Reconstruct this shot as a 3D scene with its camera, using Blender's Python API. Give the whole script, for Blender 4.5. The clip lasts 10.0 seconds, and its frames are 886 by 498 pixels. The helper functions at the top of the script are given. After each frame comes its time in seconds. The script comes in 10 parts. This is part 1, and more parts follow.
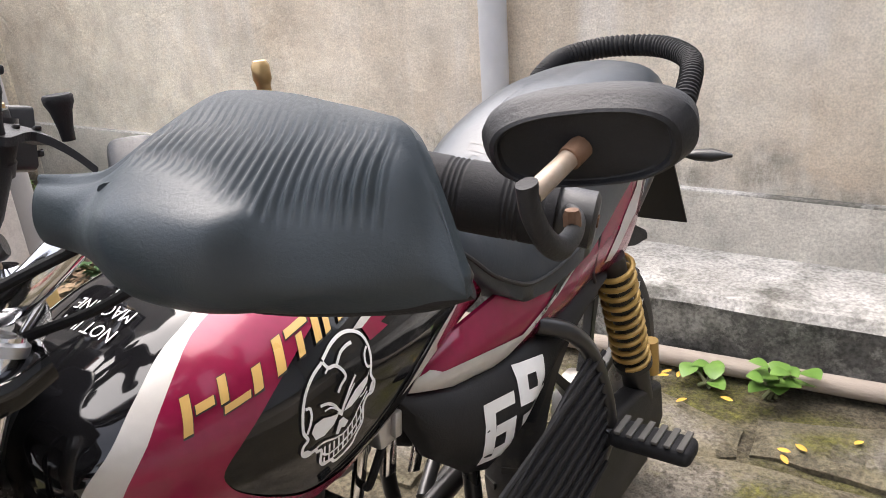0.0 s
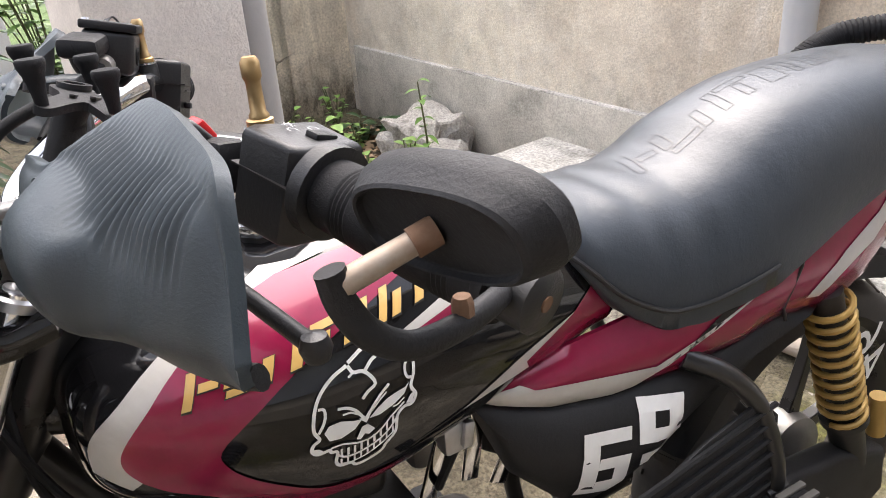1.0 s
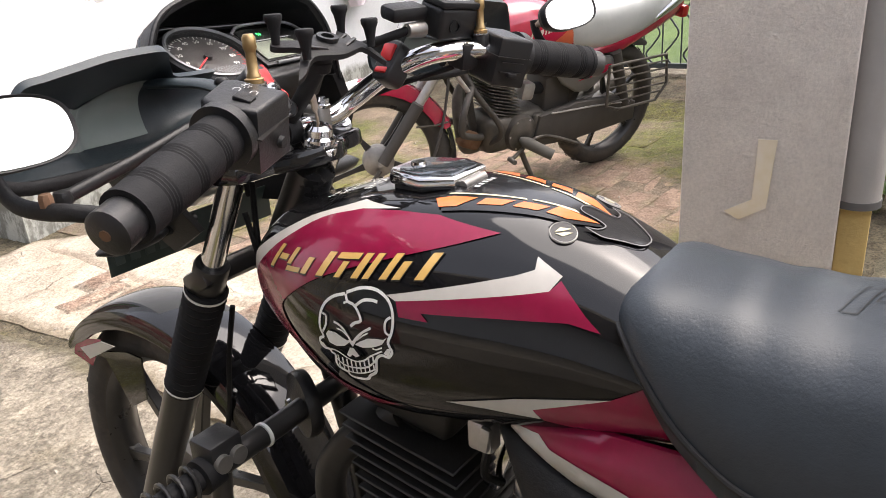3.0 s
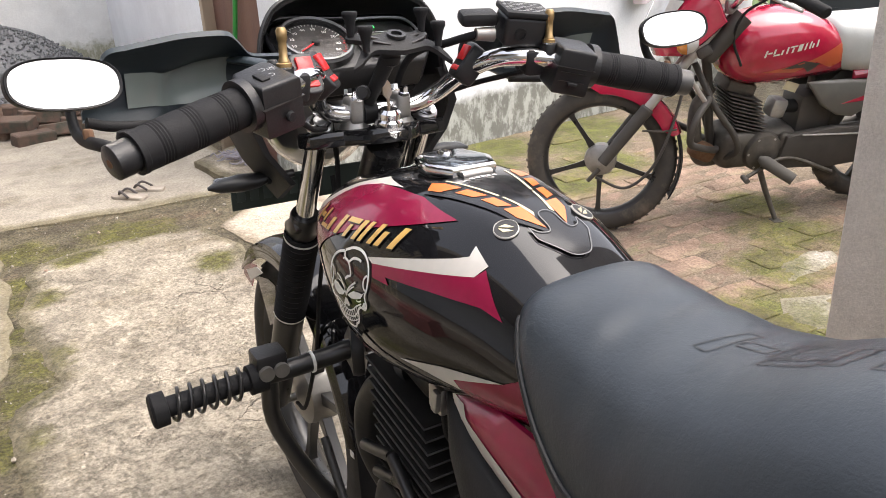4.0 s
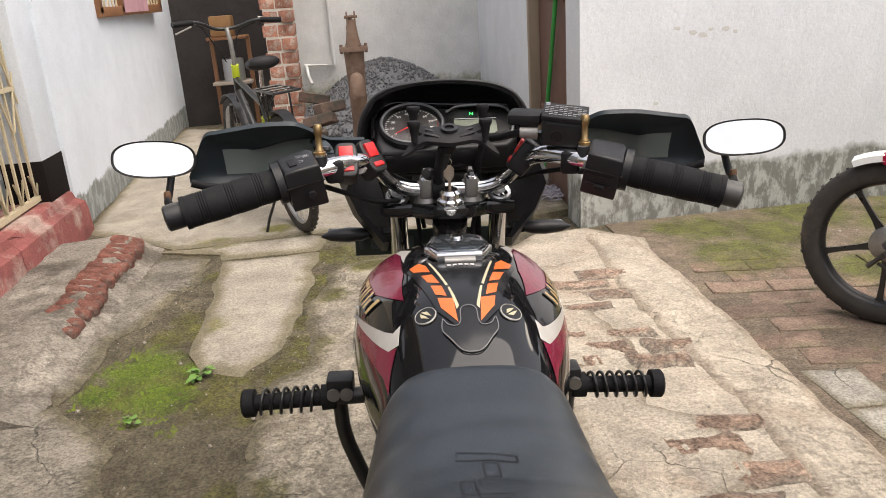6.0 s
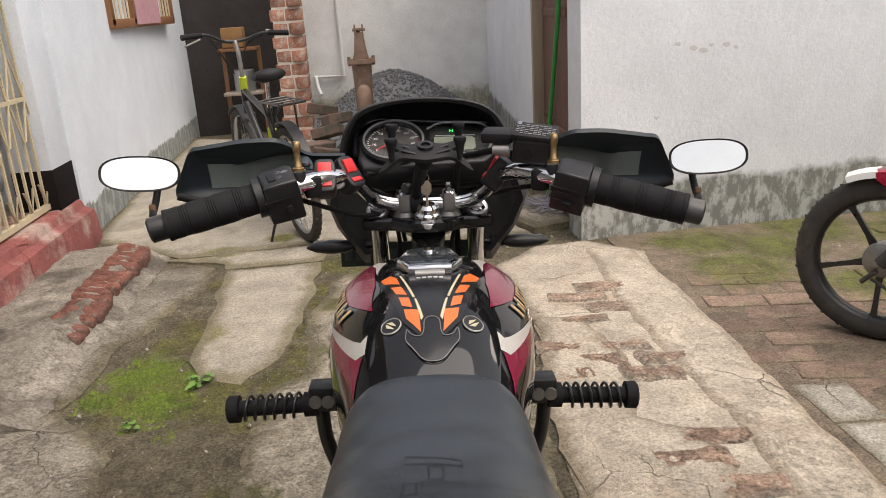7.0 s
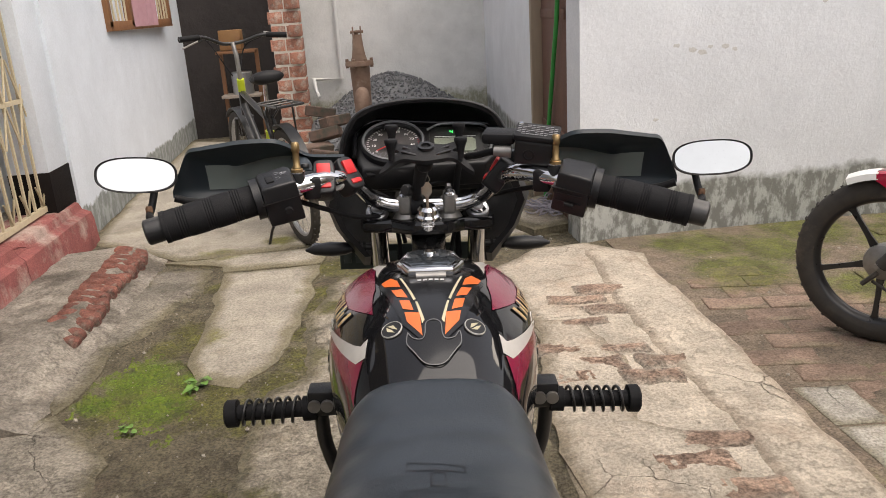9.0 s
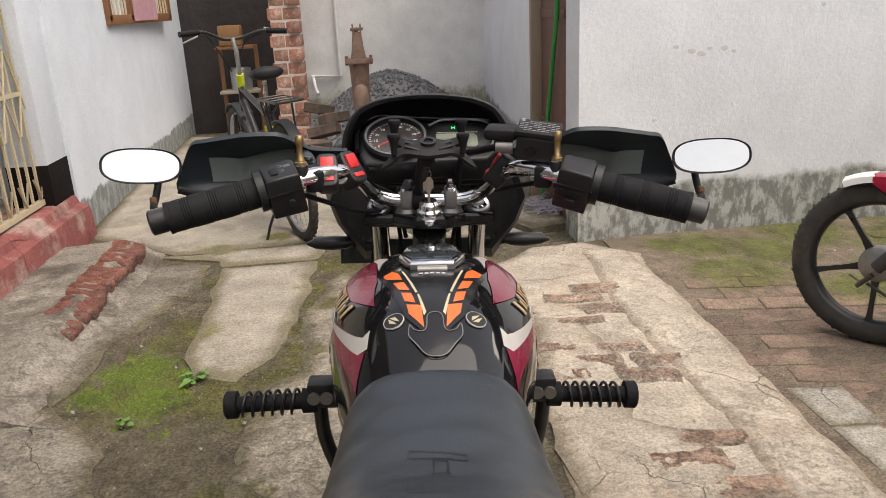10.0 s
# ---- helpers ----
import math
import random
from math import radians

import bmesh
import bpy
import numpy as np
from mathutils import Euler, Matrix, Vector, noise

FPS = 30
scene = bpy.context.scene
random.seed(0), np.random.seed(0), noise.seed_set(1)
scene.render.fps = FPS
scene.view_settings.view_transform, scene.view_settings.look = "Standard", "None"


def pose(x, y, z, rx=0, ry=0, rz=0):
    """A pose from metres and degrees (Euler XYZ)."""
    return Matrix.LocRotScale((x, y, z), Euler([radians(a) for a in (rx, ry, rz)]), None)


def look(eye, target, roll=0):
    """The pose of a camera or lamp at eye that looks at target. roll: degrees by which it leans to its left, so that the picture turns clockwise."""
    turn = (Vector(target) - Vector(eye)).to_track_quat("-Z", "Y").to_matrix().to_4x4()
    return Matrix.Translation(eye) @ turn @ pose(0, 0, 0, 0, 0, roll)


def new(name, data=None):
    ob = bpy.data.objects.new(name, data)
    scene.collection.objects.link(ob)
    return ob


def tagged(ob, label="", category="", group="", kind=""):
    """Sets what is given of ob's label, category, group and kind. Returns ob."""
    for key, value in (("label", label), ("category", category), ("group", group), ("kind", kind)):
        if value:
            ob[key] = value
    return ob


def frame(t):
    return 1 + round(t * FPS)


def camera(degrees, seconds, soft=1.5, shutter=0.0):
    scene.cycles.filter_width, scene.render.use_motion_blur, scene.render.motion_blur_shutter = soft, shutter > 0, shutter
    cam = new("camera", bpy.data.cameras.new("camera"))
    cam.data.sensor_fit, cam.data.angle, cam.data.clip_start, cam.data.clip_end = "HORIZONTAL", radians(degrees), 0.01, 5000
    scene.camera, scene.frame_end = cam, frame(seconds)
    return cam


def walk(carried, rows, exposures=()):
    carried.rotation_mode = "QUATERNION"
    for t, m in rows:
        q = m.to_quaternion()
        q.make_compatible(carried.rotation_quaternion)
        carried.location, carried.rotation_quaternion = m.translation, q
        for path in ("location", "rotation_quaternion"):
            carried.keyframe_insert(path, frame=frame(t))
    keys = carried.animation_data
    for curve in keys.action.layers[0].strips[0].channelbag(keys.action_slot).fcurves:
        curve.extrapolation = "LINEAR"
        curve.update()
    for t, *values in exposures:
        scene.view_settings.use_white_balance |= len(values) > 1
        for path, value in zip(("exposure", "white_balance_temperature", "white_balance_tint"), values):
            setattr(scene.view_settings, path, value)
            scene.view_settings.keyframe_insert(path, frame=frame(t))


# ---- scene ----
cam = camera(59.9, 10.0, soft=0.9)
PATH = [
    (0, (-0.513, 0.231, 1.149), (0.463, -1.341, 0.39), -4.2),
    (0.5, (-0.549, 0.164, 1.143), (0.663, -1.232, 0.378), -3.8),
    (1, (-0.606, 0.027, 1.165), (0.91, -0.962, 0.315), -4.4),
    (1.3, (-0.653, -0.075, 1.176), (1.04, -0.725, 0.333), -6.8),
    (1.5, (-0.696, -0.16, 1.186), (1.079, -0.543, 0.346), -6.3),
    (2, (-0.735, -0.328, 1.193), (1.081, -0.177, 0.37), -7.2),
    (2.2, (-0.715, -0.376, 1.193), (1.077, -0.093, 0.351), -5.5),
    (2.5, (-0.678, -0.471, 1.173), (1.049, 0.114, 0.351), -4.8),
    (2.7, (-0.664, -0.533, 1.159), (0.997, 0.243, 0.361), -5.0),
    (3.8, (-0.556, -0.904, 1.165), (0.603, 0.523, 0.376), -3.0),
    (4, (-0.505, -0.94, 1.168), (0.535, 0.589, 0.407), -2.9),
    (4.5, (-0.387, -1.024, 1.212), (0.452, 0.651, 0.512), -2.9),
    (5, (-0.306, -1.081, 1.233), (0.411, 0.662, 0.566), -2.7),
    (5.5, (-0.164, -1.169, 1.252), (0.198, 0.687, 0.601), -4.2),
    (5.7, (-0.135, -1.18, 1.244), (0.093, 0.697, 0.594), -4.2),
    (7, (-0.053, -1.236, 1.259), (0.112, 0.66, 0.644), -3.6),
    (7.5, (-0.049, -1.239, 1.26), (0.116, 0.657, 0.645), -3.7),
    (8, (-0.049, -1.233, 1.258), (0.117, 0.663, 0.646), -3.7),
    (8.5, (-0.052, -1.226, 1.257), (0.117, 0.672, 0.648), -3.6),
    (9, (-0.056, -1.222, 1.254), (0.115, 0.676, 0.645), -3.6),
    (9.5, (-0.06, -1.225, 1.253), (0.112, 0.672, 0.642), -3.4),
    (10, (-0.065, -1.233, 1.251), (0.116, 0.663, 0.639), -2.8),
]
walk(cam, [(t, look(eye, target, roll)) for t, eye, target, roll in PATH],
     exposures=[(0.0, 2.05, 6700, 15), (1.0, 2.05, 6700, 15), (1.6, 1.7, 6800, 15), (2.7, 1.6, 6900, 15), (3.8, 1.75, 6800, 14), (4.4, 1.4, 7000, 14), (5.0, 1.25, 7000, 13), (7.0, 0.75, 7100, 14), (10.0, 0.75, 7100, 14)])

# ---- daylight: bright overcast sky ----
world = bpy.data.worlds.new("overcast_sky")
scene.world = world
world.use_nodes = True
wn = world.node_tree
sky = wn.nodes.new("ShaderNodeTexSky")
sky.sky_type = "NISHITA"
sky.sun_disc = False
sky.sun_elevation, sky.sun_rotation = radians(58), radians(130)
sky.air_density, sky.dust_density, sky.ozone_density = 1.2, 3.0, 1.0
grey = wn.nodes.new("ShaderNodeHueSaturation")
grey.inputs["Saturation"].default_value = 0.42
wn.links.new(sky.outputs[0], grey.inputs["Color"])
wn.links.new(grey.outputs[0], wn.nodes["Background"].inputs["Color"])
wn.nodes["Background"].inputs["Strength"].default_value = 0.15

sun_data = bpy.data.lights.new("sun", "SUN")
sun_data.energy, sun_data.angle, sun_data.color = 1.3, radians(60), (1.0, 0.97, 0.92)
sun = new("sun", sun_data)
sun.matrix_world = look((2.5, -1.5, 8), (0, 0, 0))

# ---- materials ----
def mat(name, c1, c2=None, scale=8.0, rough=0.6, metal=0.0, bump=0.0, bscale=60.0, c3=None, s3=2.5, k3=0.5,
        coat=0.0, spec=0.5, rvar=0.1, stretch=(1, 1, 1), vary=0.0):
    """A two-scale surface: c1 to c2 by fine noise, c3 in large patches, with relief."""
    m = bpy.data.materials.new(name)
    m.use_nodes = True
    nt = m.node_tree
    b = nt.nodes["Principled BSDF"]
    b.inputs["Metallic"].default_value = metal
    b.inputs["Coat Weight"].default_value = coat
    b.inputs["Coat Roughness"].default_value = 0.06
    b.inputs["Specular IOR Level"].default_value = spec
    co = nt.nodes.new("ShaderNodeTexCoord")
    mp = nt.nodes.new("ShaderNodeMapping")
    mp.inputs["Scale"].default_value = stretch
    nt.links.new(co.outputs["Object"], mp.inputs["Vector"])
    vec = mp.outputs[0]
    c2 = c2 or tuple(v * 0.8 for v in c1)

    def noise_at(s, detail=6, r=0.6):
        n = nt.nodes.new("ShaderNodeTexNoise")
        n.inputs["Scale"].default_value, n.inputs["Detail"].default_value, n.inputs["Roughness"].default_value = s, detail, r
        nt.links.new(vec, n.inputs["Vector"])
        return n.outputs["Fac"]

    def ramp(fac, lo, hi):
        r = nt.nodes.new("ShaderNodeMapRange")
        r.inputs["From Min"].default_value, r.inputs["From Max"].default_value = lo, hi
        nt.links.new(fac, r.inputs["Value"])
        return r.outputs[0]

    def mix(fac, a, c):
        x = nt.nodes.new("ShaderNodeMix")
        x.data_type = "RGBA"
        if isinstance(fac, float):
            x.inputs["Factor"].default_value = fac
        else:
            nt.links.new(fac, x.inputs["Factor"])
        for sock, v in ((x.inputs[6], a), (x.inputs[7], c)):
            if isinstance(v, tuple):
                sock.default_value = (*v, 1)
            else:
                nt.links.new(v, sock)
        return x.outputs[2]

    fine = noise_at(scale)
    col = mix(ramp(fine, 0.3, 0.7), c1, c2)
    if c3:
        col = mix(ramp(noise_at(s3, 8, 0.65), k3, k3 + 0.13), col, c3)
    if vary:
        info = nt.nodes.new("ShaderNodeObjectInfo")
        hs = nt.nodes.new("ShaderNodeHueSaturation")
        nt.links.new(col, hs.inputs["Color"])
        mr = nt.nodes.new("ShaderNodeMapRange")
        mr.inputs["To Min"].default_value, mr.inputs["To Max"].default_value = 1 - vary, 1 + vary
        nt.links.new(info.outputs["Random"], mr.inputs["Value"])
        nt.links.new(mr.outputs[0], hs.inputs["Value"])
        col = hs.outputs[0]
    nt.links.new(col, b.inputs["Base Color"])
    rr = nt.nodes.new("ShaderNodeMapRange")
    rr.inputs["To Min"].default_value, rr.inputs["To Max"].default_value = max(0.02, rough - rvar), min(1, rough + rvar)
    nt.links.new(noise_at(scale * 0.6), rr.inputs["Value"])
    nt.links.new(rr.outputs[0], b.inputs["Roughness"])
    if bump:
        bn = nt.nodes.new("ShaderNodeBump")
        bn.inputs["Strength"].default_value, bn.inputs["Distance"].default_value = 1.0, bump
        nt.links.new(noise_at(bscale, 8, 0.65), bn.inputs["Height"])
        nt.links.new(bn.outputs[0], b.inputs["Normal"])
    return m


def weather(m, stain=0.35, sscale=3.5, speck=0.3, pscale=140.0, crack=0.0, cscale=2.2, cwidth=0.012, relief=0.004, flake=0.0, fscale=5.0):
    """Age a surface: cloudy stains, fine specks and branching hairline cracks with relief."""
    nt = m.node_tree
    b = nt.nodes["Principled BSDF"]
    col = b.inputs["Base Color"].links[0].from_socket
    geo = nt.nodes.new("ShaderNodeNewGeometry")
    pos = geo.outputs["Position"]

    def nz(s, dt, r, vec=pos):
        n = nt.nodes.new("ShaderNodeTexNoise")
        n.inputs["Scale"].default_value, n.inputs["Detail"].default_value, n.inputs["Roughness"].default_value = s, dt, r
        nt.links.new(vec, n.inputs["Vector"])
        return n

    def rng(v, a, c, lo, hi):
        r = nt.nodes.new("ShaderNodeMapRange")
        for i, x in enumerate((a, c, lo, hi)):
            r.inputs[i + 1].default_value = x
        nt.links.new(v, r.inputs[0])
        return r.outputs[0]

    def mul(a, c):
        x = nt.nodes.new("ShaderNodeMath")
        x.operation = "MULTIPLY"
        nt.links.new(a, x.inputs[0])
        nt.links.new(c, x.inputs[1])
        return x.outputs[0]

    fac = mul(rng(nz(sscale, 12, 0.72).outputs["Fac"], 0.36, 0.64, 1 - stain, 1 + stain * 0.35), rng(nz(pscale, 3, 0.6).outputs["Fac"], 0.34, 0.62, 1 - speck, 1 + speck * 0.5))
    hgt = nz(pscale * 0.35, 8, 0.75).outputs["Fac"]
    if flake:
        fl = rng(nz(fscale, 14, 0.78).outputs["Fac"], 0.49, 0.53, 0.0, 1.0)
        fac = mul(fac, rng(fl, 0, 1, 1.0, 1 - flake))
        fb = nt.nodes.new("ShaderNodeMath")
        fb.operation = "MULTIPLY_ADD"
        nt.links.new(fl, fb.inputs[0])
        fb.inputs[1].default_value = -0.22
        nt.links.new(hgt, fb.inputs[2])
        hgt = fb.outputs[0]
    if crack:
        ds = nz(5.0, 5, 0.6)
        off = nt.nodes.new("ShaderNodeVectorMath")
        off.operation = "MULTIPLY_ADD"
        nt.links.new(ds.outputs["Color"], off.inputs[0])
        off.inputs[1].default_value = (0.14, 0.14, 0.14)
        nt.links.new(pos, off.inputs[2])
        vo = nt.nodes.new("ShaderNodeTexVoronoi")
        vo.feature = "DISTANCE_TO_EDGE"
        vo.inputs["Scale"].default_value = cscale
        nt.links.new(off.outputs[0], vo.inputs["Vector"])
        gate = rng(nz(1.7, 3, 0.5).outputs["Fac"], 0.50, 0.60, 0.0, 1.0)
        line = mul(rng(vo.outputs["Distance"], 0.0, cwidth, 1.0, 0.0), gate)
        fac = mul(fac, rng(line, 0, 1, 1.0, 1 - crack))
        cb = nt.nodes.new("ShaderNodeMath")
        cb.operation = "MULTIPLY_ADD"
        nt.links.new(line, cb.inputs[0])
        cb.inputs[1].default_value = -1.6
        nt.links.new(hgt, cb.inputs[2])
        hgt = cb.outputs[0]
    mx = nt.nodes.new("ShaderNodeMix")
    mx.data_type, mx.blend_type = "RGBA", "MULTIPLY"
    mx.inputs["Factor"].default_value = 1.0
    nt.links.new(col, mx.inputs[6])
    nt.links.new(fac, mx.inputs[7])
    nt.links.new(mx.outputs[2], b.inputs["Base Color"])
    bp = nt.nodes.new("ShaderNodeBump")
    bp.inputs["Strength"].default_value, bp.inputs["Distance"].default_value = 1.0, relief
    nt.links.new(hgt, bp.inputs["Height"])
    if b.inputs["Normal"].links:
        nt.links.new(b.inputs["Normal"].links[0].from_socket, bp.inputs["Normal"])
    nt.links.new(bp.outputs[0], b.inputs["Normal"])
    return m


def emit(name, color, strength):
    m = bpy.data.materials.new(name)
    m.use_nodes = True
    b = m.node_tree.nodes["Principled BSDF"]
    b.inputs["Base Color"].default_value = (*color, 1)
    b.inputs["Emission Color"].default_value = (*color, 1)
    b.inputs["Emission Strength"].default_value = strength
    return m


def glass(name, color=(1, 1, 1), rough=0.02):
    m = bpy.data.materials.new(name)
    m.use_nodes = True
    b = m.node_tree.nodes["Principled BSDF"]
    b.inputs["Base Color"].default_value = (*color, 1)
    b.inputs["Transmission Weight"].default_value = 1.0
    b.inputs["Roughness"].default_value = rough
    b.inputs["IOR"].default_value = 1.42
    return m


# ---- mesh tools ----
V = Vector


def finish(bm, name, material, smooth=True, angle=40):
    bmesh.ops.recalc_face_normals(bm, faces=bm.faces)
    me = bpy.data.meshes.new(name)
    if smooth:
        lim = radians(angle)
        for f in bm.faces:
            f.smooth = True
        for e in bm.edges:
            e.smooth = len(e.link_faces) == 2 and e.calc_face_angle(0) < lim
    bm.to_mesh(me)
    bm.free()
    for m in (material if isinstance(material, (list, tuple)) else [material]):
        me.materials.append(m)
    return me


def part(name, bm, material, parent=None, label="", smooth=True, angle=40):
    """One mesh object under a thing or part."""
    ob = new(name, finish(bm, name, material, smooth, angle))
    if parent is not None:
        ob.parent = parent
    if label:
        tagged(ob, label)
    return ob


def empty(name, m=None):
    ob = new(name)
    ob.empty_display_size = 0.1
    if m is not None:
        ob.matrix_world = m
    return ob


def box(c, s, rot=(0, 0, 0), bevel=0.0, seg=2, bm=None):
    bm2 = bmesh.new()
    bmesh.ops.create_cube(bm2, size=1, matrix=Matrix.Diagonal((*s, 1)))
    if bevel:
        bmesh.ops.bevel(bm2, geom=bm2.edges[:], offset=bevel, segments=seg, affect="EDGES", profile=0.5)
    bm2.transform(pose(*c, *rot))
    return merge(bm, bm2) if bm is not None else bm2


def merge(bm, other):
    me = bpy.data.meshes.new("tmp")
    other.to_mesh(me)
    other.free()
    bm.from_mesh(me)
    bpy.data.meshes.remove(me)
    return bm


def loft(rings, closed=True, cap=True, bm=None):
    """Skin over rings with equal numbers of points."""
    bm = bm or bmesh.new()
    vs = [[bm.verts.new(p) for p in r] for r in rings]
    n = len(rings[0])
    for a, b in zip(vs, vs[1:]):
        for i in range(n if closed else n - 1):
            j = (i + 1) % n
            bm.faces.new((a[i], a[j], b[j], b[i]))
    if cap and closed:
        bm.faces.new(vs[0][::-1])
        bm.faces.new(vs[-1])
    return bm


def smooth_path(pts, n=8):
    """Catmull-Rom through the points."""
    pts = [V(p) for p in pts]
    if len(pts) < 3:
        return pts
    out = []
    q = [pts[0] * 2 - pts[1]] + pts + [pts[-1] * 2 - pts[-2]]
    for i in range(1, len(q) - 2):
        a, b, c, d = q[i - 1:i + 3]
        for k in range(n):
            t = k / n
            out.append(0.5 * (2 * b + (c - a) * t + (2 * a - 5 * b + 4 * c - d) * t * t + (3 * b - a - 3 * c + d) * t ** 3))
    out.append(pts[-1])
    return out


def tube(pts, r, seg=12, smooth=0, cap=True, bm=None, flat=1.0):
    """A tube along points; r is one radius or one for each point."""
    pts = smooth_path(pts, smooth) if smooth else [V(p) for p in pts]
    rs = r if isinstance(r, (list, tuple)) else [r] * len(pts)
    if len(rs) != len(pts):
        rs = [rs[0] + (rs[-1] - rs[0]) * i / (len(pts) - 1) for i in range(len(pts))]
    t0 = (pts[1] - pts[0]).normalized()
    ref = V((0, 0, 1)) if abs(t0.z) < 0.9 else V((0, 1, 0))
    nrm = t0.cross(ref).normalized()
    rings = []
    for i, p in enumerate(pts):
        t = (pts[min(i + 1, len(pts) - 1)] - pts[max(i - 1, 0)]).normalized()
        nrm = (nrm - t * nrm.dot(t)).normalized()
        b = t.cross(nrm)
        rings.append([p + (nrm * math.cos(a) + b * math.sin(a) * flat) * rs[i] for a in (2 * math.pi * k / seg for k in range(seg))])
    return loft(rings, bm=bm, cap=cap)


def lathe(prof, m=None, seg=24, bm=None):
    """Turn (radius, height) pairs about z, then pose by m."""
    rings = [[V((max(r, 1e-5) * math.cos(a), max(r, 1e-5) * math.sin(a), h)) for a in (2 * math.pi * k / seg for k in range(seg))] for r, h in prof]
    if prof[0][0] > 1e-3 and prof[-1][0] > 1e-3:
        b2 = loft(rings + [rings[0]], cap=False)
        bmesh.ops.remove_doubles(b2, verts=b2.verts, dist=1e-6)
    else:
        b2 = loft(rings)
    if m is not None:
        b2.transform(m)
    return merge(bm, b2) if bm is not None else b2


def axis(p, d, up=(0, 0, 1)):
    """A pose at p whose z points along d."""
    return Matrix.Translation(p) @ V(d).normalized().to_track_quat("Z", "Y").to_matrix().to_4x4()


def plate(outline, thick, m=None, bevel=0.0, bm=None, seg=2):
    """An outline in x, y pulled up along z."""
    b2 = bmesh.new()
    f = b2.faces.new([b2.verts.new((x, y, 0)) for x, y in outline])
    r = bmesh.ops.extrude_face_region(b2, geom=[f])
    bmesh.ops.translate(b2, verts=[v for v in r["geom"] if isinstance(v, bmesh.types.BMVert)], vec=(0, 0, thick))
    if bevel:
        es = [e for e in b2.edges if abs(e.verts[0].co.z - e.verts[1].co.z) < 1e-6]
        bmesh.ops.bevel(b2, geom=es, offset=bevel, segments=seg, affect="EDGES", profile=0.5)
    if m is not None:
        b2.transform(m)
    return merge(bm, b2) if bm is not None else b2


def ellipse(rx, ry, n=32, p=2.0):
    out = []
    for k in range(n):
        a = 2 * math.pi * k / n
        c, s = math.cos(a), math.sin(a)
        out.append((rx * math.copysign(abs(c) ** (2 / p), c), ry * math.copysign(abs(s) ** (2 / p), s)))
    return out


def rough_up(bm, amount, scale, axis_only=None):
    for v in bm.verts:
        d = noise.noise_vector(v.co * scale) * amount
        if axis_only is not None:
            d = V([d[i] if i == axis_only else 0 for i in range(3)])
        v.co += d
    return bm


def sliced(outline, step, axes=(0, 1)):
    """A flat face in x, y cut into a grid of cells no larger than step."""
    bm = bmesh.new()
    f = bm.faces.new([bm.verts.new((x, y, 0)) for x, y in outline])
    bm.normal_update()
    bmesh.ops.triangulate(bm, faces=[f])
    for ax in axes:
        vals = [v.co[ax] for v in bm.verts]
        k = math.floor(min(vals) / step) + 1
        while k * step < max(vals):
            p, n = V((0, 0, 0)), V((0, 0, 0))
            p[ax], n[ax] = k * step, 1
            bmesh.ops.bisect_plane(bm, geom=bm.verts[:] + bm.edges[:] + bm.faces[:], plane_co=p, plane_no=n, dist=1e-6)
            k += 1
    return bm

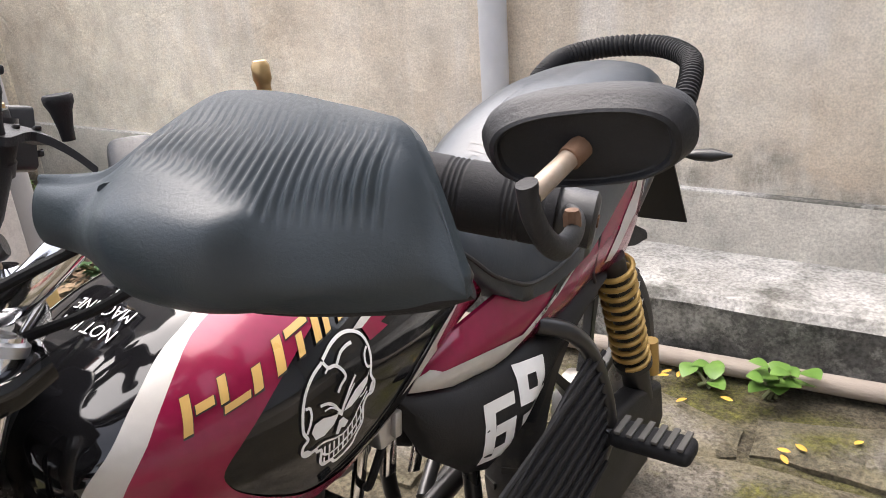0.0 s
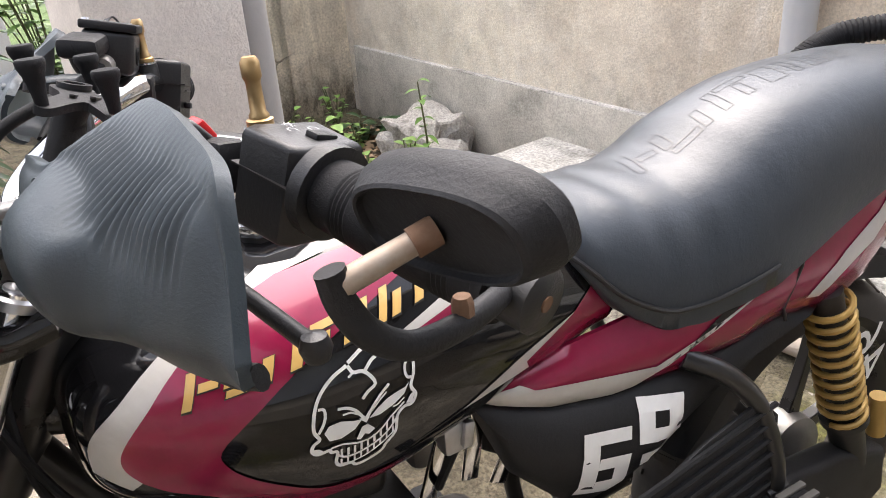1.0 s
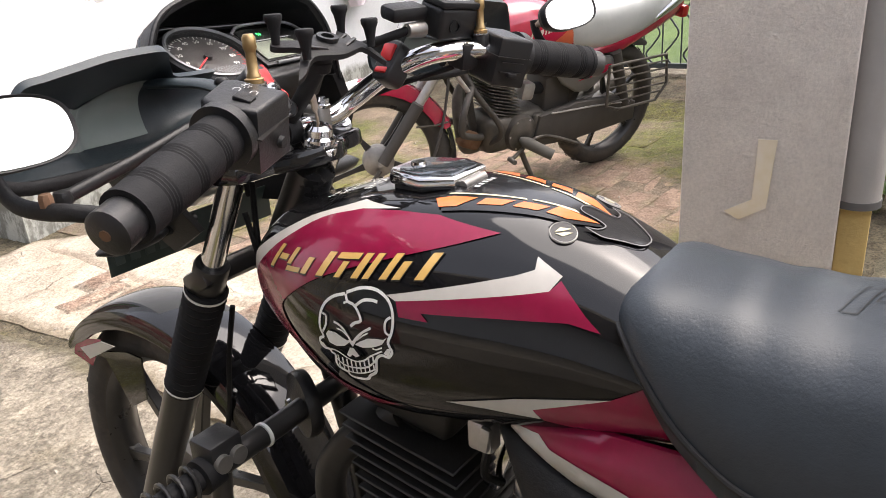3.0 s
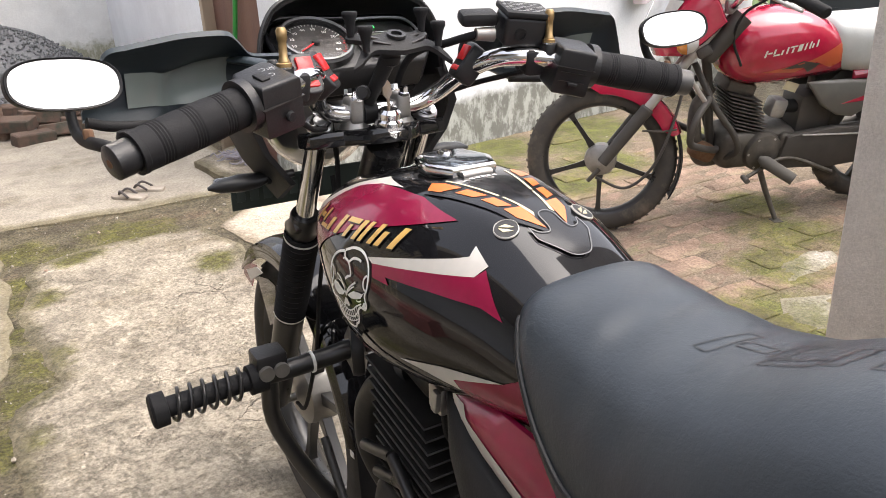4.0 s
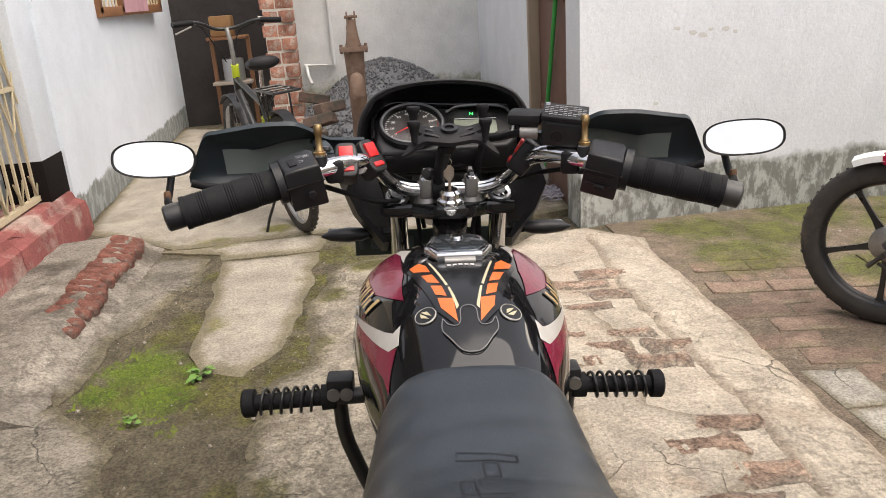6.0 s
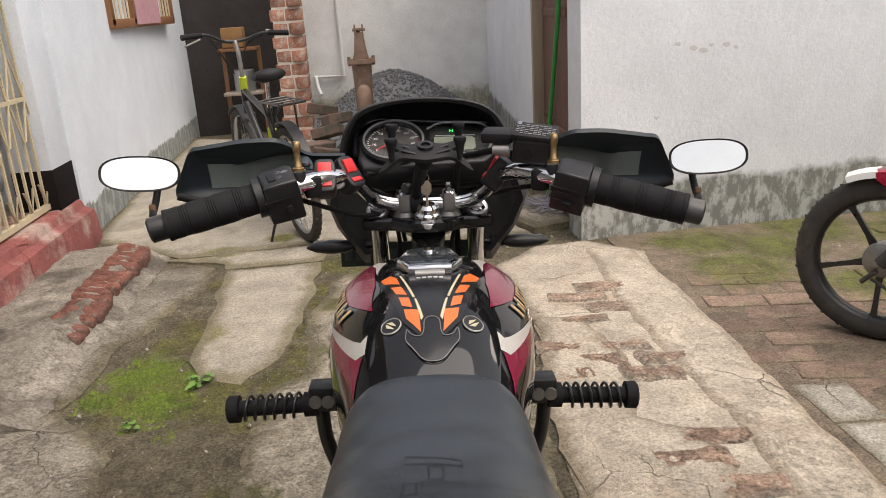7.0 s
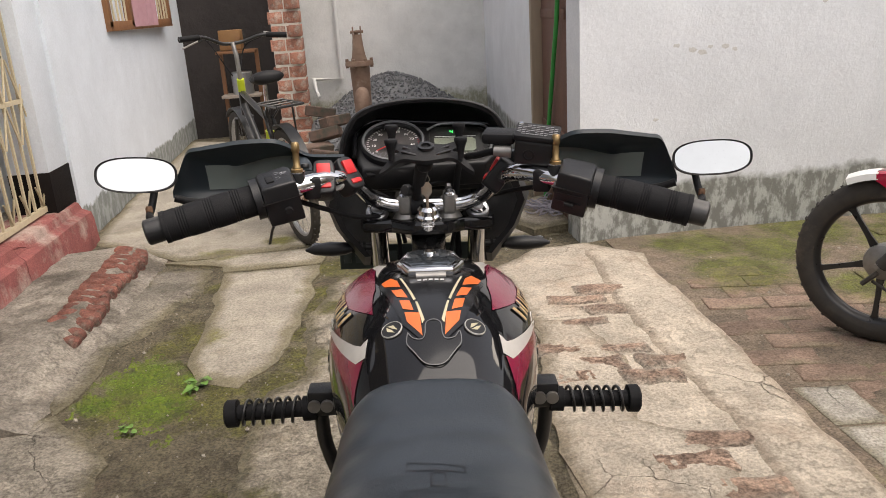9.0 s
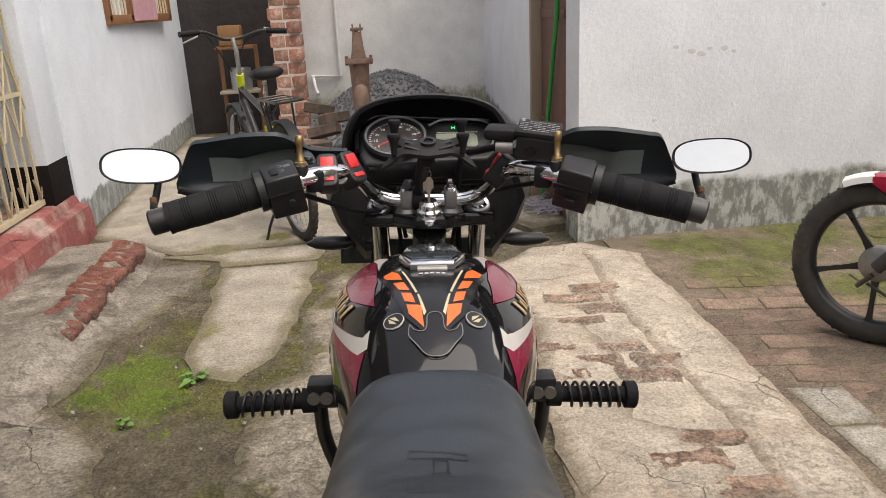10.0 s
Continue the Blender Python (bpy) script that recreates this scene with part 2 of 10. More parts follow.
# ---- surfaces ----
def zoned(name, c1, c2, low, edge, soft, low2=None, rough=0.85, bump=0.004, scale=3.0, streak=None, blur=0.012):
    """Plaster: c1 mottled with c2; below a ragged height the damp colours low and low2 show; streak: dirt that runs down."""
    m = mat(name, c1, c2, scale=scale, rough=rough, bump=bump, bscale=35)
    nt = m.node_tree
    b = nt.nodes["Principled BSDF"]
    link = b.inputs["Base Color"].links[0]
    col = link.from_socket
    geo = nt.nodes.new("ShaderNodeNewGeometry")
    sep = nt.nodes.new("ShaderNodeSeparateXYZ")
    nt.links.new(geo.outputs["Position"], sep.inputs[0])
    n = nt.nodes.new("ShaderNodeTexNoise")
    n.inputs["Scale"].default_value, n.inputs["Detail"].default_value = 5.0, 9
    n.inputs["Roughness"].default_value = 0.68
    nt.links.new(geo.outputs["Position"], n.inputs["Vector"])
    add = nt.nodes.new("ShaderNodeMath")
    add.operation = "MULTIPLY_ADD"
    nt.links.new(n.outputs["Fac"], add.inputs[0])
    add.inputs[1].default_value = soft
    nt.links.new(sep.outputs["Z"], add.inputs[2])
    mr = nt.nodes.new("ShaderNodeMapRange")
    mr.inputs["From Min"].default_value, mr.inputs["From Max"].default_value = edge + soft * 0.5 - blur, edge + soft * 0.5 + blur
    mr.inputs["To Min"].default_value, mr.inputs["To Max"].default_value = 1, 0
    nt.links.new(add.outputs[0], mr.inputs["Value"])
    n2 = nt.nodes.new("ShaderNodeTexNoise")
    n2.inputs["Scale"].default_value, n2.inputs["Detail"].default_value, n2.inputs["Roughness"].default_value = 9.0, 8, 0.7
    drip = nt.nodes.new("ShaderNodeMapping")
    drip.inputs["Scale"].default_value = (1.7, 1.7, 0.8)
    nt.links.new(geo.outputs["Position"], drip.inputs["Vector"])
    nt.links.new(drip.outputs[0], n2.inputs["Vector"])
    mr2 = nt.nodes.new("ShaderNodeMapRange")
    mr2.inputs["From Min"].default_value, mr2.inputs["From Max"].default_value = 0.46, 0.56
    nt.links.new(n2.outputs["Fac"], mr2.inputs["Value"])
    lowmix = nt.nodes.new("ShaderNodeMix")
    lowmix.data_type = "RGBA"
    lowmix.inputs[6].default_value, lowmix.inputs[7].default_value = (*low, 1), (*(low2 or low), 1)
    nt.links.new(mr2.outputs[0], lowmix.inputs["Factor"])
    if streak:
        wv = nt.nodes.new("ShaderNodeMapping")
        wv.inputs["Scale"].default_value = (3.2, 3.2, 0.35)
        nt.links.new(geo.outputs["Position"], wv.inputs["Vector"])
        n3 = nt.nodes.new("ShaderNodeTexNoise")
        n3.inputs["Scale"].default_value, n3.inputs["Detail"].default_value, n3.inputs["Roughness"].default_value = 1.4, 9, 0.66
        nt.links.new(wv.outputs[0], n3.inputs["Vector"])
        mr3 = nt.nodes.new("ShaderNodeMapRange")
        mr3.inputs["From Min"].default_value, mr3.inputs["From Max"].default_value = 0.5, 0.72
        mr3.inputs["To Max"].default_value = 0.8
        nt.links.new(n3.outputs["Fac"], mr3.inputs["Value"])
        sm = nt.nodes.new("ShaderNodeMix")
        sm.data_type = "RGBA"
        nt.links.new(mr3.outputs[0], sm.inputs["Factor"])
        nt.links.new(col, sm.inputs[6])
        sm.inputs[7].default_value = (*streak, 1)
        col = sm.outputs[2]
    fin = nt.nodes.new("ShaderNodeMix")
    fin.data_type = "RGBA"
    nt.links.new(mr.outputs[0], fin.inputs["Factor"])
    nt.links.new(col, fin.inputs[6])
    nt.links.new(lowmix.outputs[2], fin.inputs[7])
    nt.links.new(fin.outputs[2], b.inputs["Base Color"])
    return m


WHITE_WALL = zoned("white_limewash", (0.745, 0.770, 0.800), (0.690, 0.715, 0.745), (0.20, 0.205, 0.185), 0.285, 0.16, (0.43, 0.445, 0.42), bump=0.0035, blur=0.022)
BACK_WALL = zoned("grey_limewash", (0.74, 0.74, 0.72), (0.66, 0.66, 0.635), (0.30, 0.30, 0.22), 0.34, 0.5, (0.46, 0.455, 0.38), bump=0.005, blur=0.05)
LEFT_WALL = zoned("blue_white_limewash", (0.719, 0.770, 0.828), (0.671, 0.720, 0.776), (0.214, 0.230, 0.217), 0.2, 0.2, (0.350, 0.370, 0.362), bump=0.004)
REAR_WALL = zoned("weathered_plaster", (0.84, 0.77, 0.66), (0.62, 0.52, 0.40), (0.40, 0.37, 0.31), 0.44, 0.9, (0.66, 0.62, 0.55), streak=(0.86, 0.83, 0.78), bump=0.010, scale=2.6, blur=0.10)
CORNER_WALL = zoned("stained_plaster", (0.86, 0.78, 0.64), (0.70, 0.60, 0.45), (0.16, 0.135, 0.10), 0.20, 0.8, (0.42, 0.35, 0.26), streak=(0.28, 0.24, 0.185), bump=0.012, scale=4, blur=0.14)
PLINTH = mat("damp_cement", (0.43, 0.42, 0.38), (0.27, 0.26, 0.235), scale=9, rough=0.9, bump=0.006, bscale=30, c3=(0.075, 0.075, 0.065), s3=3.0, k3=0.48)
UPPER = mat("pale_plinth_cement", (0.64, 0.61, 0.54), (0.50, 0.475, 0.42), scale=5, rough=0.9, bump=0.005, bscale=40, c3=(0.24, 0.235, 0.20), s3=2.4, k3=0.57)
FLAKY = mat("flaking_limewash", (0.70, 0.68, 0.64), (0.46, 0.44, 0.40), scale=9, rough=0.9, bump=0.006, bscale=40, c3=(0.16, 0.155, 0.135), s3=4, k3=0.50)
COLUMN = mat("column_paint", (0.79, 0.735, 0.67), (0.71, 0.655, 0.60), scale=18, rough=0.85, bump=0.004, bscale=90)
YELLOW = mat("yellow_paint", (0.58, 0.42, 0.16), (0.50, 0.36, 0.14), scale=20, rough=0.8, bump=0.003)
CONCRETE = mat("yard_concrete", (0.485, 0.425, 0.335), (0.385, 0.335, 0.26), scale=9, rough=0.88, bump=0.010, bscale=22, c3=(0.28, 0.235, 0.165), s3=2.6, k3=0.53, rvar=0.12)
SMOOTH_CONC = mat("trowelled_cement", (0.43, 0.385, 0.315), (0.35, 0.312, 0.255), scale=5, rough=0.78, bump=0.002, bscale=40, c3=(0.25, 0.22, 0.165), s3=2.0, k3=0.54)
DARK_CONC = mat("grimy_concrete", (0.375, 0.335, 0.272), (0.265, 0.235, 0.19), scale=8, rough=0.9, bump=0.006, bscale=30, c3=(0.165, 0.145, 0.11), s3=3.0, k3=0.53)
WARM_CONC = mat("worn_path_cement", (0.62, 0.545, 0.44), (0.53, 0.46, 0.365), scale=6, rough=0.9, bump=0.006, bscale=28, c3=(0.49, 0.385, 0.29), s3=1.8, k3=0.53)
TROWELLED = mat("pale_trowelled_cement", (0.61, 0.535, 0.43), (0.53, 0.46, 0.365), scale=5, rough=0.88, bump=0.005, bscale=30, c3=(0.47, 0.385, 0.295), s3=2.2, k3=0.54)
WORN_BRICK = mat("worn_flush_brick", (0.55, 0.385, 0.285), (0.49, 0.325, 0.235), scale=9, rough=0.92, bump=0.008, bscale=34, c3=(0.56, 0.465, 0.365), s3=4.5, k3=0.53, vary=0.08)
DIRT = mat("mossy_earth", (0.22, 0.183, 0.12), (0.12, 0.103, 0.062), scale=16, rough=0.97, bump=0.015, bscale=40, c3=(0.20, 0.14, 0.095), s3=2.2, k3=0.55)

BRICK = mat("clay_brick", (0.44, 0.20, 0.135), (0.35, 0.165, 0.115), scale=16, rough=0.92, bump=0.005, bscale=45, c3=(0.50, 0.43, 0.36), s3=6, k3=0.55, vary=0.2)
PAVER = mat("paving_brick", (0.36, 0.255, 0.19), (0.29, 0.20, 0.148), scale=14, rough=0.93, bump=0.006, bscale=40, c3=(0.29, 0.245, 0.165), s3=2.0, k3=0.48, vary=0.13)
GREY_TILE = mat("grey_stone_tile", (0.50, 0.465, 0.40), (0.38, 0.352, 0.30), scale=12, rough=0.88, bump=0.005, c3=(0.27, 0.24, 0.19), s3=5, k3=0.54)
MORTAR = mat("mortar", (0.60, 0.56, 0.49), (0.48, 0.445, 0.385), scale=18, rough=0.95, bump=0.01, bscale=40)
RED_PAINT = mat("worn_red_paint", (0.31, 0.095, 0.085), (0.25, 0.078, 0.07), scale=7, rough=0.85, bump=0.004, c3=(0.46, 0.34, 0.29), s3=2.8, k3=0.50)
BLACK_PAINT = mat("black_wall_paint", (0.012, 0.009, 0.008), (0.008, 0.006, 0.006), scale=9, rough=0.9, bump=0.003, spec=0.15)
DARK_WALL = mat("near_black_wall", (0.045, 0.038, 0.036), (0.03, 0.025, 0.024), scale=4, rough=0.95, bump=0.02, bscale=9)
CREAM_IRON = mat("cream_enamel", (0.56, 0.48, 0.33), (0.48, 0.40, 0.27), scale=40, rough=0.5, bump=0.001)
BROWN_WOOD = mat("brown_door_paint", (0.165, 0.085, 0.06), (0.12, 0.06, 0.045), scale=10, rough=0.6, bump=0.003, stretch=(1, 1, 0.2))
WOOD = mat("varnished_wood", (0.26, 0.12, 0.05), (0.18, 0.08, 0.035), scale=14, rough=0.5, bump=0.002, stretch=(1, 1, 0.15))
OLD_WOOD = mat("weathered_wood", (0.42, 0.36, 0.30), (0.30, 0.25, 0.21), scale=20, rough=0.9, bump=0.004, stretch=(0.2, 1, 1))
PVC = mat("white_pvc", (0.68, 0.68, 0.66), (0.6, 0.6, 0.58), scale=6, rough=0.4)
GREY_PVC = mat("grey_pvc", (0.50, 0.51, 0.53), (0.42, 0.43, 0.45), scale=6, rough=0.5, bump=0.001)
COL_PIPE = mat("column_pipe", (0.36, 0.345, 0.33), (0.31, 0.30, 0.285), scale=9, rough=0.6, bump=0.001)


def with_patches(m, spots, c1=(0.25, 0.36, 0.02), c2=(0.10, 0.098, 0.04), base=0.0):
    """Ragged patches round given places: moss in the yard, a paler colour on the rear wall."""
    nt = m.node_tree
    b = nt.nodes["Principled BSDF"]
    col = b.inputs["Base Color"].links[0].from_socket
    geo = nt.nodes.new("ShaderNodeNewGeometry")
    val = None
    for x, y, r in spots:
        d = nt.nodes.new("ShaderNodeVectorMath")
        d.operation = "DISTANCE"
        nt.links.new(geo.outputs["Position"], d.inputs[0])
        d.inputs[1].default_value = (x, y, 0)
        mr = nt.nodes.new("ShaderNodeMapRange")
        mr.inputs["From Min"].default_value, mr.inputs["From Max"].default_value = 0, r
        mr.inputs["To Min"].default_value, mr.inputs["To Max"].default_value = 0.75, 0
        nt.links.new(d.outputs["Value"], mr.inputs["Value"])
        if val is None:
            val = mr.outputs[0]
        else:
            mx = nt.nodes.new("ShaderNodeMath")
            mx.operation = "MAXIMUM"
            nt.links.new(val, mx.inputs[0])
            nt.links.new(mr.outputs[0], mx.inputs[1])
            val = mx.outputs[0]

    def nz(s, dt=9, r=0.7):
        n = nt.nodes.new("ShaderNodeTexNoise")
        n.inputs["Scale"].default_value, n.inputs["Detail"].default_value, n.inputs["Roughness"].default_value = s, dt, r
        nt.links.new(geo.outputs["Position"], n.inputs["Vector"])
        return n.outputs["Fac"]

    add = nt.nodes.new("ShaderNodeMath")
    add.operation = "ADD"
    nt.links.new(val, add.inputs[0])
    nt.links.new(nz(8.0, 14, 0.8), add.inputs[1])
    mk = nt.nodes.new("ShaderNodeMapRange")
    mk.inputs["From Min"].default_value, mk.inputs["From Max"].default_value = 0.82 - base, 1.06 - base
    nt.links.new(add.outputs[0], mk.inputs["Value"])
    g2 = nt.nodes.new("ShaderNodeMix")
    g2.data_type = "RGBA"
    sp = nt.nodes.new("ShaderNodeMapRange")
    sp.inputs["From Min"].default_value, sp.inputs["From Max"].default_value = 0.42, 0.58
    nt.links.new(nz(17, 14, 0.9), sp.inputs["Value"])
    nt.links.new(sp.outputs[0], g2.inputs["Factor"])
    g2.inputs[6].default_value, g2.inputs[7].default_value = (*c1, 1), (*c2, 1)
    fin = nt.nodes.new("ShaderNodeMix")
    fin.data_type = "RGBA"
    nt.links.new(mk.outputs[0], fin.inputs["Factor"])
    nt.links.new(col, fin.inputs[6])
    nt.links.new(g2.outputs[2], fin.inputs[7])
    nt.links.new(fin.outputs[2], b.inputs["Base Color"])
    return m


MOSS_SPOTS = [(1.6, 1.95, 0.45), (2.0, 1.65, 0.35), (1.55, 0.2, 0.4), (2.2, 0.6, 0.35), (1.9, -0.1, 0.5), (-0.9, 2.9, 0.3), (-0.6, 3.1, 0.25), (-0.5, 0.55, 0.3), (-0.75, 0.1, 0.35), (0.35, 1.9, 0.25), (0.1, -1.3, 0.5), (-0.5, -1.15, 0.45), (-0.9, -1.35, 0.45), (0.6, -1.2, 0.4), (3.2, 0.45, 0.6), (3.7, 0.3, 0.6), (3.9, 0.7, 0.6), (2.8, 0.15, 0.35), (-0.80, 1.75, 0.25), (-0.92, 1.70, 0.2), (-0.36, 1.5, 0.22), (-0.3, 2.0, 0.22), (-0.9, 1.3, 0.45), (-0.65, 1.15, 0.3), (1.45, 2.4, 0.25), (1.9, 2.2, 0.4), (2.6, 2.2, 0.5), (0.15, 2.5, 0.4), (-0.1, 2.35, 0.3), (-0.5, 1.05, 0.2), (-0.45, 1.3, 0.22), (-0.40, 1.75, 0.16), (-0.36, 2.2, 0.2), (-0.28, 2.55, 0.28), (-0.88, 1.9, 0.16), (-0.85, 2.4, 0.14), (-0.62, 1.28, 0.2), (1.6, 2.35, 0.4), (2.2, 2.45, 0.5), (2.9, 2.4, 0.6), (2.4, 1.8, 0.5), (3.2, 1.6, 0.7), (2.4, 0.9, 0.3), (1.9, 0.45, 0.3), (3.4, 0.2, 0.7), (-0.2, -1.55, 0.3), (-0.45, -1.45, 0.25)]
BRIGHT_SPOTS = [(-0.97, 1.46, 0.30), (-0.86, 1.22, 0.24), (-0.76, 1.42, 0.16), (-1.08, 1.3, 0.16), (1.75, 2.42, 0.2), (3.1, 2.45, 0.4)]
OLIVE, OLIVE_DARK = (0.195, 0.19, 0.04), (0.115, 0.098, 0.046)
for ground_m, off in ((DIRT, 0.02), (CONCRETE, -0.03), (SMOOTH_CONC, -0.05), (DARK_CONC, -0.02), (WARM_CONC, -0.10)):
    with_patches(ground_m, MOSS_SPOTS, c1=OLIVE, c2=OLIVE_DARK, base=off)
with_patches(DIRT, BRIGHT_SPOTS, c1=(0.175, 0.30, 0.012), c2=(0.10, 0.125, 0.02), base=0.0)
with_patches(GREY_TILE, MOSS_SPOTS, c1=(0.14, 0.14, 0.06), c2=(0.2, 0.185, 0.12), base=0.03)
with_patches(PAVER, MOSS_SPOTS, c1=(0.20, 0.195, 0.05), c2=(0.16, 0.14, 0.075), base=0.10)


def with_soil(m, c1, c2, reach=0.75):
    """Soil, moss or mortar creeping raggedly over a slab from its rims."""
    nt = m.node_tree
    b = nt.nodes["Principled BSDF"]
    col = b.inputs["Base Color"].links[0].from_socket
    at = nt.nodes.new("ShaderNodeAttribute")
    at.attribute_name = "soil"
    geo = nt.nodes.new("ShaderNodeNewGeometry")
    outs = []
    for sc, dt, rg in ((6.5, 14, 0.82), (38.0, 8, 0.75)):
        n = nt.nodes.new("ShaderNodeTexNoise")
        n.inputs["Scale"].default_value, n.inputs["Detail"].default_value, n.inputs["Roughness"].default_value = sc, dt, rg
        nt.links.new(geo.outputs["Position"], n.inputs["Vector"])
        outs.append(n.outputs["Fac"])
    ad = nt.nodes.new("ShaderNodeMath")
    ad.operation = "MULTIPLY_ADD"
    nt.links.new(at.outputs["Fac"], ad.inputs[0])
    ad.inputs[1].default_value = reach
    nt.links.new(outs[0], ad.inputs[2])
    mr = nt.nodes.new("ShaderNodeMapRange")
    mr.inputs["From Min"].default_value, mr.inputs["From Max"].default_value = 0.68, 1.0
    nt.links.new(ad.outputs[0], mr.inputs["Value"])
    g2 = nt.nodes.new("ShaderNodeMix")
    g2.data_type = "RGBA"
    nt.links.new(outs[1], g2.inputs["Factor"])
    g2.inputs[6].default_value, g2.inputs[7].default_value = (*c1, 1), (*c2, 1)
    fin = nt.nodes.new("ShaderNodeMix")
    fin.data_type = "RGBA"
    nt.links.new(mr.outputs[0], fin.inputs["Factor"])
    nt.links.new(col, fin.inputs[6])
    nt.links.new(g2.outputs[2], fin.inputs[7])
    nt.links.new(fin.outputs[2], b.inputs["Base Color"])
    return m


# rear wall colour made paler round two places towards its +x end
with_patches(REAR_WALL, [(2.6, -2.05, 2.2), (1.9, -2.05, 1.7)], c1=(0.90, 0.84, 0.73), c2=(0.80, 0.72, 0.59))
for slab_m in (CONCRETE, SMOOTH_CONC, DARK_CONC):
    with_soil(slab_m, (0.24, 0.205, 0.135), (0.17, 0.148, 0.09), 0.62)
with_soil(TROWELLED, (0.47, 0.39, 0.30), (0.38, 0.31, 0.235), 0.7)
with_soil(WARM_CONC, (0.34, 0.28, 0.20), (0.24, 0.20, 0.14), 0.55)
with_soil(GREY_TILE, (0.30, 0.27, 0.20), (0.2, 0.18, 0.12), 0.5)
with_soil(WORN_BRICK, (0.52, 0.455, 0.37), (0.46, 0.39, 0.31), 0.48)

for wm, st, sp in ((WHITE_WALL, 0.08, 0.05), (LEFT_WALL, 0.08, 0.05), (BACK_WALL, 0.16, 0.08)):
    weather(wm, st, 2.0, sp, 90, relief=0.002)
weather(REAR_WALL, 0.26, 2.2, 0.16, 170, 0.2, 0.8, 0.004, 0.006)
weather(CORNER_WALL, 0.3, 3.0, 0.2, 80, 0.3, 1.2, 0.006, 0.010)
weather(PLINTH, 0.55, 4.5, 0.4, 90, 0.0, relief=0.007, flake=0.5, fscale=3.5)
weather(UPPER, 0.28, 3.5, 0.2, 130, 0.0, relief=0.005)
weather(FLAKY, 0.3, 8.0, 0.35, 90, 0.0, relief=0.007)
weather(COLUMN, 0.14, 3.0, 0.08, 160, 0.0, relief=0.005)
weather(CONCRETE, 0.34, 4.2, 0.34, 100, 0.45, 3.6, 0.009, 0.015, 0.08, 7.0)
weather(SMOOTH_CONC, 0.28, 3.6, 0.32, 100, 0.0, relief=0.009)
weather(DARK_CONC, 0.40, 4.0, 0.38, 100, 0.4, 3.6, 0.007, 0.013, 0.08, 6.0)
weather(WARM_CONC, 0.24, 4.0, 0.26, 100, 0.35, 3.2, 0.006, 0.012, 0.05, 7.0)
weather(TROWELLED, 0.20, 4.0, 0.24, 100, 0.3, 2.6, 0.006, 0.009, 0.04, 6.0)
weather(WORN_BRICK, 0.28, 6.0, 0.42, 85, 0.0, relief=0.024, flake=0.2, fscale=8)
weather(DIRT, 0.45, 7.0, 0.5, 100, 0.0, relief=0.022)
weather(GREY_TILE, 0.35, 5.0, 0.35, 120, 0.3, 3.0, 0.01, 0.006)
weather(PAVER, 0.35, 5.0, 0.3, 110, 0.0, relief=0.008, flake=0.14, fscale=6)
weather(BRICK, 0.4, 6.0, 0.35, 110, 0.0, relief=0.008)
weather(RED_PAINT, 0.35, 4.0, 0.2, 120, 0.3, 2.0, 0.01, 0.005)


def wall(name, pts, z0, z1, thick, material, kind="structure", label="", inward=1):
    """An upright wall over a line of plan points; thickness to the left of the line when inward is 1."""
    bm = bmesh.new()
    (x0, y0), (x1, y1) = pts
    d = V((x1 - x0, y1 - y0, 0)).normalized()
    n = V((-d.y, d.x, 0)) * thick * inward
    nx = max(1, int(V((x1 - x0, y1 - y0)).length / 0.5))
    rings = []
    for z in (z0, z1):
        rings.append([V((x0, y0, z)), V((x1, y1, z)), V((x1, y1, z)) + n, V((x0, y0, z)) + n])
    loft(rings, bm=bm)
    ob = part(name, bm, material, smooth=False)
    return tagged(ob, label or "plastered house wall", "wall", kind=kind)


# ---- ground ----
def fine_patch(name, material, x0, x1, y0, y1, step, amp, z=0.0, label=""):
    bm = bmesh.new()
    nx, ny = int((x1 - x0) / step), int((y1 - y0) / step)
    rows = []
    for j in range(ny + 1):
        row = []
        for i in range(nx + 1):
            x, y = x0 + i * step, y0 + j * step
            edge = 0 if i in (0, nx) or j in (0, ny) else 1
            h = (noise.noise(V((x * 2.2, y * 2.2, 0))) * 0.5 + noise.noise(V((x * 8, y * 8, 3))) * 0.3 + noise.noise(V((x * 27, y * 27, 7))) * 0.22) * amp * edge
            row.append(bm.verts.new((x, y, z + h)))
        rows.append(row)
    for a, b in zip(rows, rows[1:]):
        for i in range(nx):
            bm.faces.new((a[i], a[i + 1], b[i + 1], b[i]))
    return part(name, bm, material)


gbm = bmesh.new()
bmesh.ops.create_grid(gbm, x_segments=40, y_segments=40, size=300)
FIELD = mat("grass_field", (0.10, 0.155, 0.04), (0.06, 0.10, 0.028), scale=3, rough=1.0, bump=0.02)
g = tagged(part("ground", gbm, FIELD, smooth=False), "flat grassy ground outside the walled yard", "ground", kind="structure")
g.location.z = -0.06
tagged(fine_patch("yard_floor", DIRT, -2.2, 5.0, -2.2, 7.4, 0.025, 0.024, -0.005), "damp mossy earth between the broken slabs of the yard", "ground", kind="structure")


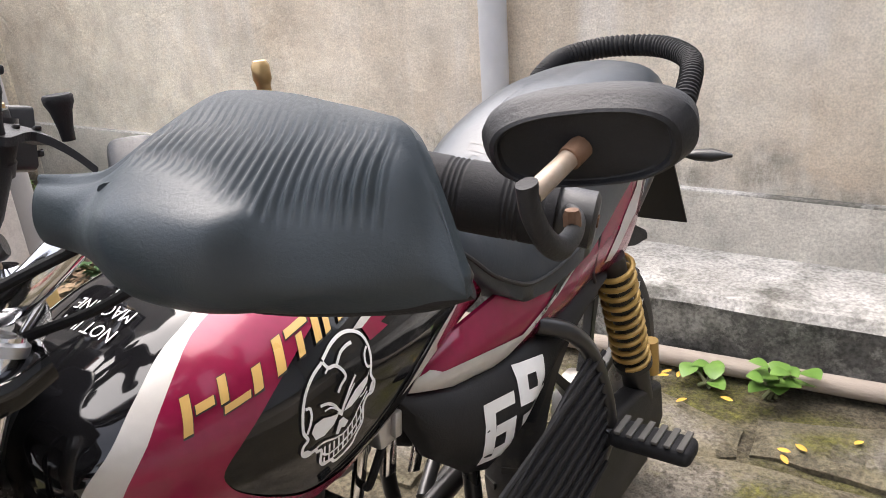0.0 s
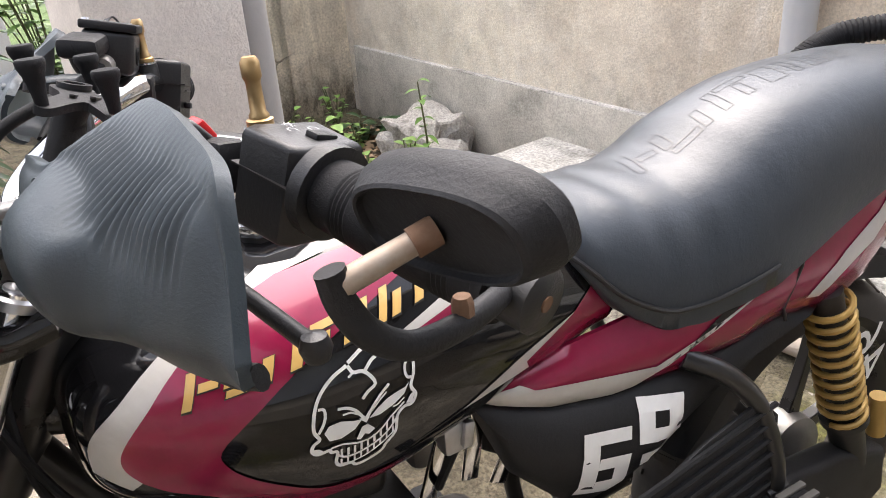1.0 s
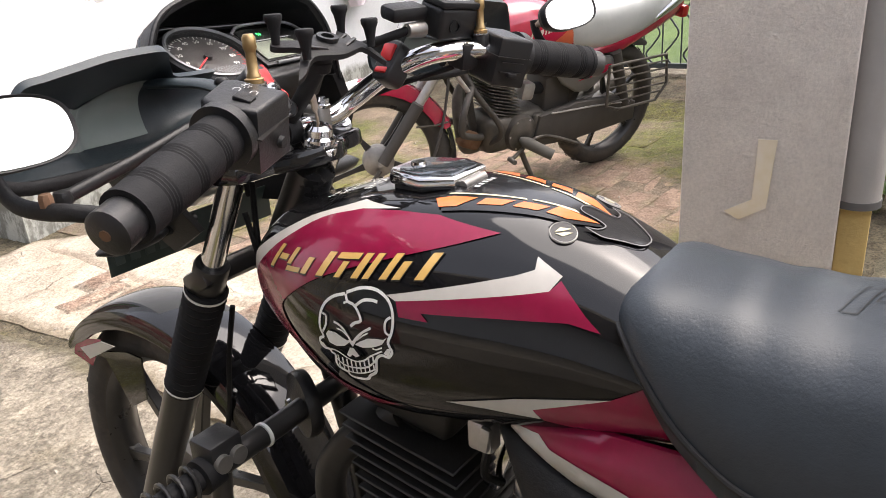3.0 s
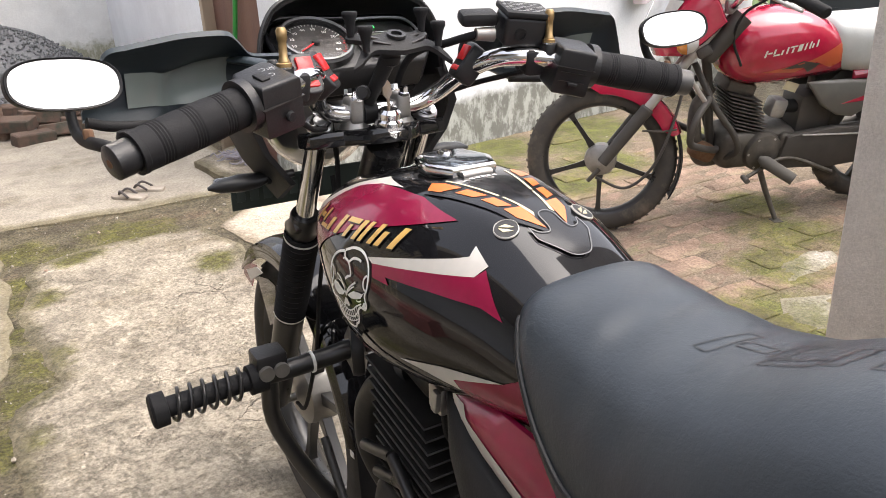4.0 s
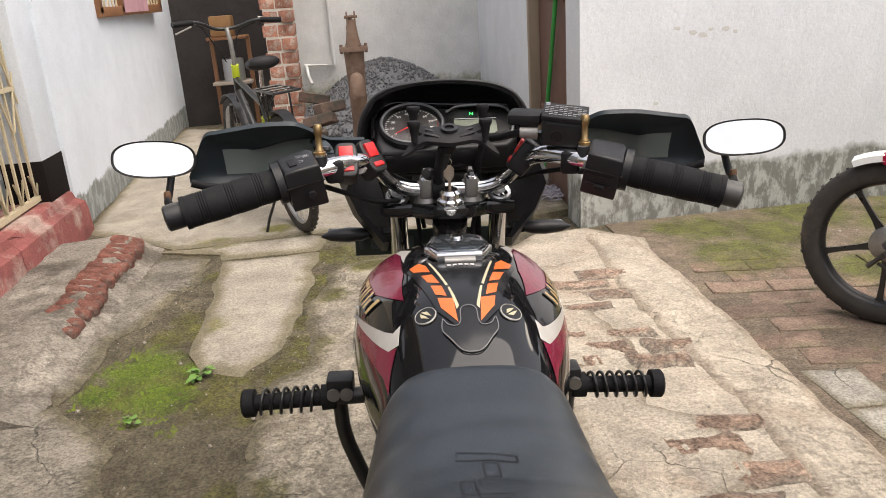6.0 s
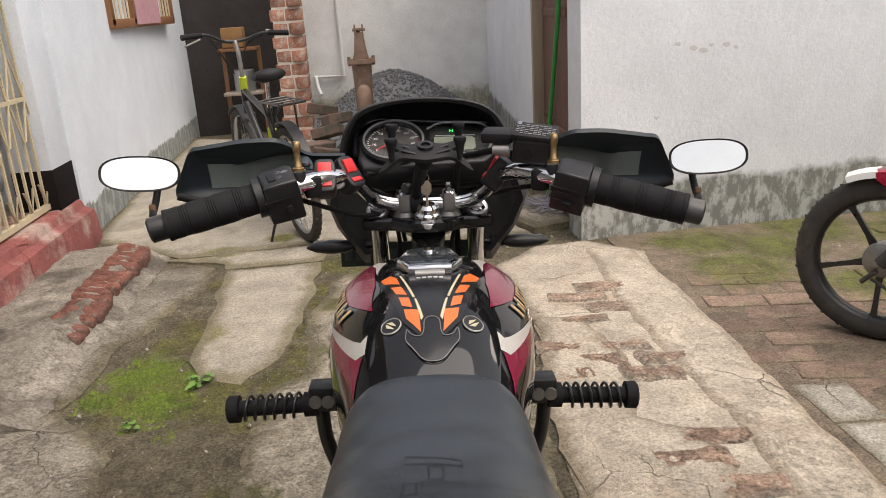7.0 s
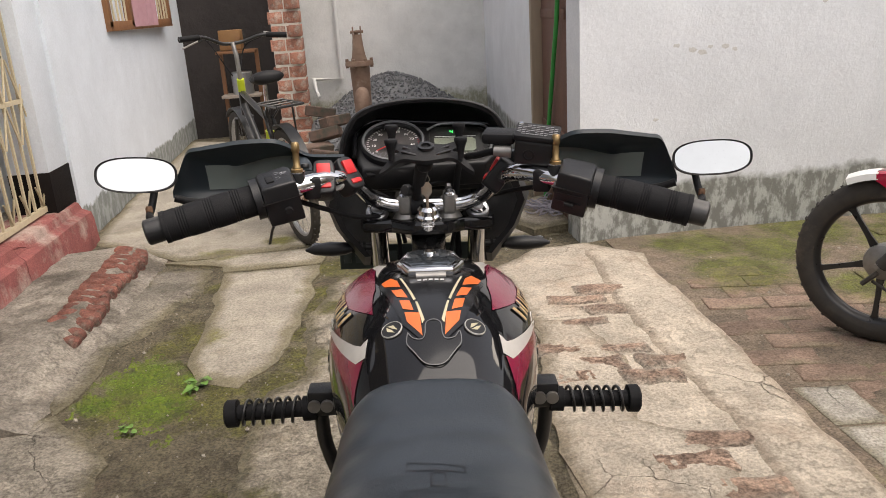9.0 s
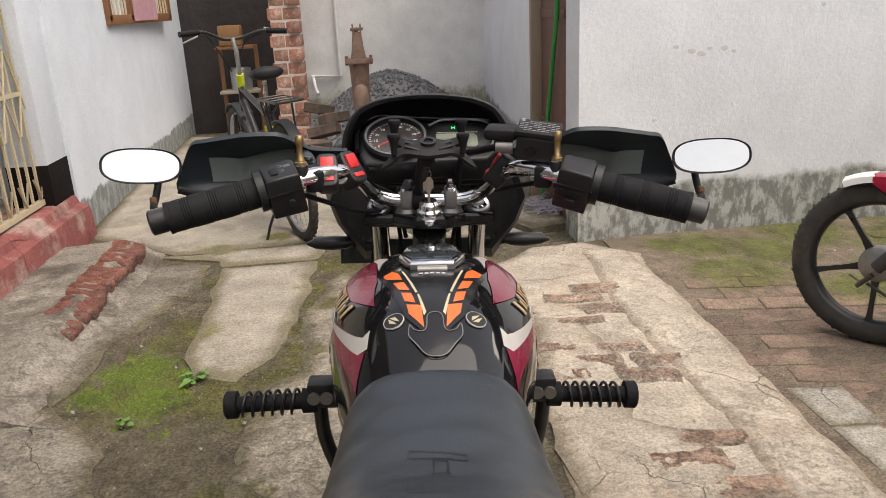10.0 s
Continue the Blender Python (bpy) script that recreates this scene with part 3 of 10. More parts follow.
def slab(name, outline, z, thick, material, label, jag=0.025, step=0.06, parent=None, grid=0.045, creep=0.10, sink=0.010):
    """A broken slab: the outline is cut fine, its rim made ragged, the top gently uneven."""
    pts = []
    n = len(outline)
    for i in range(n):
        a, b = V(outline[i]), V(outline[(i + 1) % n])
        k = max(1, int((b - a).length / step))
        for j in range(k):
            p = a + (b - a) * j / k
            d = noise.noise_vector(V((p.x * 7, p.y * 7, len(name)))) * jag
            d2 = noise.noise_vector(V((p.x * 23, p.y * 23, 5))) * jag * 0.4
            pts.append((p.x + d.x + d2.x, p.y + d.y + d2.y))
    bm = sliced(pts, grid)
    soil = bm.verts.layers.float.new("soil")
    pa = np.array(pts)
    pb = np.roll(pa, -1, axis=0) - pa
    lens = (pb ** 2).sum(1) + 1e-12
    for v in bm.verts:
        d = np.array(v.co[:2]) - pa
        k = np.clip((d * pb).sum(1) / lens, 0, 1)
        near = float(np.sqrt((((d - pb * k[:, None])) ** 2).sum(1).min()))
        v[soil] = max(0.0, 1 - near / creep)
        v.co.z = z - sink * max(0.0, 1 - near / (creep * 0.45)) ** 1.6 + noise.noise(V((v.co.x * 3, v.co.y * 3, 1))) * 0.004 + noise.noise(V((v.co.x * 11, v.co.y * 11, 2))) * 0.0026 + noise.noise(V((v.co.x * 31, v.co.y * 31, 4))) * 0.0012
    rim = [e for e in bm.edges if len(e.link_faces) == 1]
    r = bmesh.ops.extrude_edge_only(bm, edges=rim)
    for v in r["geom"]:
        if isinstance(v, bmesh.types.BMVert):
            v.co.z -= thick
    ob = part(name, bm, material, parent, angle=35)
    return tagged(ob, label, "paving", kind="structure") if parent is None else ob


slab("concrete_slab", [(-0.85, 2.6), (-0.36, 2.6), (-0.38, 2.01), (-0.42, 1.68), (-0.5, 1.4), (-0.57, 1.3), (-0.74, 1.38), (-0.82, 1.52), (-0.81, 2.02)], 0.013, 0.05, SMOOTH_CONC, "pale smooth cement slab with mossy rims")
slab("broken_slab", [(-0.25, 2.39), (-0.37, 1.91), (-0.38, 1.67), (-0.34, 1.36), (-0.47, 1.25), (-0.5, 1.07), (-0.51, 0.87), (-0.51, 0.5), (-0.7, 0.1), (-1.0, -0.9), (0.2, -1.2), (0.36, 0.4), (0.42, 0.87), (0.5, 1.6), (0.45, 2.35), (0.1, 2.45)], 0.006, 0.05, CONCRETE, "cracked pale concrete slab under the motorcycle", 0.04)
slab("edge_slab", [(-1.24, 2.76), (-0.92, 2.68), (-0.9, 2.31), (-1.0, 2.07), (-1.13, 1.74), (-1.18, 1.21), (-1.33, 1.4), (-1.33, 1.95)], 0.007, 0.05, DARK_CONC, "dirty concrete strip beside the brick step", 0.04)
slab("corner_slab", [(-1.6, 1.14), (-1.19, 1.23), (-0.99, 1.0), (-0.92, 0.86), (-0.86, 0.5), (-1.2, 0.2), (-1.8, 0.2)], 0.006, 0.05, DARK_CONC, "worn grey cement slab with a ragged rim", 0.03)
slab("passage_edge", [(-1.22, 2.86), (-0.86, 2.72), (-0.84, 2.62), (-0.34, 2.63), (-0.32, 2.86), (-0.39, 2.92)], 0.012, 0.05, SMOOTH_CONC, "worn cement strip at the mouth of the passage", 0.03)
slab("passage_floor", [(-1.75, 3.4), (-1.34, 3.08), (-1.14, 2.88), (-0.39, 2.95), (0.3, 2.8), (0.95, 2.75), (0.98, 3.4), (1.0, 5.2), (0.0, 5.4), (-0.6, 6.6), (-1.9, 7.2), (-1.85, 4.8)], 0.011, 0.05, SMOOTH_CONC, "smooth grey cement floor of the back passage", 0.02, 0.1)
slab("cement_strip", [(1.03, 2.57), (1.29, 2.33), (1.22, 1.82), (1.22, 1.12), (1.23, 0.87), (1.21, 0.54), (1.19, 0.2), (1.2, -0.5), (0.4, -0.6), (0.4, 0.4), (0.45, 0.9), (0.55, 1.6), (0.5, 2.3), (0.75, 2.55)], 0.008, 0.05, WARM_CONC, "worn sandy cement path with brick showing through", 0.022)
slab("cracked_slab", [(0.57, 1.62), (0.74, 1.58), (0.81, 1.18), (0.7, 0.8), (0.83, 0.69), (0.86, 0.37), (0.5, 0.2), (0.42, 0.42), (0.43, 0.87)], 0.015, 0.05, WARM_CONC, "cracked pinkish concrete patch on the path", 0.03)
slab("trowelled_band", [(1.0, 2.42), (1.21, 2.36), (1.235, 1.82), (1.215, 1.25), (1.20, 0.86), (1.18, 0.54), (1.17, 0.3), (1.16, -0.1), (0.93, -0.1), (0.93, 0.34), (0.955, 0.70), (0.945, 1.1), (0.925, 1.55), (0.955, 2.02)], 0.0165, 0.04, TROWELLED, "paler trowelled cement band along the path", 0.022, grid=0.03, creep=0.06, sink=0.008)
random.seed(91)
for x0, y0, rows, cols, turn in ((0.62, 1.50, 4, 1, -8), (0.46, 1.02, 3, 2, -5), (0.60, 0.25, 4, 1, -6)):
    for r in range(rows):
        for c in range(cols):
            w, h = random.uniform(0.19, 0.26), random.uniform(0.105, 0.135)
            q = pose(x0, y0, 0, 0, 0, turn) @ Matrix.Translation(((c + 0.5 * (r % 2)) * 0.236, r * 0.120, 0))
            slab("flush_brick", [tuple((q @ V((x + random.uniform(-0.02, 0.02), y + random.uniform(-0.014, 0.014), 0)))[:2]) for x, y in ((0, 0), (w, 0), (w, h), (0, h))], 0.0150 + random.uniform(-0.001, 0.002), 0.03, WORN_BRICK, "worn red brick showing through the cement path", 0.03, 0.02, grid=0.022, creep=0.06, sink=0.010)
for pts in ([(1.235, 0.87), (1.41, 0.86), (1.4, 0.62), (1.235, 0.64)], [(1.235, 0.63), (1.4, 0.61), (1.385, 0.38), (1.235, 0.4)], [(1.235, 0.39), (1.385, 0.37), (1.36, 0.17), (1.225, 0.14)],
            [(1.91, 0.46), (2.2, 0.45), (2.1, 0.34), (1.77, 0.34)], [(1.66, 0.3), (1.85, 0.2), (1.6, 0.04), (1.52, 0.19)]):
    slab("stone_tile", pts, 0.014, 0.04, GREY_TILE, "loose grey stone tile set into the yard", 0.008, 0.05, creep=0.04, sink=0.006)
for pts in ([(-0.03, -1.52), (-0.29, -1.42), (-0.3, -1.31), (-0.18, -1.25), (0.2, -1.25), (0.3, -1.5)], [(-0.32, -1.47), (-0.6, -1.56), (-1.3, -1.6), (-1.3, -1.3), (-0.47, -1.33), (-0.32, -1.33)],
            [(0.3, -1.22), (-0.3, -1.29), (-0.9, -1.27), (-1.2, -0.95), (0.2, -0.9)], [(0.33, -1.5), (0.33, -0.9), (1.2, -0.9), (1.2, -1.5)]):
    slab("mossy_flagstone", pts, 0.014, 0.05, DARK_CONC, "mossy stone flag at the foot of the rear wall", 0.02, 0.05)
slab("concrete_apron", [(1.2, -0.5), (2.58, -0.67), (2.48, -0.83), (2.15, -0.95), (1.9, -1.0), (1.25, -0.95)], 0.01, 0.05, CONCRETE, "pale concrete apron beside the leaf bed", 0.03)

# ---- walls round the yard ----
wall("wall_front", [(1.02, 2.575), (4.95, 2.72)], -0.1, 3.1, 0.22, WHITE_WALL, label="white limewashed house wall with a damp grey foot")
wall("wall_side_near", [(1.02, 2.575), (1.014, 2.80)], -0.1, 3.1, 0.2, WHITE_WALL, inward=-1, label="white limewashed end of the house wall")
wall("wall_side_far", [(1.075, 3.62), (1.30, 7.3)], -0.1, 3.1, 0.2, WHITE_WALL, inward=-1, label="white limewashed side wall with damp foot")
wall("wall_side_over", [(1.031, 2.80), (1.075, 3.62)], 2.1, 3.1, 0.2, WHITE_WALL, inward=-1, label="white wall over the brown door")
wall("wall_back", [(-0.62, 7.2), (1.32, 7.2)], -0.1, 3.1, 0.2, BACK_WALL, label="greyish limewashed back wall with mossy foot")
# near-black base colour closes off the end of the passage
wall("wall_passage", [(-2.2, 7.6), (-0.6, 7.6)], -0.1, 3.1, 0.2, DARK_WALL, label="near-black wall at the end of the passage")
wall("wall_rear", [(3.45, -2.08), (-2.3, -2.02)], -0.1, 1.5, 0.25, REAR_WALL, label="old weathered plaster wall with pale streaks")
wall("wall_corner", [(3.45, -2.3), (3.45, -0.95)], -0.1, 2.9, 0.25, CORNER_WALL, inward=-1, label="stained old plaster wall end")
wall("wall_house", [(-3.8, 3.5), (-3.8, -2.2)], -0.1, 3.1, 0.2, LEFT_WALL, inward=-1, label="pale house wall behind the iron grille")
wall("wall_left", [(-1.93, 7.6), (-1.80, 3.48)], -0.1, 3.1, 0.3, LEFT_WALL, inward=-1, label="bluish white house wall with damp grey foot")


def steps_rear():
    """The plinth and low step along the foot of the rear wall."""
    bm = bmesh.new()
    box((0.55, -2.083, 0.18), (5.6, 0.12, 0.42), (0, 0, -0.6), 0.006, bm=bm)
    bm.normal_update()
    for f in bm.faces:
        if f.calc_center_median().z > 0.386:
            f.material_index = 1
    ob = part("plinth", bm, [UPPER, FLAKY])
    tagged(ob, "damp stained cement plinth along the old wall", "plinth", kind="structure")
    b2 = bmesh.new()
    n = 70
    rings = []
    for i in range(n + 1):
        x = -2.2 + 3.9 * i / n
        j = noise.noise(V((x * 5, 0, 0))) * 0.008
        rings.append([V((x, -2.04, -0.05)), V((x, -1.70 + j, -0.05)), V((x, -1.70 + j, 0.17)), V((x, -1.72 + j, 0.195)), V((x, -2.04, 0.205))])
    loft(rings, bm=b2)
    b2.normal_update()
    for f in b2.faces:
        if f.calc_center_median().z > 0.17:
            f.material_index = 1
    ob = part("step", b2, [PLINTH, FLAKY], angle=30)
    tagged(ob, "worn cement step with white flaking edge", "step", kind="structure")


steps_rear()

# column with a rain pipe
bm = box((0.0, 0.0, 1.35), (0.29, 0.30, 2.9), bevel=0.006)
col = tagged(part("column", bm, COLUMN), "square grey painted concrete column", "column", kind="structure")
col.matrix_world = pose(1.05, -0.385, 0, 0, 0, 2)
part("painted_base", box((0.01, -0.178, 0.29), (0.24, 0.056, 1.08), bevel=0.004), YELLOW, col, "yellow ochre painted pilaster foot")
part("paint_mark", plate([(0, 0), (0.05, 0.03), (0.06, 0.17), (0.025, 0.17), (0.022, 0.045), (-0.03, 0.015)], 0.002, Matrix.Translation((-0.1465, 0.03, 0.55)) @ Matrix(((0, 0, -1, 0), (-1, 0, 0, 0), (0, 1, 0, 0), (0, 0, 0, 1)))), mat("ochre_stain", (0.68, 0.58, 0.38), (0.76, 0.69, 0.58), scale=14, rough=0.9), col, "faded ochre paint mark")
pipe = tagged(part("rain_pipe", tube([(0.97, -0.565, 0.6), (0.965, -0.565, 2.9)], 0.042, 24), COL_PIPE), "grey plastic rain pipe fixed to the column", "pipe")
part("rim", tube([(0.97, -0.565, 0.585), (0.97, -0.565, 0.6)], 0.044, 24), mat("pipe_rim", (0.12, 0.12, 0.12), rough=0.6), pipe)
pipe = tagged(part("wall_pipe", tube([(0.62, -1.985, 0.42), (0.62, -1.985, 1.6)], 0.045, 24), GREY_PVC), "pale blue-grey rain pipe on the old wall", "pipe")

om = sliced([(-0.055, 0.06), (0.05, 0.055), (0.045, 0.0), (0.025, -0.03), (0.01, -0.07), (-0.02, -0.035), (-0.045, -0.04)], 0.03)
om.transform(pose(0.13, -2.0475, 0.97, 90, 0, 0))
tagged(part("paint_daub", om, mat("orange_daub", (0.62, 0.25, 0.10), (0.55, 0.3, 0.16), scale=30, rough=0.9)), "smeared orange paint daub on the old wall", "paint mark", kind="structure")

# verandah behind the grille: floor, roof slab, end walls
tagged(part("verandah_floor", box((-2.9, 0.6, 0.12), (1.8, 5.6, 0.24)), SMOOTH_CONC, smooth=False), "grey cement verandah floor", "floor", kind="structure")
tagged(part("verandah_ceiling", box((-2.75, 0.6, 2.55), (2.1, 5.6, 0.14)), SMOOTH_CONC, smooth=False), "plain verandah roof slab", "ceiling", kind="structure")
wall("wall_verandah_end", [(-3.8, 3.45), (-2.0, 3.45)], -0.1, 3.1, 0.15, LEFT_WALL, label="white end wall of the verandah")
wall("wall_verandah_near", [(-2.0, -2.15), (-3.8, -2.15)], -0.1, 3.1, 0.15, LEFT_WALL, label="white near wall of the verandah")

# loose crumbs of stone and mortar on the yard floor
CRUMB = mat("stone_crumbs", (0.42, 0.38, 0.32), (0.26, 0.23, 0.19), scale=9, rough=0.95, c3=(0.33, 0.19, 0.13), s3=3, k3=0.56)
random.seed(19)
cv, cf3 = [], []
CORNERS = ((1, 0, 0), (-1, 0, 0), (0, 1, 0), (0, -1, 0), (0, 0, 1), (0, 0, -1))
FACES8 = ((0, 2, 4), (2, 1, 4), (1, 3, 4), (3, 0, 4), (2, 0, 5), (1, 2, 5), (3, 1, 5), (0, 3, 5))
for k in range(4200):
    x, y = random.uniform(-1.5, 3.4), random.uniform(-1.6, 2.9)
    if noise.noise(V((x * 1.7, y * 1.7, 9))) < -0.05:
        continue
    r = random.uniform(0.0015, 0.004) if random.random() < 0.9 else random.uniform(0.004, 0.011)
    q = pose(x, y, 0.006, random.uniform(0, 360), random.uniform(0, 360), 0)
    n0 = len(cv)
    cv += [q @ V((a * r * random.uniform(0.7, 1.3), b * r * random.uniform(0.7, 1.2), c * r * random.uniform(0.6, 1.0))) for a, b, c in CORNERS]
    cf3 += [(n0 + a, n0 + b, n0 + c) for a, b, c in FACES8]
cme = bpy.data.meshes.new("stone_crumbs")
cme.from_pydata(cv, [], cf3)
cme.materials.append(CRUMB)
tagged(new("stone_crumbs", cme), "small crumbs of stone and mortar strewn over the yard", "crumbs", kind="stuff")

# cushions of moss in the damp hollow beside the step
random.seed(23)
mv, mf = [], []
for k in range(5200):
    x, y = random.uniform(-1.15, -0.68), random.uniform(0.92, 1.66)
    d = min(math.hypot(x + 0.97, y - 1.42) / 0.27, math.hypot(x + 0.87, y - 1.18) / 0.22)
    if d + 0.9 * noise.noise(V((x * 11, y * 11, 5))) + 0.3 * noise.noise(V((x * 40, y * 40, 6))) > 0.62 or random.random() < 0.35:
        continue
    r = random.uniform(0.003, 0.007)
    zc = (noise.noise(V((x * 2.2, y * 2.2, 0))) * 0.5 + noise.noise(V((x * 8, y * 8, 3))) * 0.3 + noise.noise(V((x * 27, y * 27, 7))) * 0.22) * 0.024 - 0.006
    n0 = len(mv)
    for q in range(6):
        a = q * math.pi / 3 + k
        mv.append((x + r * math.cos(a) * random.uniform(0.8, 1.3), y + r * math.sin(a) * random.uniform(0.8, 1.3), zc))
    mv.append((x, y, zc + r * random.uniform(0.7, 1.3)))
    mf += [(n0 + q, n0 + (q + 1) % 6, n0 + 6) for q in range(6)]
mme = bpy.data.meshes.new("moss")
mme.from_pydata(mv, [], mf)
mme.polygons.foreach_set("use_smooth", [True] * len(mf))
mme.materials.append(mat("vivid_moss", (0.145, 0.195, 0.016), (0.06, 0.075, 0.018), scale=14, rough=1.0, bump=0.002, bscale=300, c3=(0.075, 0.072, 0.025), s3=8, k3=0.5))
tagged(new("moss", mme), "vivid green cushions of moss in the damp earth", "moss", kind="stuff")

# small scars where the limewash has flaked off the front wall
SCAR = mat("plaster_scar", (0.60, 0.60, 0.59), (0.50, 0.50, 0.48), scale=60, rough=0.95, bump=0.004, bscale=120)
random.seed(33)
for x, z, r in ((1.52, 0.98, 0.012), (1.60, 0.955, 0.016), (1.66, 0.94, 0.02), (1.70, 0.965, 0.011), (1.78, 0.96, 0.014), (1.83, 0.945, 0.010), (2.3, 1.15, 0.012), (2.9, 0.86, 0.015), (1.42, 0.62, 0.010), (1.36, 1.35, 0.011)):
    n = 12
    pl = [(r * random.uniform(0.55, 1.3) * math.cos(2 * math.pi * k / n) * 1.5, r * random.uniform(0.5, 1.1) * math.sin(2 * math.pi * k / n)) for k in range(n)]
    sc = plate(pl, 0.0012, None)
    ob = tagged(part("plaster_scar", sc, SCAR, smooth=False), "small scar of flaked limewash on the wall", "wall scar", kind="structure")
    ob.matrix_world = pose(x, 2.575 + (x - 1.02) * 0.0369 - 0.0002, z, 90, 0, 2.1)

# ================= the motorcycle =================
BIKE = pose(0, 0, 0, 0, 2.0, -4.3)
BLACK_GLOSS = mat("black_lacquer", (0.008, 0.008, 0.009), (0.007, 0.007, 0.008), scale=30, rough=0.045, coat=0.15, rvar=0.012, spec=0.42)
CRIMSON = mat("crimson_lacquer", (0.25, 0.008, 0.045), (0.21, 0.007, 0.038), scale=60, rough=0.25, coat=0.45, metal=0.15, rvar=0.05, spec=0.4)
SILVER = mat("silver_grey_vinyl", (0.50, 0.48, 0.445), (0.46, 0.44, 0.41), scale=80, rough=0.38, coat=0.25, rvar=0.05)
SEAT_M = weather(mat("black_leatherette", (0.034, 0.042, 0.051), (0.027, 0.034, 0.042), scale=7, rough=0.35, bump=0.0002, bscale=420, spec=0.42, rvar=0.06), 0.15, 7, 0.0, 14, relief=0.002)
bike = empty("motorcycle", BIKE)
tagged(bike, "black and crimson motorcycle with a white skull sticker", "motorcycle")

TANK_ST = [  # v, top, half width, height of the widest point, bottom
    (0.012, 0.822, 0.058, 0.795, 0.765), (0.002, 0.842, 0.085, 0.798, 0.745), (-0.018, 0.858, 0.106, 0.800, 0.730), (-0.045, 0.866, 0.120, 0.800, 0.720), (-0.08, 0.877, 0.133, 0.800, 0.706), (-0.12, 0.890, 0.143, 0.796, 0.692), (-0.16, 0.898, 0.148, 0.790, 0.676),
    (-0.20, 0.903, 0.1485, 0.786, 0.672), (-0.24, 0.906, 0.146, 0.781, 0.674), (-0.28, 0.907, 0.141, 0.778, 0.680), (-0.32, 0.905, 0.134, 0.776, 0.686), (-0.36, 0.900, 0.125, 0.773, 0.693),
    (-0.40, 0.888, 0.115, 0.770, 0.700), (-0.44, 0.872, 0.106, 0.766, 0.706), (-0.48, 0.850, 0.097, 0.76, 0.712), (-0.52, 0.815, 0.09, 0.752, 0.716)]
TANK_UP = [(0, 0), (0.2, 0.012), (0.37, 0.04), (0.47, 0.075), (0.56, 0.13), (0.64, 0.19), (0.71, 0.25), (0.78, 0.33), (0.84, 0.41), (0.89, 0.5), (0.935, 0.6), (0.97, 0.72), (0.99, 0.85), (1.0, 1.0)]
TANK_LO = [(0.995, 0.18), (0.98, 0.35), (0.945, 0.55), (0.88, 0.74), (0.78, 0.9), (0.6, 1.0), (0.3, 1.0)]


FINE_UP = [(p.x, p.y) for p in smooth_path([(f, k, 0) for f, k in TANK_UP], 3)]
FINE_LO = [(p.x, p.y) for p in smooth_path([(1.0, 0.0, 0)] + [(f, k, 0) for f, k in TANK_LO], 3)][1:]


def tank_ring(st):
    v, zt, wm, zm, zb = st
    half = [(f * wm, zt - k * (zt - zm)) for f, k in FINE_UP] + [(f * wm, zm - k * (zm - zb)) for f, k in FINE_LO]
    right = [V((u, v, w)) for u, w in half]
    left = [V((-u, v, w)) for u, w in half[1:]][::-1]
    return left + right


def dense(sts, n=7):
    """More stations in between, smoothly."""
    cols = []
    for c in range(5):
        cols.append([p.x for p in smooth_path([(s[c], 0, 0) for s in sts], n)])
    return list(zip(*cols))


TANK_DENSE = dense(TANK_ST)
tank_bm = loft([tank_ring(s) for s in TANK_DENSE])
tank = part("fuel_tank", tank_bm.copy(), BLACK_GLOSS, bike, "glossy black fuel tank with crimson and silver graphics", angle=60)
from mathutils.bvhtree import BVHTree
tank_bm.faces.ensure_lookup_table()
bmesh.ops.recalc_face_normals(tank_bm, faces=tank_bm.faces)
tank_bm.normal_update()
TANK_BVH = BVHTree.FromBMesh(tank_bm)

# seat: v, top, half width, bottom
SEAT_ST = [(-0.444, 0.840, 0.058, 0.828), (-0.449, 0.855, 0.076, 0.824), (-0.462, 0.862, 0.090, 0.810), (-0.482, 0.864, 0.103, 0.784), (-0.51, 0.862, 0.112, 0.748), (-0.54, 0.860, 0.119, 0.723), (-0.575, 0.858, 0.125, 0.704), (-0.62, 0.858, 0.130, 0.700), (-0.655, 0.864, 0.134, 0.703), (-0.69, 0.877, 0.137, 0.707),
           (-0.74, 0.900, 0.138, 0.714), (-0.81, 0.921, 0.136, 0.738), (-0.90, 0.930, 0.132, 0.768), (-1.0, 0.931, 0.126, 0.792), (-1.08, 0.926, 0.116, 0.808), (-1.14, 0.912, 0.100, 0.82), (-1.165, 0.885, 0.08, 0.83)]


def seat_ring(st):
    v, zt, wm, zb = st
    h = zt - zb
    half = [(0, zt), (0.3 * wm, zt - 0.018 * h), (0.52 * wm, zt - 0.06 * h), (0.70 * wm, zt - 0.14 * h), (0.83 * wm, zt - 0.26 * h), (0.925 * wm, zt - 0.42 * h),
            (0.99 * wm, zt - 0.6 * h), (1.0 * wm, zt - 0.82 * h), (0.985 * wm, zt - 0.97 * h), (0.9 * wm, zb)]
    right = [V((u, v, w)) for u, w in half]
    return [V((-p.x, p.y, p.z)) for p in right[1:]][::-1] + right


def dense4(sts, n=4):
    return list(zip(*[[p.x for p in smooth_path([(s[c], 0, 0) for s in sts], n)] for c in range(4)]))


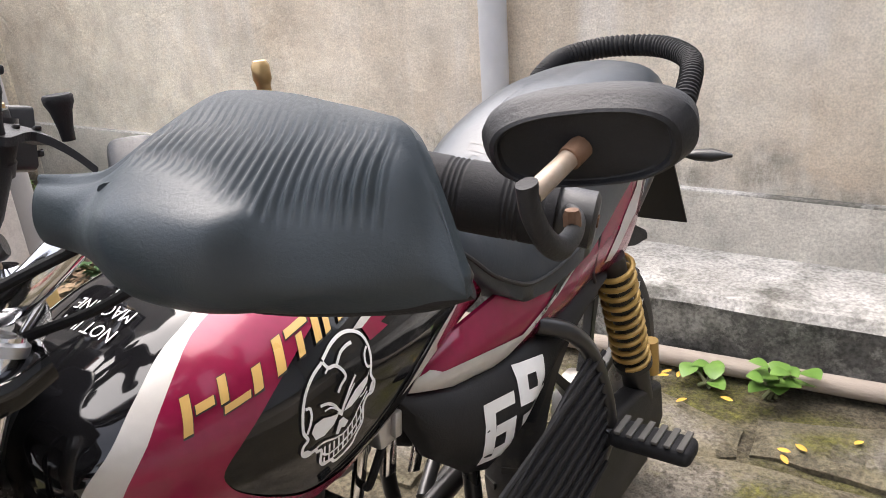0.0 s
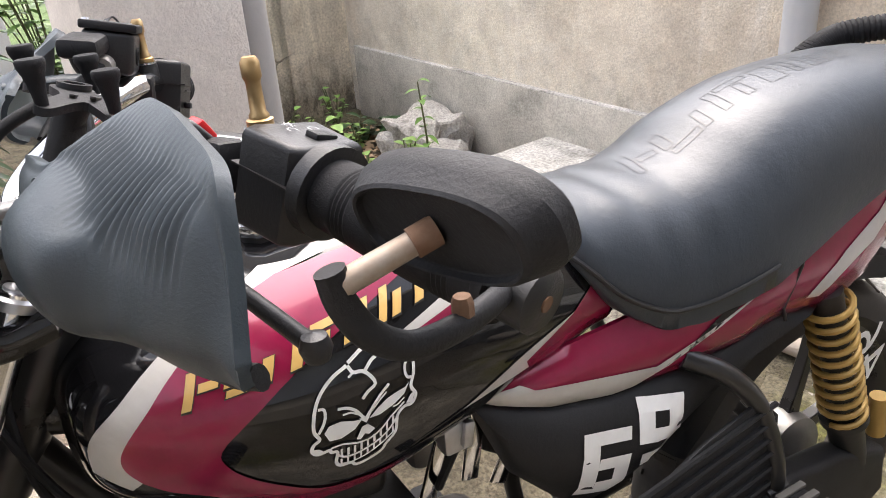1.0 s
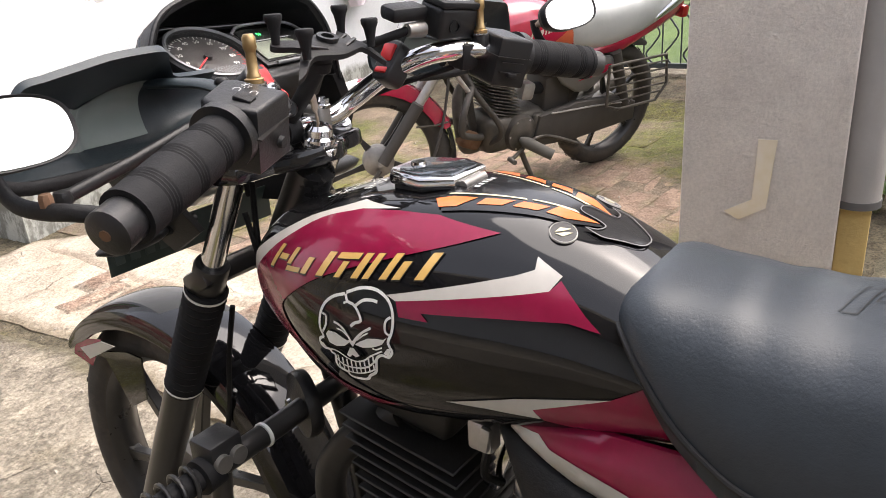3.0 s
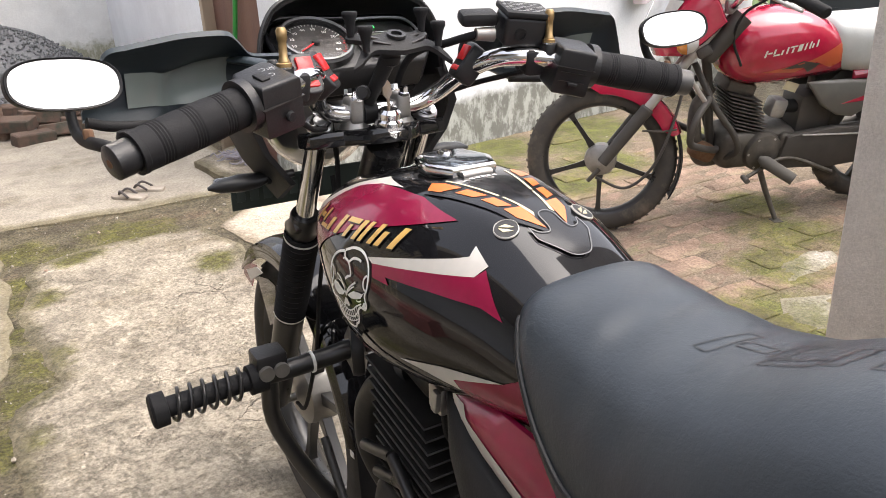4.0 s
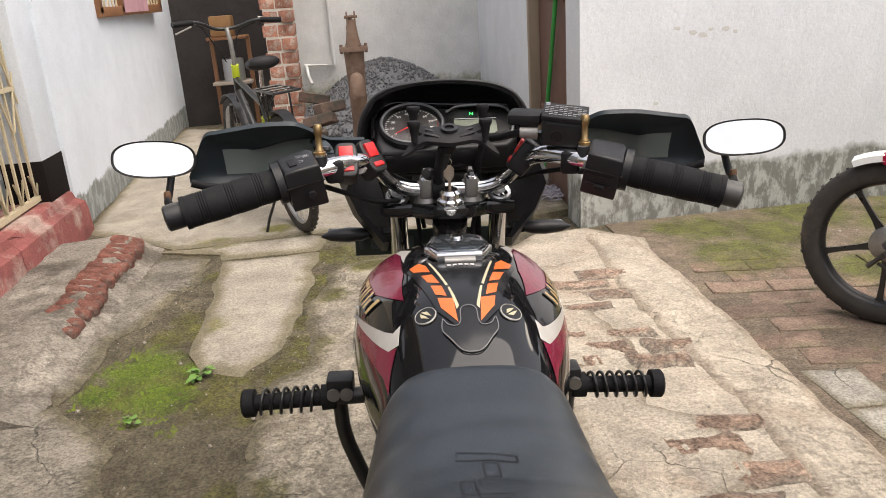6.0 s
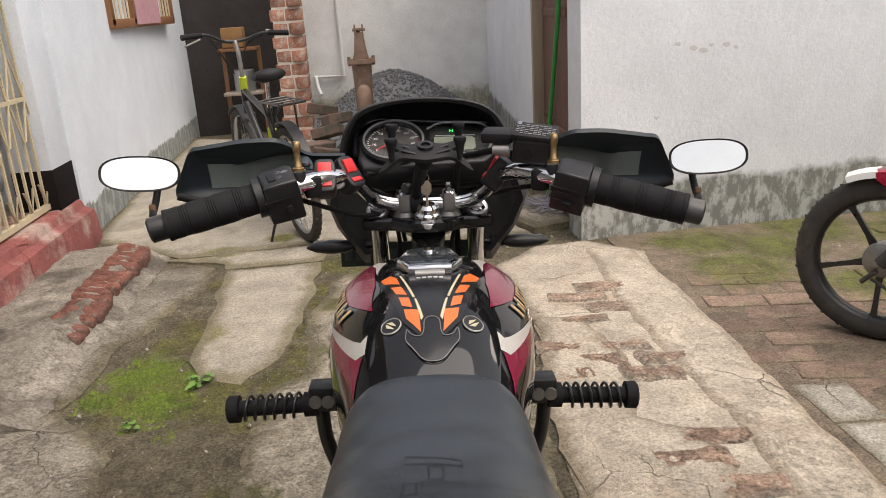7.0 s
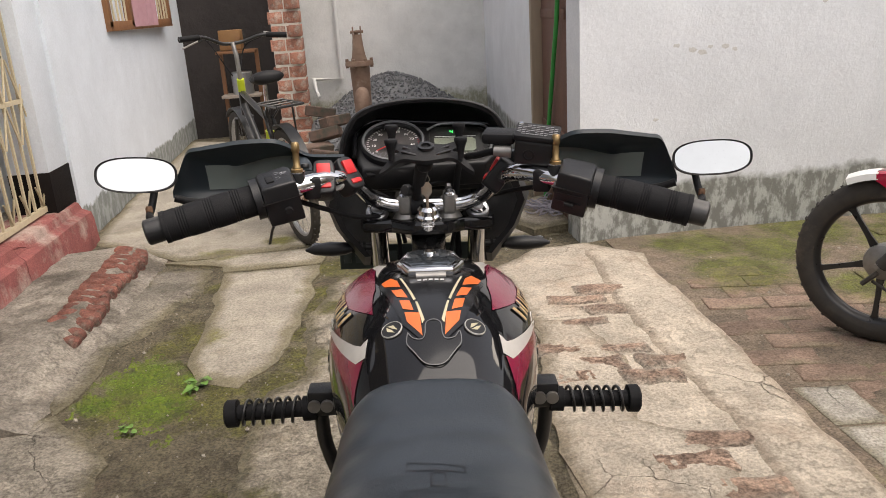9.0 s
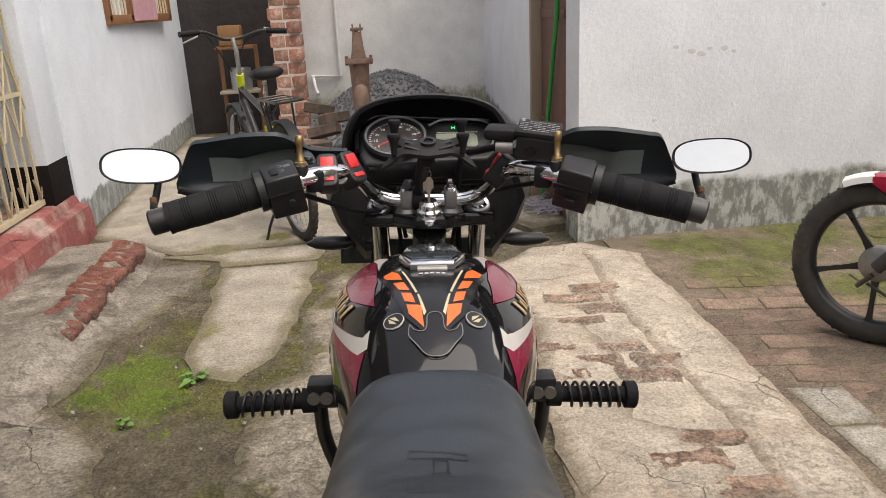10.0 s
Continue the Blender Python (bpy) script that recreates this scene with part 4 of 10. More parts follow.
seat_bm = loft([seat_ring(s) for s in dense4(SEAT_ST, 9)])
for v in seat_bm.verts:  # soft creases of the sat-on cover
    worn = max(0.0, 1 - abs(v.co.y + 0.66) / 0.26)
    v.co.z += worn * 0.0022 * noise.noise(V((v.co.x * 5, v.co.y * 34 + v.co.x * v.co.x * 60, 2))) + 0.0012 * noise.noise(v.co * 14)
    v.co.z += 0.0011 * max(0.0, 1 - abs(v.co.y + 0.58) / 0.16) * math.sin(v.co.y * 105 + 3 * noise.noise(V((v.co.x * 6, v.co.y * 3, 8))))
bmesh.ops.recalc_face_normals(seat_bm, faces=seat_bm.faces)
seat_bm.normal_update()
SEAT_BVH = BVHTree.FromBMesh(seat_bm)
seat = part("seat", seat_bm.copy(), SEAT_M, bike, "long black leatherette dual seat", angle=60)

BLACK_PLASTIC = mat("satin_black_plastic", (0.016, 0.016, 0.017), (0.013, 0.013, 0.014), scale=40, rough=0.38, bump=0.0004, bscale=400, spec=0.4)
MATT_BLACK = mat("matt_black_plastic", (0.014, 0.014, 0.015), (0.011, 0.011, 0.012), scale=30, rough=0.55, bump=0.0006, bscale=300, spec=0.28)
GUARD_GREY = mat("slate_grey_plastic", (0.022, 0.031, 0.037), (0.019, 0.027, 0.032), scale=20, rough=0.42, bump=0.0003, bscale=500, spec=0.42)
GUARD_IN = mat("guard_lining", (0.19, 0.222, 0.208), (0.165, 0.195, 0.182), scale=12, rough=0.32, spec=0.5)
RUBBER = mat("black_rubber", (0.012, 0.012, 0.013), (0.009, 0.009, 0.010), scale=60, rough=0.7, bump=0.0006, bscale=500, spec=0.22)
TYRE_M = mat("dusty_tyre", (0.055, 0.048, 0.040), (0.032, 0.030, 0.028), scale=14, rough=0.9, bump=0.001, bscale=120, c3=(0.11, 0.09, 0.07), s3=5, k3=0.56)
CHROME = mat("chrome", (0.72, 0.72, 0.73), (0.62, 0.62, 0.63), scale=10, rough=0.12, metal=1.0, rvar=0.07)
ALLOY = mat("cast_alloy", (0.50, 0.50, 0.51), (0.42, 0.42, 0.43), scale=60, rough=0.4, metal=1.0, bump=0.0003)
BAR_END = mat("worn_bar_end", (0.10, 0.098, 0.095), (0.05, 0.05, 0.05), scale=25, rough=0.45, metal=0.6, bump=0.0006)
DULL_ALLOY = mat("dull_alloy", (0.36, 0.35, 0.33), (0.26, 0.25, 0.24), scale=25, rough=0.5, metal=0.9, bump=0.0006)
ENGINE_BLACK = mat("engine_black", (0.018, 0.018, 0.018), (0.03, 0.028, 0.026), scale=18, rough=0.5, metal=0.3, bump=0.0006)
FRAME_BLACK = mat("frame_black", (0.014, 0.014, 0.015), (0.02, 0.019, 0.018), scale=25, rough=0.3, rvar=0.1)
BRASS = mat("brass", (0.50, 0.35, 0.18), (0.36, 0.24, 0.11), scale=50, rough=0.42, metal=1.0)
RUST = mat("rusty_steel", (0.15, 0.075, 0.04), (0.20, 0.12, 0.075), scale=60, rough=0.8, metal=0.3, bump=0.0008, bscale=200)
WORN_METAL = mat("worn_pale_metal", (0.40, 0.36, 0.31), (0.25, 0.17, 0.11), scale=40, rough=0.55, metal=0.5)
SPRING_GOLD = mat("gold_spring_paint", (0.44, 0.28, 0.08), (0.34, 0.21, 0.06), scale=30, rough=0.4, metal=0.3)
RED_PLASTIC = mat("red_switch_plastic", (0.62, 0.02, 0.025), (0.55, 0.02, 0.02), scale=30, rough=0.35)
WHITE_PRINT = mat("white_print", (0.78, 0.78, 0.76), (0.72, 0.72, 0.70), scale=60, rough=0.45)
GREY_PRINT = mat("grey_print", (0.45, 0.45, 0.45), (0.4, 0.4, 0.4), scale=60, rough=0.5)
GOLD_PRINT = mat("gold_print", (0.62, 0.39, 0.125), (0.56, 0.35, 0.11), scale=60, rough=0.3, coat=0.5)
ORANGE_PRINT = mat("orange_vinyl", (0.78, 0.17, 0.03), (0.70, 0.14, 0.03), scale=60, rough=0.35, coat=0.4)
CREAM_PRINT = mat("cream_vinyl", (0.55, 0.50, 0.34), (0.5, 0.45, 0.3), scale=60, rough=0.35)
RIM_GREY = mat("pad_rim_grey", (0.14, 0.14, 0.14), (0.10, 0.10, 0.10), rough=0.3)
PAD_BLACK = mat("carbon_pad", (0.009, 0.009, 0.010), (0.015, 0.015, 0.016), scale=300, rough=0.22, coat=0.2, spec=0.35)
DARK_PRINT = mat("dark_outline_vinyl", (0.012, 0.010, 0.010), rough=0.4)
MIRROR = mat("mirror_glass", (0.80, 0.79, 0.75), (0.76, 0.75, 0.71), scale=30, rough=0.03, metal=1.0, rvar=0.02)
GLASS = glass("instrument_glass", (1, 1, 1), 0.0)
GLASS.node_tree.nodes["Principled BSDF"].inputs["IOR"].default_value = 1.18
BEZEL_GREY = mat("bezel_grey", (0.20, 0.205, 0.21), (0.16, 0.165, 0.17), scale=40, rough=0.35, metal=0.3)
DIAL = mat("dial_face", (0.035, 0.032, 0.032), (0.03, 0.028, 0.028), scale=60, rough=0.5)
LCD = mat("lcd_screen", (0.17, 0.19, 0.15), (0.15, 0.17, 0.13), scale=40, rough=0.4)
SEAT_LINE_SHADE = mat("painted_groove_shade", (0.014, 0.016, 0.019), (0.011, 0.013, 0.015), rough=0.3)
GREEN_LED = emit("green_lamp", (0.02, 0.9, 0.15), 2.0)
AMBER = mat("amber_lens", (0.55, 0.20, 0.03), rough=0.2, coat=0.6)
WORN_RUBBER = mat("worn_rubber", (0.10, 0.095, 0.085), (0.07, 0.066, 0.06), rough=0.85)
SMOKE = mat("smoked_lens", (0.02, 0.02, 0.022), rough=0.12, coat=0.8)
RED_LENS = mat("red_lens", (0.35, 0.01, 0.01), rough=0.15, coat=0.8)


def text_bm(body, size, shear=0.0):
    """Flat lettering in x, y, centred, with the built-in font."""
    cu = bpy.data.curves.new("text", "FONT")
    cu.body, cu.size, cu.align_x, cu.align_y, cu.shear = body, size, "CENTER", "CENTER", shear
    cu.resolution_u = 3
    ob = bpy.data.objects.new("text", cu)
    scene.collection.objects.link(ob)
    bpy.context.view_layer.update()
    me = bpy.data.meshes.new_from_object(ob.evaluated_get(bpy.context.evaluated_depsgraph_get()))
    bm = bmesh.new()
    bm.from_mesh(me)
    bpy.data.objects.remove(ob)
    bpy.data.curves.remove(cu)
    bpy.data.meshes.remove(me)
    return bm


def press(bm, tree, frm, way, off):
    """Lay a flat mesh on a body: each vertex is cast along way and set off its surface."""
    for v in bm.verts:
        o, d = frm(v.co)
        hit = tree.ray_cast(o, d)
        if hit[0] is None:
            hit = tree.find_nearest(o + d * 0.18)
        n = hit[1] if hit[1].dot(d) < 0 else -hit[1]
        v.co = hit[0] + n * (off + 0.0006)
    return bm


def side_decal(name, outline, material, off=0.0006, parent=None, sides=(-1, 1), tree=None, step=0.007, label="", bm=None):
    """Vinyl on the flanks; the outline is in (v, w)."""
    for s in sides:
        b = bm.copy() if bm is not None else sliced(outline, step)
        press(b, tree or TANK_BVH, lambda c, s=s: (V((s * 0.3, c.x, c.y)), V((-s, 0, 0))), None, off)
        part(name, b, material, parent or tank, label)


def top_decal(name, outline, material, off=0.0006, parent=None, tree=None, mirror=False, label="", bm=None, step=0.007):
    """Vinyl on the top; the outline is in (u, v)."""
    for s in ((1, -1) if mirror else (1,)):
        b = bm.copy() if bm is not None else sliced([(x * s, y) for x, y in outline], step)
        press(b, tree or TANK_BVH, lambda c: (V((c.x, c.y, 1.3)), V((0, 0, -1))), None, off)
        part(name, b, material, parent or tank, label)


def band(pts, width, closed=False):
    """A flat stripe along a polyline in x, y."""
    bm = bmesh.new()
    pts = [V((x, y, 0)) for x, y in pts]
    n = len(pts)
    rows = []
    for i, p in enumerate(pts):
        a = pts[(i - 1) % n] if closed else pts[max(i - 1, 0)]
        c = pts[(i + 1) % n] if closed else pts[min(i + 1, n - 1)]
        t = (c - a).normalized()
        k = V((-t.y, t.x, 0)) * width / 2
        rows.append((bm.verts.new(p + k), bm.verts.new(p - k)))
    for i in range(n if closed else n - 1):
        a, b = rows[i], rows[(i + 1) % n]
        bm.faces.new((a[0], a[1], b[1], b[0]))
    return bm


# plain bars in seven groups that stand in for the maker's lettering: x0, x1, y0, y1 of each bar
MARK_SHAPES = (((0.0, 0.26, 0, 1), (0.36, 0.90, 0.42, 0.66)), ((0.0, 0.26, 0.3, 1), (0.10, 0.95, 0, 0.22)), ((0.0, 0.24, 0, 0.7), (0.64, 0.90, 0, 1)), ((-0.05, 0.95, 0.76, 1), (0.34, 0.62, 0, 0.66)), ((0.1, 0.7, 0, 1),), ((0.0, 0.24, 0, 1), (0.62, 0.88, 0, 1)), ((0.0, 0.24, 0, 0.7), (0.64, 0.90, 0, 1)))


# ---- tank graphics ----
def curved(pts, n=4):
    return [(p.x, p.y) for p in smooth_path([(x, y, 0) for x, y in pts], n)]


FRONT_LINE = curved([(-0.168, 0.8875), (-0.117, 0.873), (-0.071, 0.846), (-0.046, 0.825), (-0.030, 0.809), (-0.021, 0.794), (-0.021, 0.781), (-0.030, 0.766)])
STRIPE_RIM = curved([(0.000, 0.776), (-0.001, 0.798), (-0.010, 0.815), (-0.030, 0.832), (-0.057, 0.850), (-0.091, 0.868), (-0.120, 0.879), (-0.160, 0.892)])
NOTCH = curved([(-0.332, 0.887), (-0.216, 0.854), (-0.153, 0.830), (-0.112, 0.805), (-0.088, 0.784), (-0.090, 0.768), (-0.103, 0.752), (-0.128, 0.732), (-0.160, 0.713), (-0.205, 0.704)])
# silver vinyl stripe; its thin upper tail paints a highlight along the crimson edge
side_decal("silver_front_stripe", FRONT_LINE + [(-0.022, 0.758)] + STRIPE_RIM + [(-0.215, 0.8935)], SILVER, 0.0005)
side_decal("crimson_flank", FRONT_LINE[::-1] + [(-0.215, 0.892), (-0.262, 0.894)] + NOTCH + [(-0.245, 0.703), (-0.205, 0.694), (-0.147, 0.694), (-0.11, 0.712), (-0.074, 0.738), (-0.046, 0.752)], CRIMSON, 0.0007)
side_decal("silver_mid_stripe", [(-0.241, 0.830), (-0.360, 0.859), (-0.375, 0.864), (-0.373, 0.873), (-0.399, 0.860), (-0.392, 0.849), (-0.252, 0.826)], SILVER, 0.0007)
side_decal("crimson_arrow", [(-0.252, 0.826), (-0.392, 0.849), (-0.399, 0.857), (-0.427, 0.832), (-0.442, 0.820), (-0.414, 0.826), (-0.349, 0.824), (-0.280, 0.819), (-0.288, 0.812), (-0.257, 0.812)], CRIMSON, 0.0006)
side_decal("silver_lower_stripe", [(-0.300, 0.728), (-0.371, 0.748), (-0.457, 0.764), (-0.386, 0.738), (-0.392, 0.727), (-0.34, 0.729)], SILVER, 0.0007)
side_decal("crimson_lower_panel", [(-0.486, 0.781), (-0.457, 0.764), (-0.386, 0.738), (-0.394, 0.725), (-0.44, 0.719), (-0.518, 0.721), (-0.512, 0.762)], CRIMSON, 0.0006)


def letter_marks():
    """Seven slanted gold marks with a dark rim, in place of the maker's lettering."""
    a, b = V((-0.068, 0.822)), V((-0.283, 0.848))
    up = V((-0.0055, 0.0225))
    ws = (0.95, 0.95, 1.3, 0.95, 0.5, 1.1, 1.3)
    tot = sum(ws)
    x = 0.0
    for bars, w in zip(MARK_SHAPES, ws):
        p0, p1 = a + (b - a) * (x / tot), a + (b - a) * ((x + w * 0.94) / tot)
        lean = up + V((-0.006, 0))
        for x0, x1, y0, y1 in bars:
            out = [p0 + (p1 - p0) * q + lean * r for q, r in ((x0, y0), (x1, y0), (x1, y1), (x0, y1))]
            side_decal("gold_mark", [tuple(p) for p in out], GOLD_PRINT, 0.0018, step=0.006)
            mid = sum(out, V((0, 0))) / 4
            side_decal("mark_shadow", [tuple(p + (p - mid).normalized() * 0.0013 + V((0, -0.0006))) for p in out], DARK_PRINT, 0.0013, step=0.006)
        x += w


letter_marks()


def skull():
    """White skull sticker drawn with stripes and patches."""
    def at(x, y):
        return (-0.152 - 0.099 * x + 0.011 * (y - 0.54), 0.763 + 0.025 * x - 0.104 * (y - 0.54))

    def ring(pts, n=5):
        q = smooth_path([(x, y, 0) for x, y in pts], n)
        return [at(p.x, p.y) for p in q]

    def unit(pts):
        return [((x - 268) / 288, (y - 503) / 300) for x, y in pts]

    bm = bmesh.new()
    rim = unit([(372, 517), (330, 522), (297, 542), (280, 577), (277, 620), (290, 650), (275, 657), (271, 673), (286, 690), (314, 696), (319, 706), (335, 716), (333, 745), (346, 765), (374, 776), (386, 791), (410, 799), (455, 800), (470, 786), (494, 771), (498, 746), (501, 723), (520, 713), (544, 720), (555, 702), (546, 684), (541, 668), (551, 640), (550, 600), (535, 562), (505, 532), (465, 512), (420, 506), (376, 514)])
    merge(bm, band(ring(rim, 4), 0.0030))
    for pts, w in (([(374, 518), (386, 540), (408, 550), (427, 570), (441, 600), (420, 606), (404, 616)], 0.0030), ([(414, 556), (440, 541), (470, 543), (490, 550)], 0.0030), ([(386, 540), (372, 544)], 0.0020),
                   ([(338, 600), (362, 612), (384, 632), (400, 658), (410, 670)], 0.0026), ([(350, 622), (372, 630), (392, 648)], 0.0018), ([(478, 624), (452, 636), (430, 652), (412, 670)], 0.0026), ([(470, 640), (450, 648), (428, 662)], 0.0016),
                   ([(290, 572), (304, 580), (306, 600), (300, 618), (288, 634)], 0.0026), ([(542, 596), (528, 606), (526, 626), (532, 642), (544, 650)], 0.0026),
                   ([(318, 694), (336, 698), (352, 704), (372, 716), (395, 728), (425, 736), (455, 730), (478, 716), (498, 708), (520, 700)], 0.0018),
                   ([(334, 722), (352, 742), (380, 755), (420, 760), (458, 756), (484, 742), (500, 726)], 0.0020), ([(346, 760), (376, 774), (420, 780), (462, 774), (492, 762)], 0.0016), ([(486, 690), (500, 694), (520, 688)], 0.0016)):
        merge(bm, band(ring(unit(pts), 3), w))
    for pts in ([(302, 642), (314, 629), (345, 636), (375, 655), (401, 667), (381, 681), (345, 683), (315, 671)], [(537, 656), (524, 663), (500, 659), (470, 657), (440, 666), (420, 677), (450, 687), (490, 686), (520, 678)],
                [(400, 687), (416, 690), (436, 716), (420, 721), (408, 712), (396, 721), (385, 713)], [(272, 668), (288, 676), (300, 690), (284, 690)], [(553, 690), (538, 692), (526, 708), (544, 718)], [(392, 660), (412, 668), (430, 660), (412, 684)]):
        merge(bm, sliced([at(x, y) for x, y in unit(pts)], 0.006))
    for i in range(9):
        x = 346 + 17.6 * i
        lift = 26 * (1 - ((x - 418) / 90) ** 2)
        for y0, y1, w in ((704 + lift * 1.1, 726 + lift * 1.15, 0.0021), (736 + lift * 0.9, 754 + lift * 0.9, 0.0018)):
            merge(bm, band([at(*p) for p in unit([(x, y0), (x + 1, y1)])], w))
    side_decal("skull_sticker", None, WHITE_PRINT, 0.0012, label="white vinyl skull sticker", bm=bm)


skull()
for pl in ([(-0.066, -0.256), (-0.054, -0.245), (-0.045, -0.260), (-0.040, -0.286), (-0.061, -0.274)], [(-0.052, -0.291), (-0.038, -0.294), (-0.030, -0.322), (-0.044, -0.315)],
           [(-0.041, -0.325), (-0.028, -0.330), (-0.023, -0.356), (-0.036, -0.349)], [(-0.034, -0.357), (-0.016, -0.362), (-0.013, -0.402), (-0.031, -0.376)]):
    top_decal("orange_chevron", pl, ORANGE_PRINT, 0.0016, mirror=True)
for pl in ([(-0.042, -0.252), (-0.039, -0.253), (-0.020, -0.329), (-0.023, -0.331)], [(-0.021, -0.335), (-0.0185, -0.335), (-0.010, -0.376), (-0.013, -0.382)]):
    top_decal("cream_line", pl, CREAM_PRINT, 0.0016, mirror=True)
top_decal("tank_pad", [(-0.046, -0.247), (-0.07, -0.262), (-0.036, -0.38), (-0.014, -0.409), (0.014, -0.409), (0.036, -0.38), (0.07, -0.262), (0.046, -0.247)], PAD_BLACK, 0.0010)
TONGUE = [(-0.030, -0.395), (-0.024, -0.405), (-0.014, -0.408), (-0.010, -0.400), (-0.009, -0.384), (-0.004, -0.378), (0.004, -0.378), (0.009, -0.384), (0.010, -0.400), (0.014, -0.408), (0.024, -0.405), (0.030, -0.395), (0.031, -0.412), (0.024, -0.424), (0.012, -0.441), (0, -0.445), (-0.012, -0.441), (-0.024, -0.424), (-0.031, -0.412)]
bmp = sliced(TONGUE, 0.008)
top_decal("pad_tongue", None, PAD_BLACK, 0.0016, bm=bmp, label="glossy raised tank pad tongue")
round_rim = [(p.x, p.y) for p in smooth_path([(x, y, 0) for x, y in TONGUE + TONGUE[:1]], 4)[:-1]]
top_decal("tongue_rim", None, RIM_GREY, 0.0026, bm=band(round_rim, 0.0013, closed=True))
for k in range(5):
    top_decal("logo_bar", [(-0.018 + k * 0.0075, -0.272), (-0.013 + k * 0.0075, -0.272), (-0.013 + k * 0.0075, -0.266), (-0.018 + k * 0.0075, -0.266)], GREY_PRINT, 0.0016)
for s in (-1, 1):
    hit = TANK_BVH.ray_cast(V((s * 0.049, -0.383, 1.2)), V((0, 0, -1)))
    bm4 = axis(hit[0], hit[1])
    bd = part("badge", lathe([(0.0, 0.0022), (0.0124, 0.0020), (0.0131, 0.0010), (0.0131, -0.003), (0.0, -0.003)], bm4, 40), BLACK_PLASTIC, tank, "round black badge with silver rim")
    part("rim", lathe([(0.0121, 0.0020), (0.0125, 0.0026), (0.0131, 0.0022), (0.0134, 0.0008), (0.0121, 0.0005)], bm4, 40), SILVER, bd)
    for q in (-1, 1):
        part("emblem_bar", plate([(-0.0080, q * 0.0010), (-0.002, q * 0.0010 + q * 0.0046), (0.0080, q * 0.0025), (0.001, q * 0.0010)][::q], 0.0006, bm4 @ pose(0, 0, 0.0022)), CREAM_PRINT, bd)
for body, v, sz in (("NOT JUST", -0.084, 0.0175), ("MACHINE", -0.104, 0.0175), ("ITS", -0.121, 0.015), ("EMOTION", -0.138, 0.016)):
    b = text_bm(body, sz)
    bmesh.ops.translate(b, verts=b.verts, vec=(0, v, 0))
    top_decal("lettering", None, WHITE_PRINT, 0.0012, bm=b, label="white painted words")

# ---- fuel cap ----
CAP = axis((0, -0.205, 0.9035), (0, 0.02, 1))
hexo = [(-0.046, 0.012), (-0.030, 0.046), (0.030, 0.046), (0.046, 0.012), (0.036, -0.034), (0.020, -0.046), (-0.020, -0.046), (-0.036, -0.034)]
cap = part("fuel_cap", plate(hexo, 0.014, CAP, bevel=0.005, seg=3), CHROME, bike, "polished alloy flip fuel cap")
part("cap_base", plate([(x * 0.9, y * 0.92) for x, y in hexo], 0.012, CAP @ pose(0, 0, -0.009), bevel=0.002), BLACK_PLASTIC, cap)
part("cap_inlay", plate([(x * 0.8, y * 0.8) for x, y in hexo], 0.0016, CAP @ pose(0, 0.002, 0.0135), bevel=0.0006), mat("cap_glass", (0.16, 0.18, 0.20), (0.13, 0.15, 0.17), rough=0.1, metal=0.8), cap)
part("key_cover", lathe([(0.0001, 0.003), (0.008, 0.003), (0.009, 0.0), (0.0, 0.0)], CAP @ pose(0.0, -0.022, 0.0148), 20), CHROME, cap)
part("hinge", tube([(-0.02, -0.254, 0.908), (0.02, -0.254, 0.908)], 0.005, 10), DULL_ALLOY, cap)

# ---- seat details ----
part("seat_piping", tube([seat_ring(s)[2] + V((-0.001, 0, 0)) for s in dense4(SEAT_ST)[2:40]], 0.003, 8), BLACK_PLASTIC, seat)
part("seat_piping", tube([seat_ring(s)[-3] + V((0.001, 0, 0)) for s in dense4(SEAT_ST)[2:40]], 0.003, 8), BLACK_PLASTIC, seat)
part("seat_nose_trim", tube([p + V((0, 0.004, 0)) for p in seat_ring(dense4(SEAT_ST)[3])], 0.0045, 8), RUBBER, seat)
# embossing drawn as flat bands whose darker colour paints the groove shade
for k, bars in enumerate(MARK_SHAPES):
    v0 = -0.612 - k * 0.053
    for x0, x1, y0, y1 in bars:
        cs = [(x0, y0), (x1, y0), (x1, y1), (x0, y1)]
        out = []
        for i in range(4):
            (ax, ay), (bx, by) = cs[i], cs[(i + 1) % 4]
            for q in range(6):
                x, y = ax + (bx - ax) * q / 6, ay + (by - ay) * q / 6
                out.append((-0.030 + 0.052 * y, v0 - 0.050 * x - 0.012 * y))
        b = band(out, 0.0015, closed=True)
        press(b, SEAT_BVH, lambda c: (V((c.x, c.y, 1.3)), V((0, 0, -1))), None, 0.0002)
        part("embossed_mark", b, SEAT_LINE_SHADE, seat)

# ---- front fork and wheel ----
FA = V((0, 0.355, 0.30))
FD = V((0, 0.4842, -0.875)).normalized()


def fork_at(s, w):
    return V((s * 0.0835, 0.014 + (0.926 - w) * 0.5534, w))


